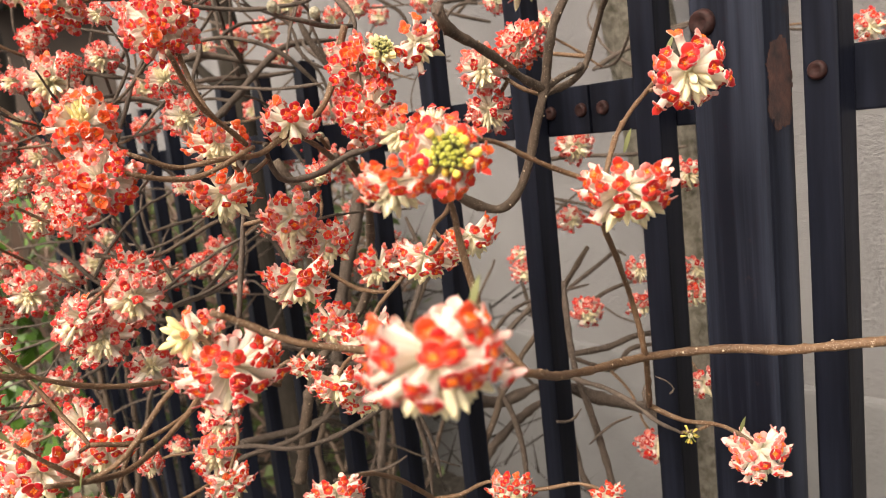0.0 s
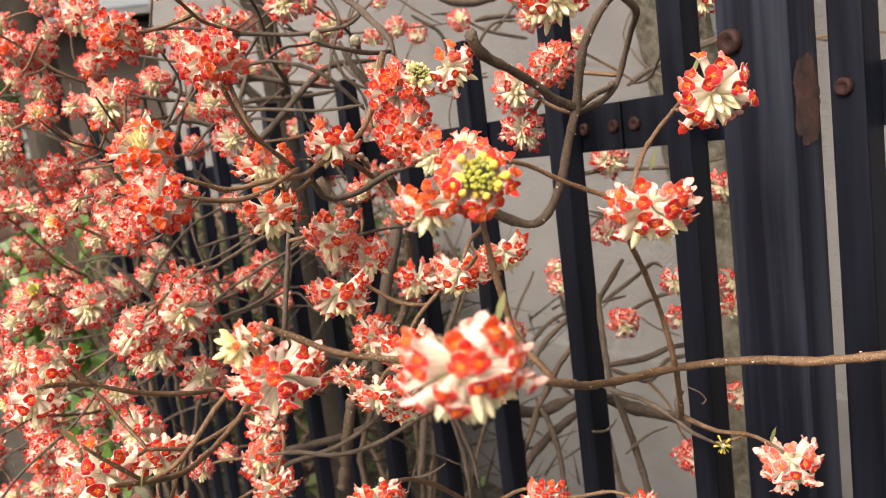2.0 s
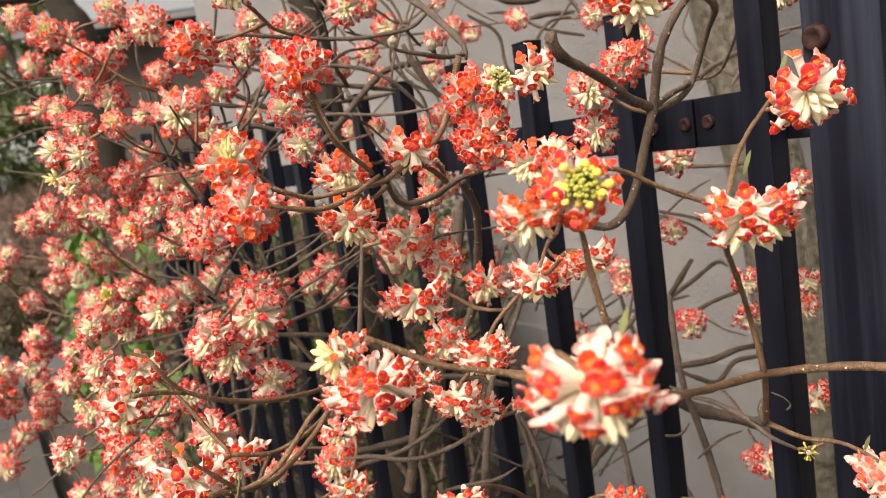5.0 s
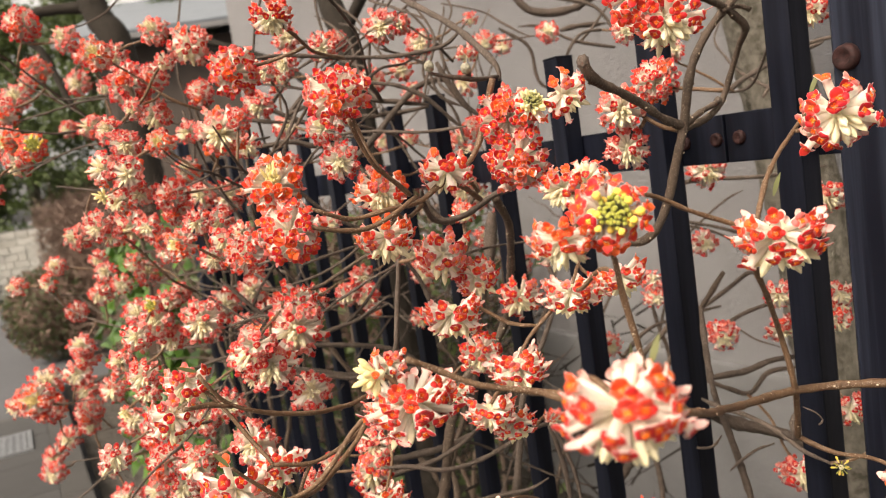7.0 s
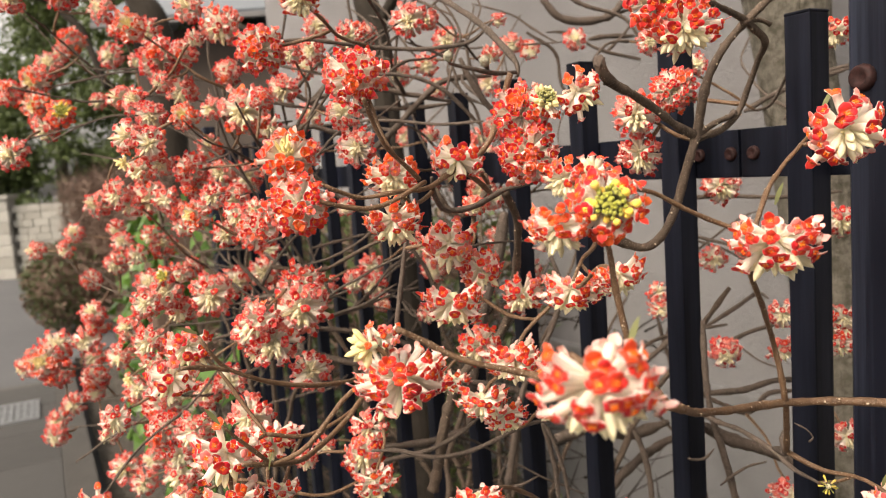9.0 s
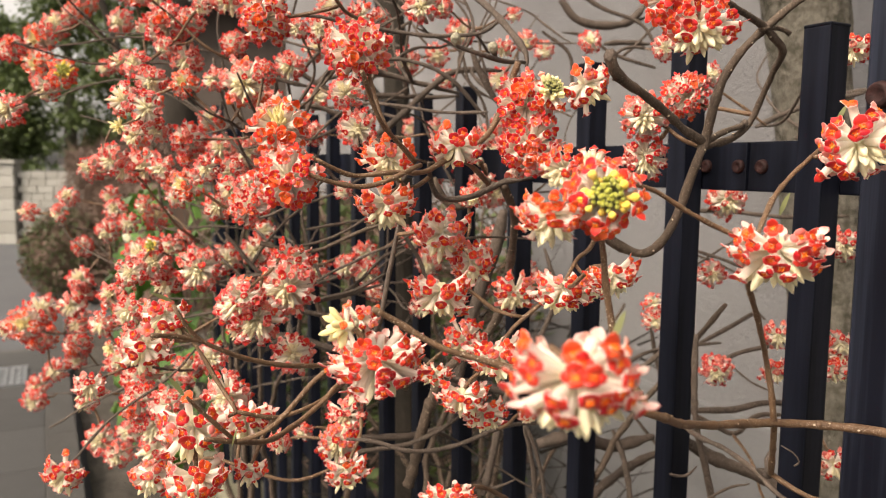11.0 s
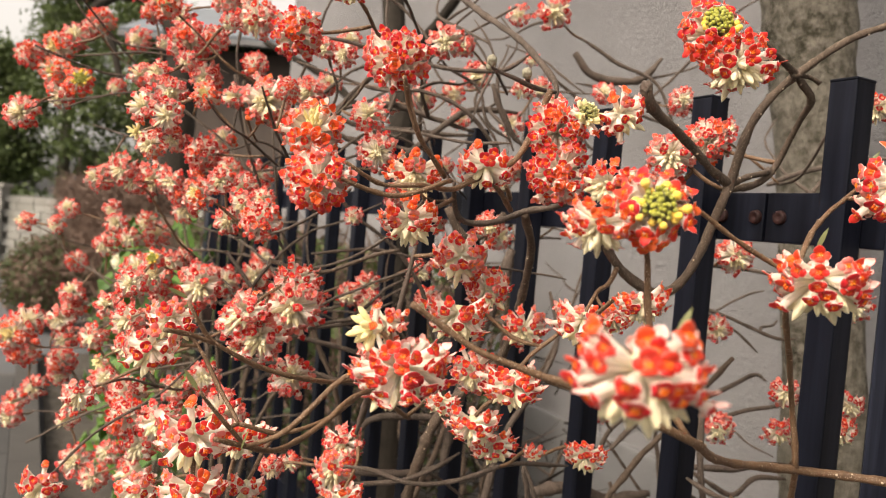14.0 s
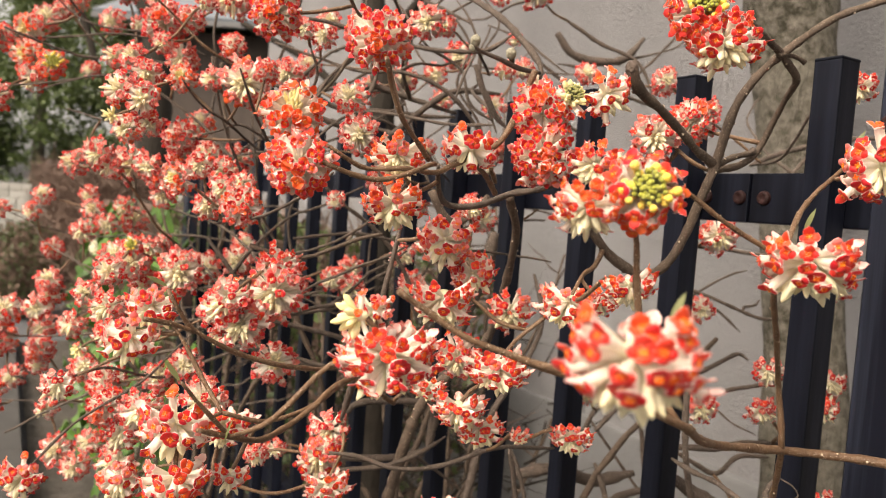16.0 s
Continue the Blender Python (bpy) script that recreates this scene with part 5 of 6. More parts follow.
flower_head(back_shrub, (-0.052, 0.968, 1.333), 0.048, 'd', (0.28, -0.78, -0.56), 0.4)
flower_head(back_shrub, (-0.130, 0.947, 1.180), 0.031, 'd', (0.33, -0.84, -0.43), 0.2)
flower_head(back_shrub, (-0.132, 0.948, 1.200), 0.028, 'w', (0.42, -0.81, 0.41), 0.5)
flower_head(back_shrub, (-0.191, 0.933, 1.122), 0.032, 'd', (0.36, -0.88, -0.30), 0.25)
flower_head(back_shrub, (-0.123, 0.900, 1.510), 0.031, 'd', (0.39, -0.90, -0.21), 0.25)
flower_head(back_shrub, (-0.073, 0.920, 1.480), 0.029, 'd', (0.40, -0.91, -0.11), 0.35)
flower_head(back_shrub, (0.080, 0.897, 1.047), 0.042, 'w', (0.28, -0.78, -0.56), 0.4)
flower_head(back_shrub, (0.023, 0.905, 0.966), 0.047, 'w', (0.33, -0.84, -0.43), 0.3)
flower_head(main_shrub, (0.096, 0.549, 1.120), 0.046, 'm', (0.12, -0.17, -0.98), 0.3, near=True)
flower_head(main_shrub, (0.052, 0.618, 1.101), 0.018, 'y', (0.05, -0.98, 0.17), 0.6)
flower_head(main_shrub, (-0.091, 0.574, 1.077), 0.037, 'c', (0.13, -0.64, -0.76), 0.35, near=True)
flower_head(main_shrub, (-0.178, 0.434, 1.142), 0.037, 'c', (0.13, -0.28, -0.95), 0.4, near=True)
flower_head(main_shrub, (-0.015, 0.573, 1.072), 0.025, 'c', (0.31, -0.59, -0.74), 0.35, near=True)
flower_head(back_shrub, (0.012, 0.930, 0.956), 0.037, 'w', (0.19, -0.90, -0.39), 0.3)
flower_head(back_shrub, (-0.054, 0.970, 1.122), 0.037, 'w', (0.16, -0.84, -0.53), 0.3)
flower_head(back_shrub, (0.084, 1.032, 1.140), 0.036, 'w', (0.19, -0.90, -0.39), 0.4)
flower_head(back_shrub, (0.326, 1.148, 1.442), 0.045, 'w', (0.19, -0.90, -0.39), 0.45)
flower_head(back_shrub, (-0.348, 1.085, 1.674), 0.059, 'w', (0.60, -0.70, -0.39), 0.35)
flower_head(back_shrub, (-0.394, 1.064, 1.664), 0.036, 'w', (0.10, -0.99, 0.00), 0.6)
flower_head(back_shrub, (-0.154, 1.114, 1.542), 0.038, 'd', (0.42, -0.86, -0.28), 0.25)
flower_head(main_shrub, (-0.640, 0.492, 1.051), 0.044, 'w', (0.32, -0.63, -0.71), 0.45, near=True)
flower_head(main_shrub, (-0.457, 0.434, 1.105), 0.037, 'w', (0.39, -0.49, -0.78), 0.3, near=True)
flower_head(main_shrub, (-0.335, 0.359, 1.155), 0.046, 'w', (0.17, -0.23, -0.96), 0.5, near=True)
flower_head(main_shrub, (-0.669, 0.838, 1.247), 0.047, 'd', (0.41, -0.91, 0.03), 0.47)
flower_head(main_shrub, (-0.598, 1.064, 1.603), 0.038, 'b', (0.09, -0.96, 0.25), 0.22)
flower_head(main_shrub, (-0.609, 0.936, 1.598), 0.040, 'd', (0.62, -0.78, -0.05), 0.22)
flower_head(rear_shrub, (-0.488, 1.281, 1.400), 0.037, 'w', (0.19, -0.98, 0.01), 0.32)
flower_head(main_shrub, (-0.537, 1.094, 1.136), 0.037, 'w', (0.24, -0.70, -0.67), 0.38)
flower_head(main_shrub, (-0.728, 0.943, 1.196), 0.042, 'd', (0.13, -0.91, -0.40), 0.42)
flower_head(main_shrub, (-0.702, 1.031, 1.557), 0.041, 'w', (0.72, -0.67, 0.17), 0.43)
flower_head(rear_shrub, (-0.641, 1.259, 1.443), 0.039, 'd', (0.15, -0.94, -0.31), 0.29)
flower_head(main_shrub, (-0.672, 0.985, 1.419), 0.038, 'b', (-0.02, -0.99, 0.15), 0.21)
flower_head(main_shrub, (-0.675, 0.899, 1.179), 0.043, 'w', (0.51, -0.73, -0.45), 0.44)
flower_head(main_shrub, (-0.711, 0.822, 1.234), 0.046, 'w', (0.79, -0.60, 0.15), 0.4)
flower_head(back_shrub, (-0.393, 1.071, 1.501), 0.040, 'w', (-0.04, -1.00, -0.07), 0.32)
flower_head(left_shrub, (-0.788, 0.966, 1.156), 0.045, 'd', (0.03, -0.85, -0.52), 0.31)
flower_head(left_shrub, (-0.817, 1.042, 1.255), 0.042, 'w', (0.64, -0.75, 0.19), 0.33)
flower_head(rear_shrub, (-0.384, 1.184, 1.196), 0.042, 'b', (0.03, -0.89, -0.45), 0.33)
flower_head(main_shrub, (-0.701, 1.034, 1.480), 0.046, 'w', (0.72, -0.70, 0.06), 0.28)
flower_head(main_shrub, (-0.632, 0.935, 1.210), 0.046, 'w', (0.04, -0.92, -0.38), 0.44)
flower_head(back_shrub, (-0.378, 1.048, 1.431), 0.040, 'b', (0.78, -0.62, 0.04), 0.41)
flower_head(main_shrub, (-0.704, 1.236, 1.129), 0.042, 'b', (0.55, -0.65, -0.52), 0.27)
flower_head(main_shrub, (-0.397, 1.017, 1.343), 0.046, 'd', (0.03, -0.89, -0.45), 0.26)
flower_head(main_shrub, (-0.508, 0.947, 1.381), 0.042, 'b', (0.59, -0.67, -0.45), 0.4)
flower_head(back_shrub, (-0.384, 1.037, 1.268), 0.036, 'w', (0.77, -0.63, -0.07), 0.29)
flower_head(rear_shrub, (-0.478, 1.202, 1.160), 0.042, 'w', (0.08, -0.99, 0.14), 0.44)
flower_head(left_shrub, (-0.914, 1.105, 1.143), 0.042, 'd', (0.03, -0.89, -0.45), 0.3)
flower_head(rear_shrub, (-0.405, 1.319, 1.580), 0.038, 'd', (0.42, -0.79, -0.44), 0.42)
flower_head(rear_shrub, (-0.480, 1.135, 1.355), 0.047, 'd', (0.58, -0.58, -0.58), 0.28)
flower_head(main_shrub, (-0.670, 1.179, 1.548), 0.037, 'd', (0.50, -0.85, -0.15), 0.3)
flower_head(rear_shrub, (-0.448, 1.331, 1.278), 0.043, 'b', (0.78, -0.56, -0.27), 0.29)
flower_head(back_shrub, (-0.386, 1.032, 1.329), 0.043, 'd', (0.72, -0.67, 0.17), 0.27)
flower_head(rear_shrub, (-0.574, 1.212, 1.342), 0.041, 'd', (0.45, -0.82, -0.36), 0.23)
flower_head(main_shrub, (-0.529, 0.969, 1.373), 0.036, 'w', (0.33, -0.84, -0.43), 0.29)
flower_head(main_shrub, (-0.735, 0.845, 1.392), 0.047, 'd', (0.41, -0.91, 0.03), 0.4)
flower_head(main_shrub, (-0.700, 0.861, 1.385), 0.049, 'd', (0.52, -0.84, -0.18), 0.4)
flower_head(left_shrub, (-0.850, 0.624, 1.622), 0.035, 'm', (0.59, -0.80, -0.13), 0.4)
flower_head(left_shrub, (-0.837, 0.688, 1.640), 0.045, 'b', (0.36, -0.88, -0.30), 0.2)
flower_head(left_shrub, (-0.788, 0.708, 1.613), 0.038, 'm', (0.23, -0.91, 0.33), 0.45)
flower_head(left_shrub, (-0.885, 0.826, 1.619), 0.036, 'b', (0.27, -0.92, -0.26), 0.36)
flower_head(main_shrub, (-0.661, 0.628, 1.564), 0.038, 'h', (0.53, -0.83, 0.20), 0.35)
flower_head(main_shrub, (-0.765, 0.762, 1.592), 0.036, 'd', (0.15, -0.81, -0.57), 0.33)
flower_head(left_shrub, (-1.108, 0.926, 1.642), 0.048, 'b', (0.41, -0.76, 0.50), 0.9)
flower_head(left_shrub, (-1.014, 0.824, 1.598), 0.030, 'w', (0.02, -0.85, -0.53), 0.24)
flower_head(left_shrub, (-0.967, 0.760, 1.568), 0.042, 'm', (0.61, -0.68, 0.41), 0.35)
flower_head(left_shrub, (-0.913, 0.694, 1.536), 0.041, 'h', (0.19, -0.96, -0.18), 0.45)
flower_head(left_shrub, (-0.919, 0.656, 1.517), 0.037, 'b', (0.60, -0.70, 0.38), 0.3)
flower_head(left_shrub, (-0.886, 0.673, 1.496), 0.040, 'h', (0.22, -0.97, 0.13), 0.6)
flower_head(left_shrub, (-0.841, 0.670, 1.484), 0.036, 'f', (0.78, -0.57, 0.26), 0.8)
flower_head(left_shrub, (-0.874, 0.670, 1.468), 0.039, 'w', (0.08, -0.64, -0.77), 0.4)
flower_head(left_shrub, (-0.825, 0.580, 1.430), 0.042, 'd', (0.51, -0.86, -0.02), 0.3)
flower_head(left_shrub, (-0.982, 0.892, 1.597), 0.043, 'm', (0.39, -0.90, -0.21), 0.35)
flower_head(main_shrub, (-0.770, 0.737, 1.550), 0.022, 'w', (0.32, -0.63, -0.71), 0.32)
flower_head(main_shrub, (-0.684, 0.694, 1.537), 0.055, 'b', (0.43, -0.88, 0.20), 0.35)
flower_head(main_shrub, (-0.648, 0.697, 1.541), 0.034, 'b', (0.26, -0.95, -0.18), 0.24)
flower_head(main_shrub, (-0.623, 0.629, 1.498), 0.025, 'm', (-0.06, -0.87, -0.49), 0.27)
flower_head(main_shrub, (-0.666, 0.707, 1.498), 0.042, 'm', (0.23, -0.69, -0.68), 0.35)
flower_head(main_shrub, (-0.687, 0.755, 1.608), 0.041, 'm', (0.33, -0.85, 0.42), 0.4)
flower_head(main_shrub, (-0.614, 0.730, 1.574), 0.052, 'd', (0.17, -0.60, -0.78), 0.45)
flower_head(main_shrub, (-0.566, 0.627, 1.540), 0.023, 'w', (0.12, -0.60, -0.79), 0.37)
flower_head(main_shrub, (-0.392, 0.513, 1.493), 0.044, 'b', (0.39, -0.90, -0.21), 0.15, near=True)
flower_head(main_shrub, (-0.607, 0.726, 1.515), 0.034, 'b', (0.33, -0.84, -0.43), 0.3)
flower_head(left_shrub, (-1.209, 1.058, 1.554), 0.037, 'm', (0.36, -0.88, -0.30), 0.35)
flower_head(main_shrub, (-0.745, 0.681, 1.495), 0.032, 'm', (0.09, -0.99, 0.11), 0.7)
flower_head(main_shrub, (-0.623, 0.589, 1.474), 0.033, 'm', (0.12, -0.96, 0.24), 0.4)
flower_head(main_shrub, (-0.609, 0.593, 1.458), 0.035, 'm', (0.62, -0.69, -0.37), 0.35)
flower_head(main_shrub, (-0.549, 0.580, 1.451), 0.029, 'h', (0.43, -0.88, 0.21), 0.6)
flower_head(main_shrub, (-0.579, 0.660, 1.465), 0.030, 'd', (-0.04, -0.98, -0.18), 0.35)
flower_head(main_shrub, (-0.508, 0.627, 1.455), 0.055, 'd', (0.42, -0.86, -0.28), 0.8)
flower_head(main_shrub, (-0.460, 0.598, 1.462), 0.024, 'b', (0.66, -0.73, 0.16), 0.6)
flower_head(main_shrub, (-0.522, 0.686, 1.440), 0.032, 'w', (0.50, -0.53, -0.68), 0.35)
flower_head(main_shrub, (-0.585, 0.535, 1.432), 0.035, 'w', (0.17, -0.93, 0.32), 0.7)
flower_head(main_shrub, (-0.562, 0.542, 1.424), 0.036, 'w', (0.52, -0.85, -0.07), 0.7)
flower_head(main_shrub, (-0.680, 0.762, 1.427), 0.037, 'd', (0.38, -0.89, 0.25), 0.8)
flower_head(main_shrub, (-0.581, 0.525, 1.405), 0.020, 'k', (0.20, -0.98, -0.08), 0.6)
flower_head(main_shrub, (-0.615, 0.577, 1.399), 0.032, 'd', (0.22, -0.93, -0.30), 0.7)
flower_head(main_shrub, (-0.577, 0.568, 1.404), 0.030, 'm', (0.60, -0.76, -0.26), 0.6)
flower_head(main_shrub, (-0.599, 0.637, 1.397), 0.040, 'b', (0.42, -0.91, 0.01), 0.6)
flower_head(main_shrub, (-0.620, 0.662, 1.379), 0.036, 'b', (0.35, -0.90, -0.25), 0.6)
flower_head(main_shrub, (-0.782, 0.659, 1.362), 0.036, 'm', (0.22, -0.97, 0.13), 0.4)
flower_head(left_shrub, (-0.714, 0.632, 1.374), 0.038, 'm', (0.19, -0.86, -0.48), 0.29)
flower_head(main_shrub, (-0.706, 0.643, 1.361), 0.033, 'm', (0.04, -0.92, -0.38), 0.35)
flower_head(main_shrub, (-0.725, 0.691, 1.366), 0.049, 'd', (0.36, -0.88, -0.30), 0.3)
flower_head(main_shrub, (-0.667, 0.663, 1.364), 0.034, 'm', (0.28, -0.92, -0.27), 0.41)
flower_head(main_shrub, (-0.661, 0.671, 1.349), 0.028, 'b', (0.43, -0.89, 0.12), 0.42)
flower_head(left_shrub, (-0.986, 0.786, 1.317), 0.032, 'd', (0.52, -0.76, 0.40), 0.35)
flower_head(left_shrub, (-1.041, 0.811, 1.290), 0.030, 'w', (-0.00, -0.91, -0.42), 0.4)
flower_head(left_shrub, (-1.092, 0.796, 1.290), 0.034, 'm', (-0.11, -0.96, 0.25), 0.45)
flower_head(left_shrub, (-0.873, 0.765, 1.323), 0.030, 'm', (0.42, -0.83, -0.36), 0.43)
flower_head(left_shrub, (-0.860, 0.762, 1.302), 0.033, 'm', (0.43, -0.85, 0.32), 0.3)
flower_head(left_shrub, (-0.826, 0.754, 1.286), 0.031, 'w', (0.51, -0.73, -0.45), 0.3)
flower_head(left_shrub, (-0.905, 0.786, 1.270), 0.037, 'm', (0.28, -0.78, -0.56), 0.35)
flower_head(main_shrub, (-0.830, 0.789, 1.310), 0.032, 'w', (0.18, -0.85, -0.49), 0.43)
flower_head(left_shrub, (-0.841, 0.819, 1.289), 0.042, 'm', (0.51, -0.69, 0.52), 0.3)
flower_head(left_shrub, (-1.076, 0.881, 1.227), 0.037, 'b', (0.43, -0.90, 0.11), 0.3)
flower_head(left_shrub, (-0.956, 0.777, 1.193), 0.039, 'm', (0.41, -0.74, 0.54), 0.35)
flower_head(main_shrub, (-0.499, 0.528, 1.350), 0.031, 'h', (0.02, -1.00, 0.04), 0.6)
flower_head(main_shrub, (-0.483, 0.571, 1.344), 0.031, 'w', (0.34, -0.86, -0.39), 0.55)
flower_head(main_shrub, (-0.516, 0.590, 1.326), 0.032, 'd', (0.46, -0.84, -0.28), 0.38)
flower_head(main_shrub, (-0.458, 0.568, 1.329), 0.041, 'b', (0.56, -0.79, -0.23), 0.65)
flower_head(main_shrub, (-0.659, 0.680, 1.331), 0.032, 'm', (0.36, -0.90, -0.26), 0.34)
flower_head(left_shrub, (-0.758, 0.707, 1.252), 0.038, 'm', (0.58, -0.76, 0.28), 0.26)
flower_head(main_shrub, (-0.658, 0.635, 1.272), 0.025, 'f', (0.48, -0.83, 0.28), 0.39)
flower_head(main_shrub, (-0.639, 0.585, 1.247), 0.036, 'w', (0.61, -0.77, 0.18), 0.55)
flower_head(main_shrub, (-0.661, 0.640, 1.251), 0.042, 'd', (0.52, -0.80, 0.30), 0.35)
flower_head(main_shrub, (-0.696, 0.703, 1.267), 0.031, 'w', (0.19, -0.70, -0.69), 0.38)
flower_head(main_shrub, (-0.665, 0.664, 1.229), 0.043, 'w', (0.17, -0.60, -0.78), 0.35)
flower_head(main_shrub, (-0.590, 0.638, 1.250), 0.054, 'd', (0.56, -0.79, -0.23), 0.3)
flower_head(main_shrub, (-0.732, 0.763, 1.265), 0.030, 'b', (0.48, -0.87, -0.09), 0.4)
flower_head(main_shrub, (-0.520, 0.579, 1.366), 0.029, 'm', (0.24, -0.84, -0.48), 0.22)
flower_head(main_shrub, (-0.518, 0.613, 1.363), 0.032, 'm', (0.13, -0.90, -0.42), 0.46)
flower_head(main_shrub, (-0.465, 0.577, 1.351), 0.024, 'd', (0.36, -0.90, -0.25), 0.45)
flower_head(main_shrub, (-0.432, 0.525, 1.248), 0.042, 'm', (-0.06, -0.79, -0.61), 0.5)
flower_head(main_shrub, (-0.435, 0.603, 1.276), 0.047, 'c', (0.07, -0.30, -0.95), 0.35)
flower_head(main_shrub, (-0.427, 0.587, 1.250), 0.061, 'd', (0.34, -0.86, -0.39), 0.25)
flower_head(left_shrub, (-1.038, 0.768, 1.139), 0.053, 'w', (0.66, -0.47, 0.58), 0.4)
flower_head(left_shrub, (-0.986, 0.706, 1.132), 0.052, 'h', (0.52, -0.80, 0.30), 0.45)
flower_head(left_shrub, (-1.084, 0.745, 1.111), 0.036, 'm', (-0.00, -0.91, -0.42), 0.4)
flower_head(left_shrub, (-1.110, 0.821, 1.078), 0.053, 'b', (0.31, -0.95, -0.11), 0.47)
flower_head(left_shrub, (-0.968, 0.769, 1.153), 0.044, 'w', (0.36, -0.88, -0.30), 0.35)
flower_head(left_shrub, (-0.969, 0.792, 1.171), 0.041, 'm', (0.13, -0.88, -0.46), 0.27)
flower_head(main_shrub, (-1.010, 0.816, 1.114), 0.045, 'm', (0.33, -0.84, -0.43), 0.3)
flower_head(main_shrub, (-0.764, 0.651, 1.167), 0.036, 'd', (0.32, -0.79, -0.51), 0.33)
flower_head(left_shrub, (-0.988, 0.793, 1.084), 0.044, 'b', (0.39, -0.90, -0.21), 0.3)
flower_head(main_shrub, (-0.990, 0.790, 1.064), 0.036, 'd', (0.69, -0.67, -0.27), 0.46)
flower_head(left_shrub, (-1.188, 0.905, 0.992), 0.044, 'm', (0.39, -0.90, -0.21), 0.35)
flower_head(left_shrub, (-1.157, 0.845, 0.983), 0.040, 'm', (0.41, -0.82, -0.40), 0.35)
flower_head(left_shrub, (-1.104, 0.798, 0.977), 0.042, 'm', (0.35, -0.87, -0.35), 0.35)
flower_head(left_shrub, (-0.605, 0.498, 1.147), 0.035, 'w', (0.34, -0.58, -0.74), 0.35)
flower_head(left_shrub, (-0.836, 0.682, 1.045), 0.031, 'm', (0.04, -0.81, -0.58), 0.3)
flower_head(main_shrub, (-0.652, 0.569, 1.224), 0.032, 'm', (0.48, -0.83, 0.28), 0.42)
flower_head(main_shrub, (-0.580, 0.530, 1.221), 0.037, 'd', (0.23, -0.88, -0.42), 0.35)
flower_head(main_shrub, (-0.708, 0.652, 1.162), 0.035, 'w', (0.27, -0.87, -0.41), 0.43)
flower_head(main_shrub, (-0.722, 0.626, 1.146), 0.022, 'k', (0.04, -0.81, -0.58), 0.4)
flower_head(left_shrub, (-0.859, 0.758, 1.082), 0.044, 'm', (0.69, -0.70, 0.17), 0.46)
flower_head(main_shrub, (-0.726, 0.673, 1.097), 0.049, 'b', (0.41, -0.83, -0.38), 0.1)
flower_head(main_shrub, (-0.656, 0.685, 1.112), 0.041, 'm', (0.48, -0.83, 0.28), 0.46)
flower_head(main_shrub, (-0.627, 0.582, 1.103), 0.044, 'b', (0.39, -0.90, -0.21), 0.35)
flower_head(main_shrub, (-0.550, 0.548, 1.121), 0.044, 'd', (0.43, -0.81, -0.40), 0.23)
flower_head(main_shrub, (-0.609, 0.585, 1.077), 0.040, 'm', (0.28, -0.78, -0.56), 0.35)
flower_head(left_shrub, (-0.780, 0.701, 1.006), 0.035, 'm', (0.10, -0.99, 0.00), 0.3)
flower_head(main_shrub, (-0.961, 0.808, 0.929), 0.054, 'd', (0.43, -0.88, 0.21), 0.45)
flower_head(main_shrub, (-0.859, 0.752, 0.943), 0.043, 'd', (0.42, -0.86, -0.28), 0.4)
flower_head(main_shrub, (-0.724, 0.695, 0.994), 0.055, 'w', (0.01, -0.77, -0.63), 0.25)
flower_head(main_shrub, (-0.403, 0.492, 1.148), 0.048, 'c', (0.13, -0.11, -0.99), 0.3, near=True)
flower_head(main_shrub, (-0.465, 0.540, 1.145), 0.049, 'd', (0.39, -0.90, -0.21), 0.35)
flower_head(main_shrub, (-0.433, 0.547, 1.223), 0.052, 'd', (0.43, -0.81, -0.40), 0.3)
flower_head(left_shrub, (-0.464, 0.548, 1.230), 0.036, 'w', (0.32, -0.88, 0.35), 0.39)
flower_head(main_shrub, (-0.469, 0.563, 1.205), 0.026, 'w', (0.00, -0.77, -0.63), 0.23)
flower_head(main_shrub, (-0.602, 0.667, 1.138), 0.042, 'm', (0.69, -0.70, 0.17), 0.49)
flower_head(main_shrub, (-0.331, 0.491, 1.525), 0.035, 'c', (0.23, -0.44, -0.87), 0.35, near=True)
flower_head(main_shrub, (-0.443, 0.751, 1.541), 0.036, 'm', (0.23, -0.69, -0.68), 0.35)
flower_head(main_shrub, (-0.485, 0.731, 1.529), 0.034, 'm', (0.33, -0.84, -0.43), 0.4)
flower_head(main_shrub, (-0.419, 0.595, 1.501), 0.023, 'm', (0.12, -0.88, -0.45), 0.24)
flower_head(main_shrub, (-0.390, 0.805, 1.559), 0.045, 'd', (0.36, -0.88, -0.30), 0.35)
flower_head(main_shrub, (-0.389, 0.857, 1.567), 0.031, 'm', (0.21, -0.83, -0.52), 0.45)
flower_head(main_shrub, (-0.442, 1.033, 1.567), 0.046, 'm', (0.36, -0.88, -0.30), 0.3)
flower_head(main_shrub, (-0.444, 0.960, 1.526), 0.036, 'd', (0.33, -0.84, -0.43), 0.3)
flower_head(main_shrub, (-0.331, 0.960, 1.573), 0.022, 'w', (0.17, -0.66, -0.73), 0.23)
flower_head(back_shrub, (-0.353, 1.074, 1.557), 0.034, 'm', (0.28, -0.78, -0.56), 0.35)
flower_head(main_shrub, (-0.325, 0.908, 1.522), 0.028, 'w', (0.10, -0.59, -0.80), 0.21)
flower_head(main_shrub, (-0.372, 0.609, 1.438), 0.036, 'd', (0.33, -0.85, 0.42), 0.35)
flower_head(main_shrub, (-0.361, 0.611, 1.405), 0.041, 'd', (0.48, -0.85, -0.22), 0.25)
flower_head(main_shrub, (-0.493, 1.060, 1.432), 0.028, 'm', (0.26, -0.74, -0.62), 0.24)
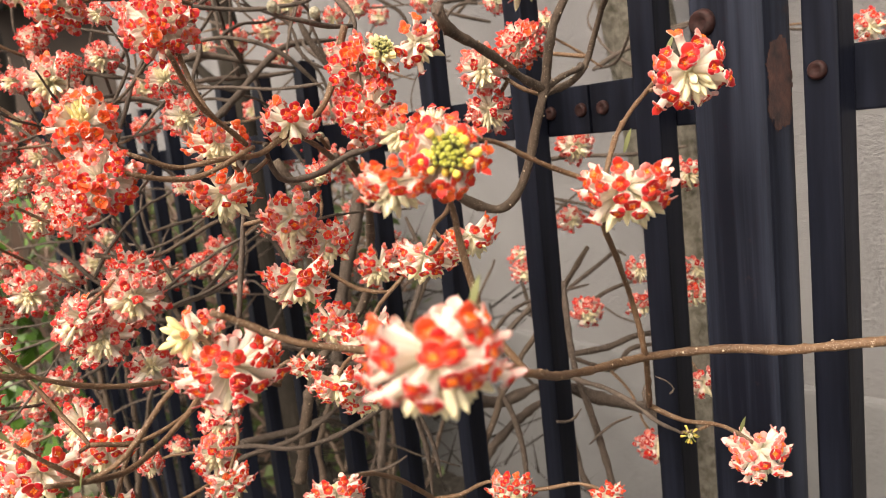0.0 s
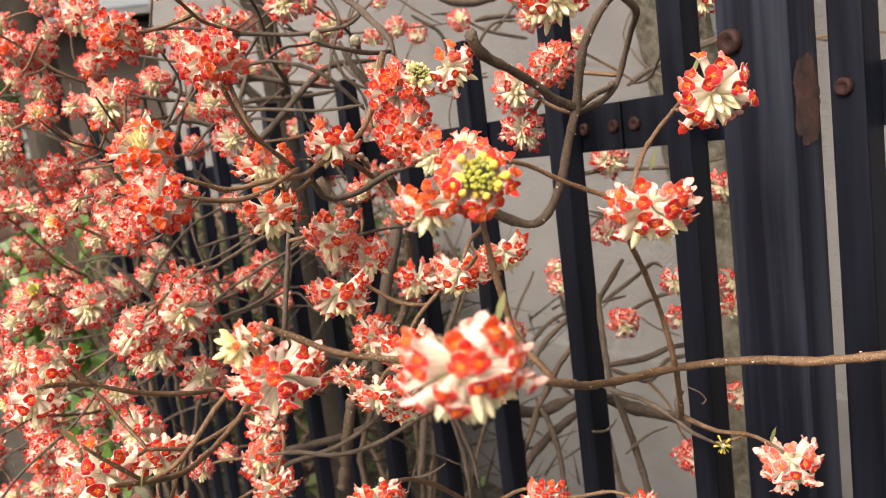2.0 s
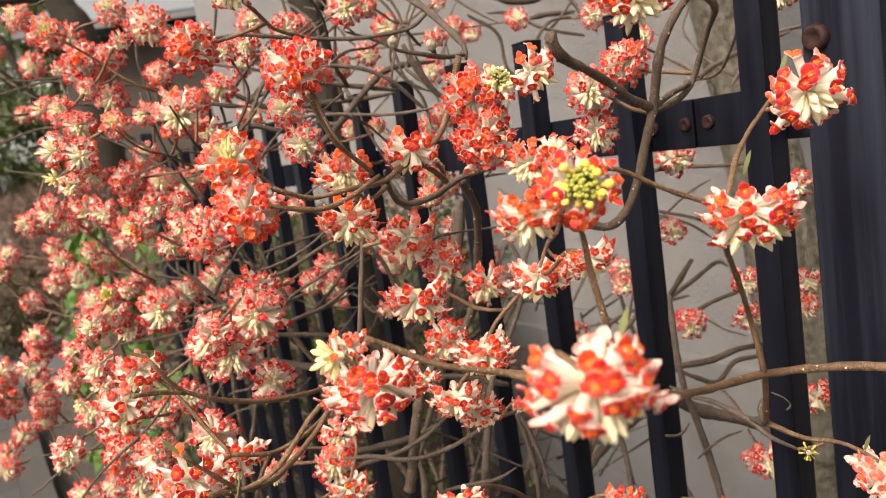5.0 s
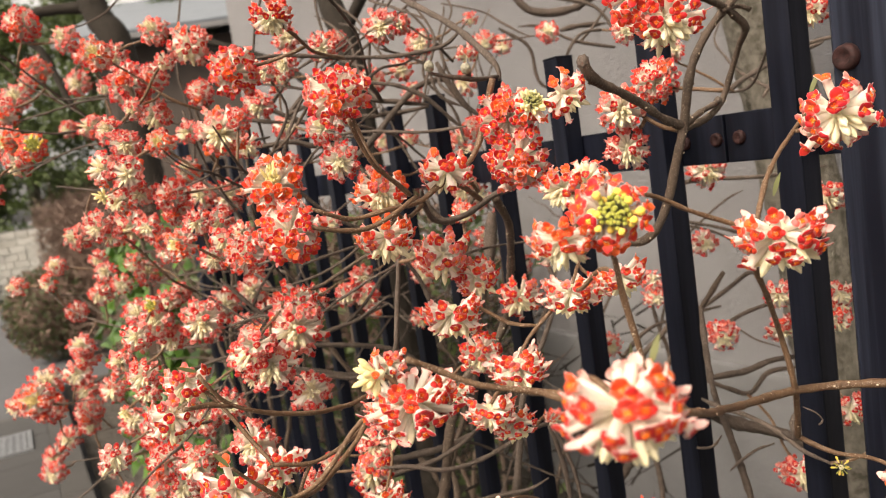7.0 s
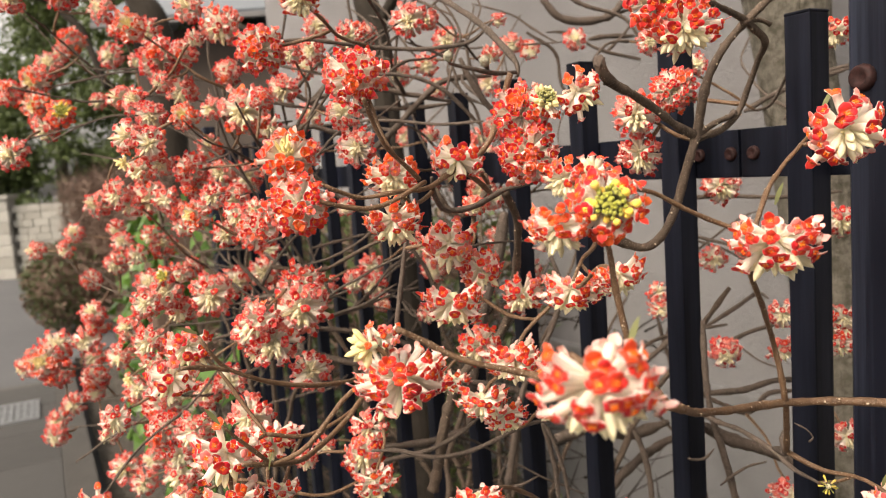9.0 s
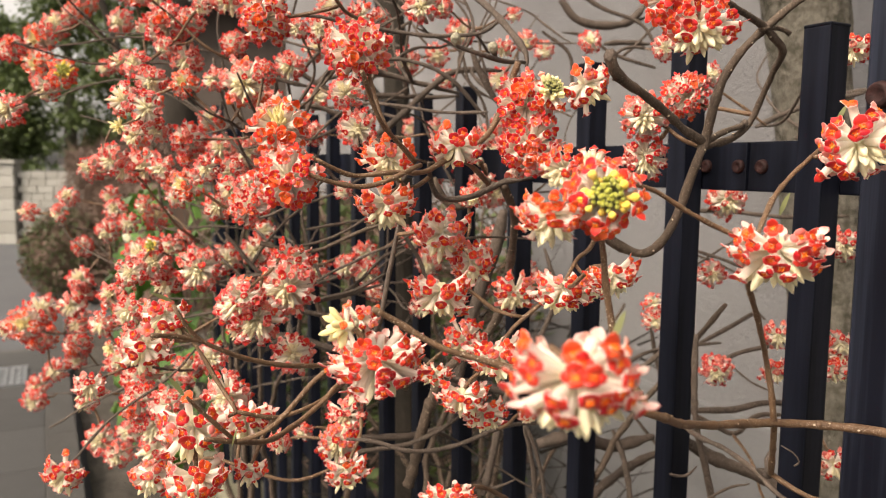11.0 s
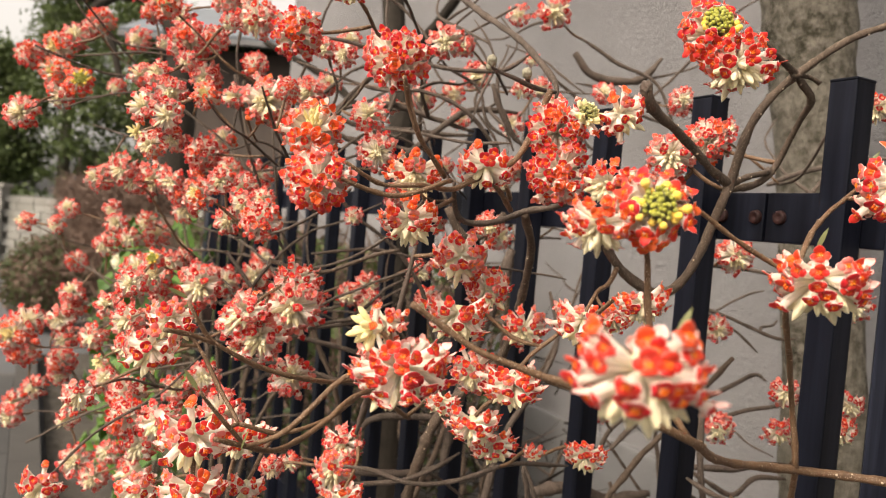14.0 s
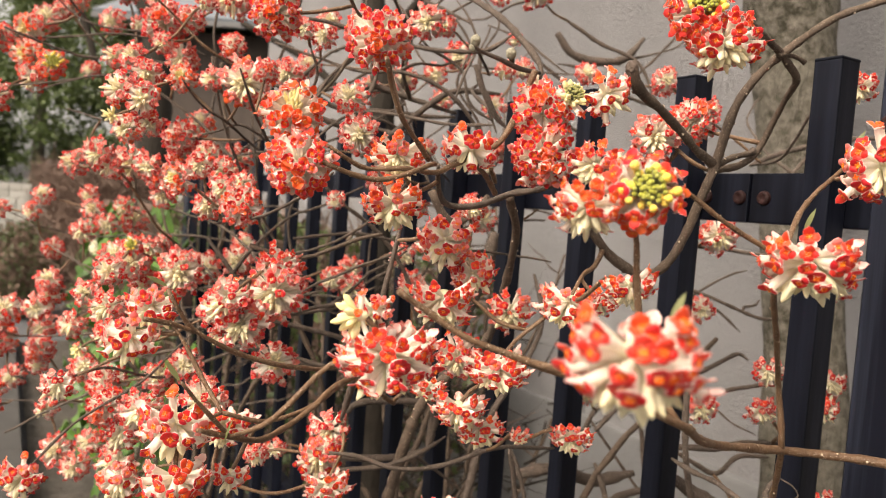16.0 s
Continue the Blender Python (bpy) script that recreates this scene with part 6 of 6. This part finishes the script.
flower_head(rear_shrub, (-0.469, 1.204, 1.424), 0.039, 'w', (0.78, -0.62, 0.04), 0.23)
flower_head(main_shrub, (-0.492, 0.841, 1.255), 0.034, 'm', (0.66, -0.61, -0.44), 0.25)
flower_head(main_shrub, (-0.457, 0.741, 1.250), 0.032, 'm', (0.30, -0.81, -0.51), 0.25)
flower_head(main_shrub, (-0.468, 0.805, 1.234), 0.036, 'm', (0.28, -0.90, -0.34), 0.21)
flower_head(main_shrub, (-0.437, 0.880, 1.277), 0.039, 'w', (0.54, -0.56, -0.63), 0.35)
flower_head(main_shrub, (-0.515, 1.081, 1.215), 0.048, 'm', (0.28, -0.77, -0.57), 0.35)
flower_head(main_shrub, (-0.233, 0.536, 1.316), 0.048, 'm', (0.10, -0.55, -0.80), 0.3, near=True)
flower_head(main_shrub, (-0.218, 0.562, 1.290), 0.041, 'm', (0.35, -0.45, -0.80), 0.3, near=True)
flower_head(main_shrub, (-0.239, 0.607, 1.342), 0.023, 'm', (0.56, -0.76, -0.34), 0.28, near=True)
flower_head(main_shrub, (-0.445, 0.717, 1.341), 0.023, 'd', (0.24, -0.86, -0.45), 0.43)
flower_head(main_shrub, (-0.437, 0.607, 1.175), 0.046, 'd', (0.61, -0.74, 0.29), 0.3)
flower_head(main_shrub, (-0.240, 0.540, 1.196), 0.029, 'c', (0.03, -0.12, -0.99), 0.46, near=True)
flower_head(main_shrub, (-0.195, 0.495, 1.196), 0.039, 'c', (0.15, -0.13, -0.98), 0.35, near=True)
flower_head(main_shrub, (-0.356, 0.584, 1.128), 0.040, 'm', (0.34, -0.86, -0.39), 0.35)
flower_head(main_shrub, (-0.325, 0.534, 1.098), 0.042, 'c', (0.23, -0.13, -0.96), 0.4, near=True)
flower_head(main_shrub, (-0.506, 0.719, 1.046), 0.027, 'w', (0.33, -0.84, -0.43), 0.3)
flower_head(main_shrub, (-0.416, 0.557, 1.100), 0.025, 'm', (0.44, -0.74, -0.52), 0.36)
flower_head(main_shrub, (-0.175, 0.593, 1.154), 0.019, 'w', (0.41, -0.50, -0.77), 0.4, near=True)
flower_head(main_shrub, (-0.214, 0.496, 1.275), 0.048, 'c', (0.05, -0.13, -0.99), 0.35, near=True)
flower_head(main_shrub, (-0.216, 0.668, 1.249), 0.043, 'd', (0.20, -0.75, -0.60), 0.25, near=True)
flower_head(main_shrub, (-0.138, 0.624, 1.152), 0.036, 'c', (0.10, -0.40, -0.90), 0.35, near=True)
flower_head(main_shrub, (-0.332, 0.411, 1.142), 0.027, 'w', (0.10, -0.40, -0.90), 0.35, near=True)
flower_head(main_shrub, (-0.235, 0.590, 1.214), 0.041, 'm', (0.20, -0.70, -0.50), 0.35, near=True)
flower_head(main_shrub, (-0.474, 0.926, 1.514), 0.038, 'm', (0.30, -0.80, -0.40), 0.35)
flower_head(main_shrub, (-0.429, 0.956, 1.490), 0.032, 'd', (0.30, -0.80, 0.20), 0.35)
flower_head(main_shrub, (-0.559, 0.772, 1.493), 0.040, 'm', (0.20, -0.80, -0.40), 0.35)
flower_head(main_shrub, (-0.109, 0.543, 1.280), 0.028, 'c', (0.10, -0.35, -0.92), 0.35, near=True)
flower_head(main_shrub, (-0.186, 0.519, 1.176), 0.036, 'c', (0.15, -0.20, -0.95), 0.3, near=True)
flower_head(main_shrub, (-0.354, 0.566, 1.108), 0.044, 'm', (0.30, -0.80, -0.40), 0.3, near=True)
flower_head(main_shrub, (-0.079, 0.415, 1.368), 0.029, 'w', (-0.10, -0.50, 0.70), 0.9, near=True)
flower_head(main_shrub, (-0.263, 1.098, 1.554), 0.035, 'm', (0.30, -0.80, 0.10), 0.35)

# twigs that carry the heads
for shrub, at, axis, size in heads:
    nodes = NODES[shrub.name]
    foot = at - axis * size * 0.05
    if min((p - foot).length for p, r in nodes) < size * 0.42:
        continue
    best = min(nodes, key=lambda q: (q[0] - foot).length + 1.6 * max(0, (q[0] - foot).dot(Vector((0.2, -0.9, 0.0)))) + 0.5 * max(0, (q[0].z - foot.z)))
    p, r = best
    gap = (p - foot).length
    back_dir = (-axis * 0.22 + (p - foot).normalized()).normalized()
    mid1 = foot + back_dir * gap * 0.3
    mid2 = foot.lerp(p, 0.68) + Vector((rng.uniform(-1, 1), rng.uniform(-1, 1), rng.uniform(-1.2, 0.2))) * gap * 0.06
    r1 = min(r, 0.0022 + 0.003 * gap)
    branch(shrub, [(*foot, 0.0016), (*mid1, 0.0017), (*mid2, 0.0020 + 0.3 * (r1 - 0.0018)), (*p, r1)], BARK_YOUNG if gap < 0.2 else BARK_GREY, scars=at.y < 0.62, sides=7, step=0.008, name="twig", crook=0.002 + 0.014 * gap)

# bare side twigs
for shrub, count in ((main_shrub, 46), (left_shrub, 30), (back_shrub, 9), (rear_shrub, 60)):
    nodes = [q for q in NODES[shrub.name] if q[0].z > 0.75 and (q[0] - FENCE_AT).dot(FRONT) < 0.34 and q[0].y > 0.52]
    for i in range(count):
        p, r = nodes[rng.randrange(len(nodes))]
        d = Vector((rng.uniform(-1, 0.7), rng.uniform(-0.35, 0.6), rng.uniform(-0.25, 0.8))).normalized()
        length = rng.uniform(0.1, 0.34)
        pts, q = [(*p, min(r, 0.0036))], p.copy()
        for w in range(4):
            d = (d + Vector((rng.uniform(-1, 1), rng.uniform(-1, 1), rng.uniform(-0.7, 0.9))) * 0.42).normalized()
            q = q + d * length / 4
            pts.append((*q, 0.0024 - 0.0003 * w))
        if shrub is main_shrub and (min(w[1] for w in pts) < 0.60 or max(w[0] for w in pts) > -0.2):
            continue
        branch(shrub, pts, BARK_GREY, sides=6, step=0.012, name="twig", rough=0.08, keep=False, crook=0.007)


def leaf_shape(long, wide, fold=0.25, n=5):
    v, f, a = grid(n, 3, lambda u, w: (u * long, w * wide * math.sin(math.pi * min(1, 0.08 + 0.92 * u)) ** 0.8, -fold * long * u * u + abs(w) * fold * wide))
    return v, f


def young_leaf(shrub, at, direction, long, mat=SHOOT, label="small pale green young leaf"):
    v, f = leaf_shape(0.85 * long, long * 0.10, 0.12)
    m = Vector(direction).normalized().to_track_quat("X", "Z").to_matrix().to_4x4() @ Matrix.Rotation(radians(68), 4, "X")
    v = [m @ Vector(p) + Vector(at) for p in v]
    tagged(mesh_object("leaf", v, f, [mat], None, shrub, origin=shrub.location), label)


def end_bud(shrub, at, r, mat=BRACT, label="furry grey-green end bud"):
    bm = bmesh.new()
    bmesh.ops.create_icosphere(bm, subdivisions=3, radius=r)
    for v in bm.verts:
        v.co *= 1 + 0.35 * noise.noise(v.co * 1300)
        v.co.z *= 1.15
    for f in bm.faces:
        f.smooth = True
    ob = part("end_bud", bm, mat, shrub, label)
    ob.location = Vector(at) - shrub.location


# ---- behind and beside: a tree trunk, ivy, hedges and the far street ----
def tree_trunk(points, name_label, mat=TRUNK):
    line = spline(points, 0.05)
    v, f = tube(line, 20, 0.05, random.Random(4))
    base = Vector(points[0][:3])
    ob = new("tree", None)
    ob.location = base
    mesh_object("trunk", v, f, [mat], None, ob, origin=base)
    return tagged(ob, name_label, "tree")


def leaf_cloud(name, place, count, size, mat, rng, parent=None):
    """Many small folded leaves at the places that place() gives."""
    verts, faces = [], []
    for i in range(count):
        p, up = place(rng)
        d = Vector((rng.gauss(0, 1), rng.gauss(0, 1), rng.gauss(0, 0.8)))
        d = (d.normalized() + up * 0.6).normalized()
        side = d.orthogonal().normalized()
        side.rotate(Matrix.Rotation(rng.random() * 6.28, 3, d))
        nrm = d.cross(side)
        s = size * rng.uniform(0.6, 1.25)
        b = len(verts)
        verts += [p, p + d * s * 0.5 + side * s * 0.32 + nrm * s * 0.1, p + d * s, p + d * s * 0.5 - side * s * 0.32 + nrm * s * 0.1]
        faces += [(b, b + 1, b + 2), (b, b + 2, b + 3)]
    return mesh_object(name, verts, faces, [mat], None, parent, smooth=False, origin=parent.location if parent else (0, 0, 0))


# broad grey trunk between fence and house
tree = tree_trunk([(0.155, 1.545, 0.000, 0.088), (0.099, 1.537, 0.982, 0.076), (0.063, 1.532, 1.292, 0.068), (0.031, 1.526, 1.550, 0.070), (0.006, 1.522, 1.746, 0.080), (-0.021, 1.518, 1.963, 0.078), (0.0, 1.60, 2.3, 0.078), (0.02, 1.64, 3.0, 0.05)], "grey-brown garden tree trunk behind the fence")
mesh_object("limb", *tube(spline([(0.0, 1.535, 1.74, 0.03), (0.13, 1.48, 1.92, 0.026), (0.24, 1.46, 2.15, 0.022)], 0.03), 12, 0.05), [TRUNK], None, tree, origin=tree.location)
tree = tree_trunk([(-0.98, 1.94, 0.0, 0.05), (-1.03, 1.93, 1.2, 0.042), (-1.05, 1.93, 1.73, 0.036), (-1.075, 1.93, 1.83, 0.035), (-1.11, 1.935, 2.0, 0.033), (-1.2, 1.95, 2.8, 0.028)], "slim dark tree trunk standing against the house wall", DARK_BARK)
for pts in ([(-1.06, 1.93, 1.78, 0.018), (-0.9, 1.9, 1.95, 0.014), (-0.7, 1.88, 2.2, 0.009)], [(-1.04, 1.93, 1.5, 0.016), (-1.25, 1.9, 1.72, 0.012), (-1.5, 1.86, 1.85, 0.008)]):
    mesh_object("limb", *tube(spline(pts, 0.03), 9, 0.05), [DARK_BARK], None, tree, origin=tree.location)
# dark tree beyond the end of the fence
tree = tree_trunk([(-5.1, 5.36, 0.0, 0.19), (-5.2, 5.37, 1.6, 0.15), (-5.26, 5.40, 2.75, 0.135), (-5.41, 5.37, 3.1, 0.125), (-5.53, 5.36, 3.55, 0.12), (-5.9, 5.3, 5.2, 0.10)], "dark leaning tree trunk with bare limbs beyond the fence", DARK_BARK)
for pts in ([(-5.45, 5.37, 3.2, 0.06), (-5.85, 5.18, 3.22, 0.05), (-6.2, 5.02, 3.17, 0.04), (-6.5, 4.9, 3.35, 0.03)],
            [(-5.9, 5.16, 3.2, 0.045), (-6.05, 5.07, 3.05, 0.04), (-5.9, 5.13, 2.84, 0.035), (-5.7, 5.16, 2.3, 0.03)],
            [(-5.6, 5.3, 3.8, 0.05), (-6.0, 5.1, 3.7, 0.035), (-6.5, 4.9, 3.9, 0.02)]):
    mesh_object("limb", *tube(spline(pts, 0.05), 10, 0.06), [DARK_BARK], None, tree, origin=tree.location)

# clipped round bush and the bare brown hedge behind it
bush = new("round_bush", None)
bush.location = by_fence(7.78, 0.37)
tagged(bush, "clipped round bush, half green and half brown twigs", "bush")


def on_ball(rng):
    d = Vector((rng.gauss(0, 1), rng.gauss(0, 1), rng.gauss(0, 1))).normalized()
    r = 0.43 * rng.uniform(0.72, 1.0) * (1 + 0.08 * noise.noise(d * 3))
    return bush.location + Vector((d.x * r, d.y * r, 0.47 + d.z * r * 1.05)), d


tagged(leaf_cloud("foliage", on_ball, 5200, 0.035, CLIPPED, random.Random(3), bush), kind="stuff")
tagged(leaf_cloud("dry_twig", on_ball, 2200, 0.05, DRYTWIG, random.Random(4), bush), kind="stuff")
core = bmesh.new()
bmesh.ops.create_icosphere(core, subdivisions=3, radius=0.33)
for v in core.verts:
    v.co = v.co * (1 + 0.1 * noise.noise(v.co * 6)) + Vector((0, 0, 0.45))
part("inner_growth", core, DRYTWIG, bush)

hedge = new("hedge", None)
hedge.location = by_fence(8.6, -0.35)
tagged(hedge, "tall bare brown twiggy hedge along the street", "hedge")


def in_hedge(rng):
    s, n = rng.uniform(6.2, 12.5), rng.gauss(-0.30, 0.26)
    z = 1.5 * rng.random() ** 0.7 * (1 + 0.1 * noise.noise(Vector((s * 2, n, 0))))
    return by_fence(s, max(-0.9, min(0.25, n)), z), Vector((0, 0, 1.2))


def twig_cloud(name, place, count, length, mat, rng, parent, thick=0.006):
    verts, faces = [], []
    for i in range(count):
        p, up = place(rng)
        d = (Vector((rng.gauss(0, 1), rng.gauss(0, 1), rng.gauss(0, 1))).normalized() + up * 0.6).normalized()
        side = d.orthogonal().normalized()
        o = d.cross(side)
        q = p + d * length * rng.uniform(0.5, 1.3)
        w = thick
        b = len(verts)
        verts += [p + side * w, p - side * w * 0.5 + o * w, p - side * w * 0.5 - o * w, q]
        faces += [(b, b + 1, b + 3), (b + 1, b + 2, b + 3), (b + 2, b, b + 3)]
    return mesh_object(name, verts, faces, [mat], None, parent, smooth=False, origin=parent.location)


tagged(twig_cloud("twig", in_hedge, 16000, 0.2, DRYTWIG, random.Random(8), hedge), kind="stuff")

part("inner_growth", box_bm(6.0, 0.5, 1.2, 0.1, 3, at=(0, 0, 0.6)), DRYTWIG, hedge).rotation_euler = (0, 0, radians(FENCE_YAW))

# low undergrowth in the shade behind the fence
under = new("undergrowth", None)
under.location = by_fence(1.8, -0.6, 0.04)
tagged(under, "dark low evergreen undergrowth in shade behind the fence", "bush")


def in_shade(rng):
    s = rng.uniform(1.6, 4.4)
    top = 0.6 + 0.55 * min(1.0, (s - 0.7) / 1.2) + 0.12 * noise.noise(Vector((s * 4, 0, 0)))
    return by_fence(s, -0.22 - 0.75 * rng.random(), 0.05 + top * rng.random() ** 0.6), Vector((0, 0, 0.5))


tagged(leaf_cloud("foliage", in_shade, 5600, 0.05, EVERGREEN, random.Random(13), under), kind="stuff")
tagged(twig_cloud("twig", in_shade, 2600, 0.2, DRYTWIG, random.Random(14), under), kind="stuff")


def in_tangle(rng):
    s = rng.uniform(0.75, 2.6)
    return by_fence(s, -0.18 - 0.7 * rng.random(), 0.1 + (0.75 + 0.1 * s) * rng.random()), Vector((0.5, 0.3, 0.1))


tagged(twig_cloud("twig", in_tangle, 420, 0.26, DARK_BARK, random.Random(15), under, 0.0035), kind="stuff")

# ivy at the end of the fence
ivy = new("ivy", None)
ivy.location = by_fence(2.6, 0.1, 0.04)
tagged(ivy, "bright green ivy climbing at the end of the fence", "climbing plant")


def ivy_leaf_bm():
    bm = bmesh.new()
    rim = []
    for k in range(15):
        w = 2 * math.pi * k / 15
        r = 0.034 * (1 + 0.22 * math.cos(w * 5) + 0.25 * math.cos(w))
        rim.append(bm.verts.new((r * math.cos(w), r * math.sin(w), -0.35 * r * abs(math.sin(w)) + 0.1 * r * math.cos(3 * w))))
    c = bm.verts.new((0.0, 0, 0.002))
    for k in range(15):
        bm.faces.new((rim[k], rim[(k + 1) % 15], c))
    return bm


leaf_mesh = None
rng = random.Random(31)
for i in range(300):
    if leaf_mesh is None:
        ob = part("ivy_leaf", ivy_leaf_bm(), IVY, ivy)
        leaf_mesh = ob.data
    else:
        ob = new("ivy_leaf", leaf_mesh)
        ob.parent = ivy
    s = 1.75 + 1.5 * rng.random() ** 0.9
    p = by_fence(s, 0.10 + 0.16 * rng.random() + 0.05 * (s - 1.9), 0.25 + (1.08 - 0.10 * (s - 1.8)) * rng.random())
    face = (FRONT + Vector((rng.gauss(0, 0.45), rng.gauss(0, 0.45), rng.gauss(0.35, 0.4)))).normalized()
    ob.matrix_basis = Matrix.Translation(p - ivy.location) @ face.to_track_quat("Z", "Y").to_matrix().to_4x4() @ Matrix.Rotation(rng.random() * 6.28, 4, "Z") @ Matrix.Scale(rng.uniform(0.7, 1.35), 4)
for i in range(9):
    p = by_fence(2.2 + 0.12 * i, 0.08, 0.04)
    pts = [(*p, 0.006)]
    for k in range(1, 6):
        q = p + Vector((rng.uniform(-0.06, 0.06), rng.uniform(-0.04, 0.04), 0.24 * k))
        pts.append((*q, 0.006 - 0.0008 * k))
    mesh_object("ivy_stem", *tube(spline(pts, 0.04), 6, 0.08), [BARK_GREY], None, ivy, origin=ivy.location)

blossom = Shape()
for k in range(9):
    v, f, a = grid(5, 5, lambda u, w: (0.004 + 0.026 * u, w * 0.012 * math.sin(math.pi * min(0.8, 0.2 + 0.7 * u)), 0.012 * u * u + 0.003 * w * w))
    blossom.add(v, f, 3, [0.5] * 25, Matrix.Rotation(0.7 * k, 4, "Z") @ Matrix.Rotation(-0.25 * (k % 3), 4, "Y"))
ob = new("blossom", shape_mesh("blossom", blossom))
ob.parent, ob.matrix_basis = ivy, Matrix.Translation(by_fence(2.36, 0.30, 1.12) - ivy.location) @ FRONT.to_track_quat("Z", "Y").to_matrix().to_4x4()
tagged(ob, "single white blossom")

# pale stone wall and pillar across the street
stone_wall = new("stone_wall", None)
stone_wall.location = (-11.9, 8.62, 0)
stone_wall.rotation_euler = (0, 0, radians(31))
tagged(stone_wall, "low pale stone wall across the street", "wall", kind="structure")
rng = random.Random(12)
part("wall_core", box_bm(5.0, 0.26, 1.24, at=(2.6, 0.1, 0.62)), JOINT, stone_wall)
for row in range(10):
    x = -0.02 - 0.06 * (row % 2)
    while x < 3.0:
        w = rng.uniform(0.12, 0.30)
        part("stone", box_bm(w - 0.006, 0.3, 0.118, 0.016, 2, at=(x + w / 2, 0.08 + rng.uniform(-0.014, 0.014), 0.062 + 0.1225 * row)), PALE, stone_wall)
        x += w
pillar = new("stone_pillar", None)
pillar.location = (-12.12, 8.48, 0)
pillar.rotation_euler = (0, 0, radians(31))
tagged(pillar, "pale stone gate pillar at the end of a wall", "pillar")
for row in range(7):
    part("stone", box_bm(0.34, 0.34, 0.186, 0.014, 2, at=(rng.uniform(-0.006, 0.006), 0, 0.095 + 0.192 * row)), PALE, pillar)
part("cap", box_bm(0.42, 0.42, 0.07, 0.012, 2, at=(0, 0, 1.38)), PALE, pillar)

# evergreens beyond the wall
def evergreen(x, y, height, spread, seed):
    tree = new("evergreen_tree", None)
    tree.location = (x, y, 0)
    tagged(tree, "dense dark green evergreen tree behind the street wall", "tree", "evergreens across the street")
    rng = random.Random(seed)
    mesh_object("trunk", *tube(spline([(x, y, 0, 0.16), (x + 0.1, y, height * 0.5, 0.11), (x, y, height * 0.95, 0.03)], 0.2), 10, 0.05), [TRUNK], None, tree, origin=tree.location)
    clumps = []
    for i in range(130):
        z = rng.uniform(0.12, 1.0)
        r = spread * (1.02 - z) ** 0.55 * rng.uniform(0.45, 1.0)
        a = rng.random() * 6.28
        clumps.append((Vector((x + r * math.cos(a), y + r * math.sin(a), 0.25 + height * z)), rng.uniform(0.22, 0.5)))

    def spot(rng):
        c, r = clumps[rng.randrange(len(clumps))]
        d = Vector((rng.gauss(0, 1), rng.gauss(0, 1), rng.gauss(0, 0.7)))
        return c + d * r * 0.45, d.normalized() * 0.6
    tagged(leaf_cloud("crown", spot, 14000, 0.11, EVERGREEN, rng, tree), kind="stuff")


evergreen(-14.0, 11.2, 5.6, 1.6, 41)
evergreen(-15.2, 10.5, 4.0, 1.3, 45)
evergreen(-12.3, 11.6, 5.6, 1.7, 42)
evergreen(-10.4, 12.4, 5.2, 1.7, 43)
evergreen(-16.2, 10.9, 3.0, 1.2, 44)

# far house with a grey roof
house = new("house", None)
house.location = (-8.6, 12.0, 0)
house.rotation_euler = (0, 0, radians(24))
tagged(house, "brown timber house with a grey slate roof", "house")
part("house_wall", box_bm(5.0, 4.0, 4.1, 0.01, at=(0, 1.2, 2.05)), TIMBER, house)
bm = box_bm(5.8, 3.0, 0.14, 0.01)
bmesh.ops.rotate(bm, cent=(0, 0, 0), matrix=Matrix.Rotation(radians(22), 3, "X"), verts=bm.verts)
bmesh.ops.translate(bm, vec=(0, -0.1, 4.72), verts=bm.verts)
part("roof", bm, ROOF, house)
bm = box_bm(5.8, 3.0, 0.14, 0.01)
bmesh.ops.rotate(bm, cent=(0, 0, 0), matrix=Matrix.Rotation(radians(-22), 3, "X"), verts=bm.verts)
bmesh.ops.translate(bm, vec=(0, 2.6, 4.72), verts=bm.verts)
part("roof", bm, ROOF, house)
part("gutter", box_bm(5.8, 0.09, 0.09, 0.02, at=(0, -1.5, 4.12)), PLINTH, house)

# young leaves at the twig ends
young_leaf(main_shrub, (-0.026, 0.242, 1.307), (0.30, 0.02, 0.98), 0.015)
young_leaf(main_shrub, (0.021, 0.458, 1.343), (0.29, -0.07, 1.01), 0.017)
young_leaf(main_shrub, (0.084, 0.548, 1.134), (0.29, -0.07, 1.01), 0.014)
young_leaf(main_shrub, (-0.265, 0.278, 1.244), (-0.37, -0.40, 0.89), 0.016)
young_leaf(main_shrub, (-0.253, 0.302, 1.209), (0.28, -0.08, 1.01), 0.016)
young_leaf(main_shrub, (-0.041, 0.286, 1.291), (-0.04, -0.16, 1.05), 0.016)
young_leaf(main_shrub, (0.050, 0.557, 1.400), (0.37, -0.04, 1.00), 0.018)
young_leaf(main_shrub, (-0.326, 0.332, 1.282), (-0.75, -0.63, 0.54), 0.016)
young_leaf(main_shrub, (-0.072, 0.556, 1.491), (-0.06, -0.39, -1.01), 0.018, DRYTWIG, 'dry brown hanging leaf')

# furry grey end buds
end_bud(main_shrub, (-0.200, 0.485, 1.461), 0.0036)
end_bud(main_shrub, (-0.183, 0.515, 1.458), 0.0038)
end_bud(main_shrub, (-0.200, 0.535, 1.373), 0.003)
end_bud(main_shrub, (-0.220, 0.532, 1.467), 0.0032)
end_bud(main_shrub, (-0.093, 0.508, 1.446), 0.0044, BARK_GREY, 'grey cut branch end')
end_bud(main_shrub, (-0.016, 0.673, 1.408), 0.0033, BARK_GREY, 'grey cut branch end')
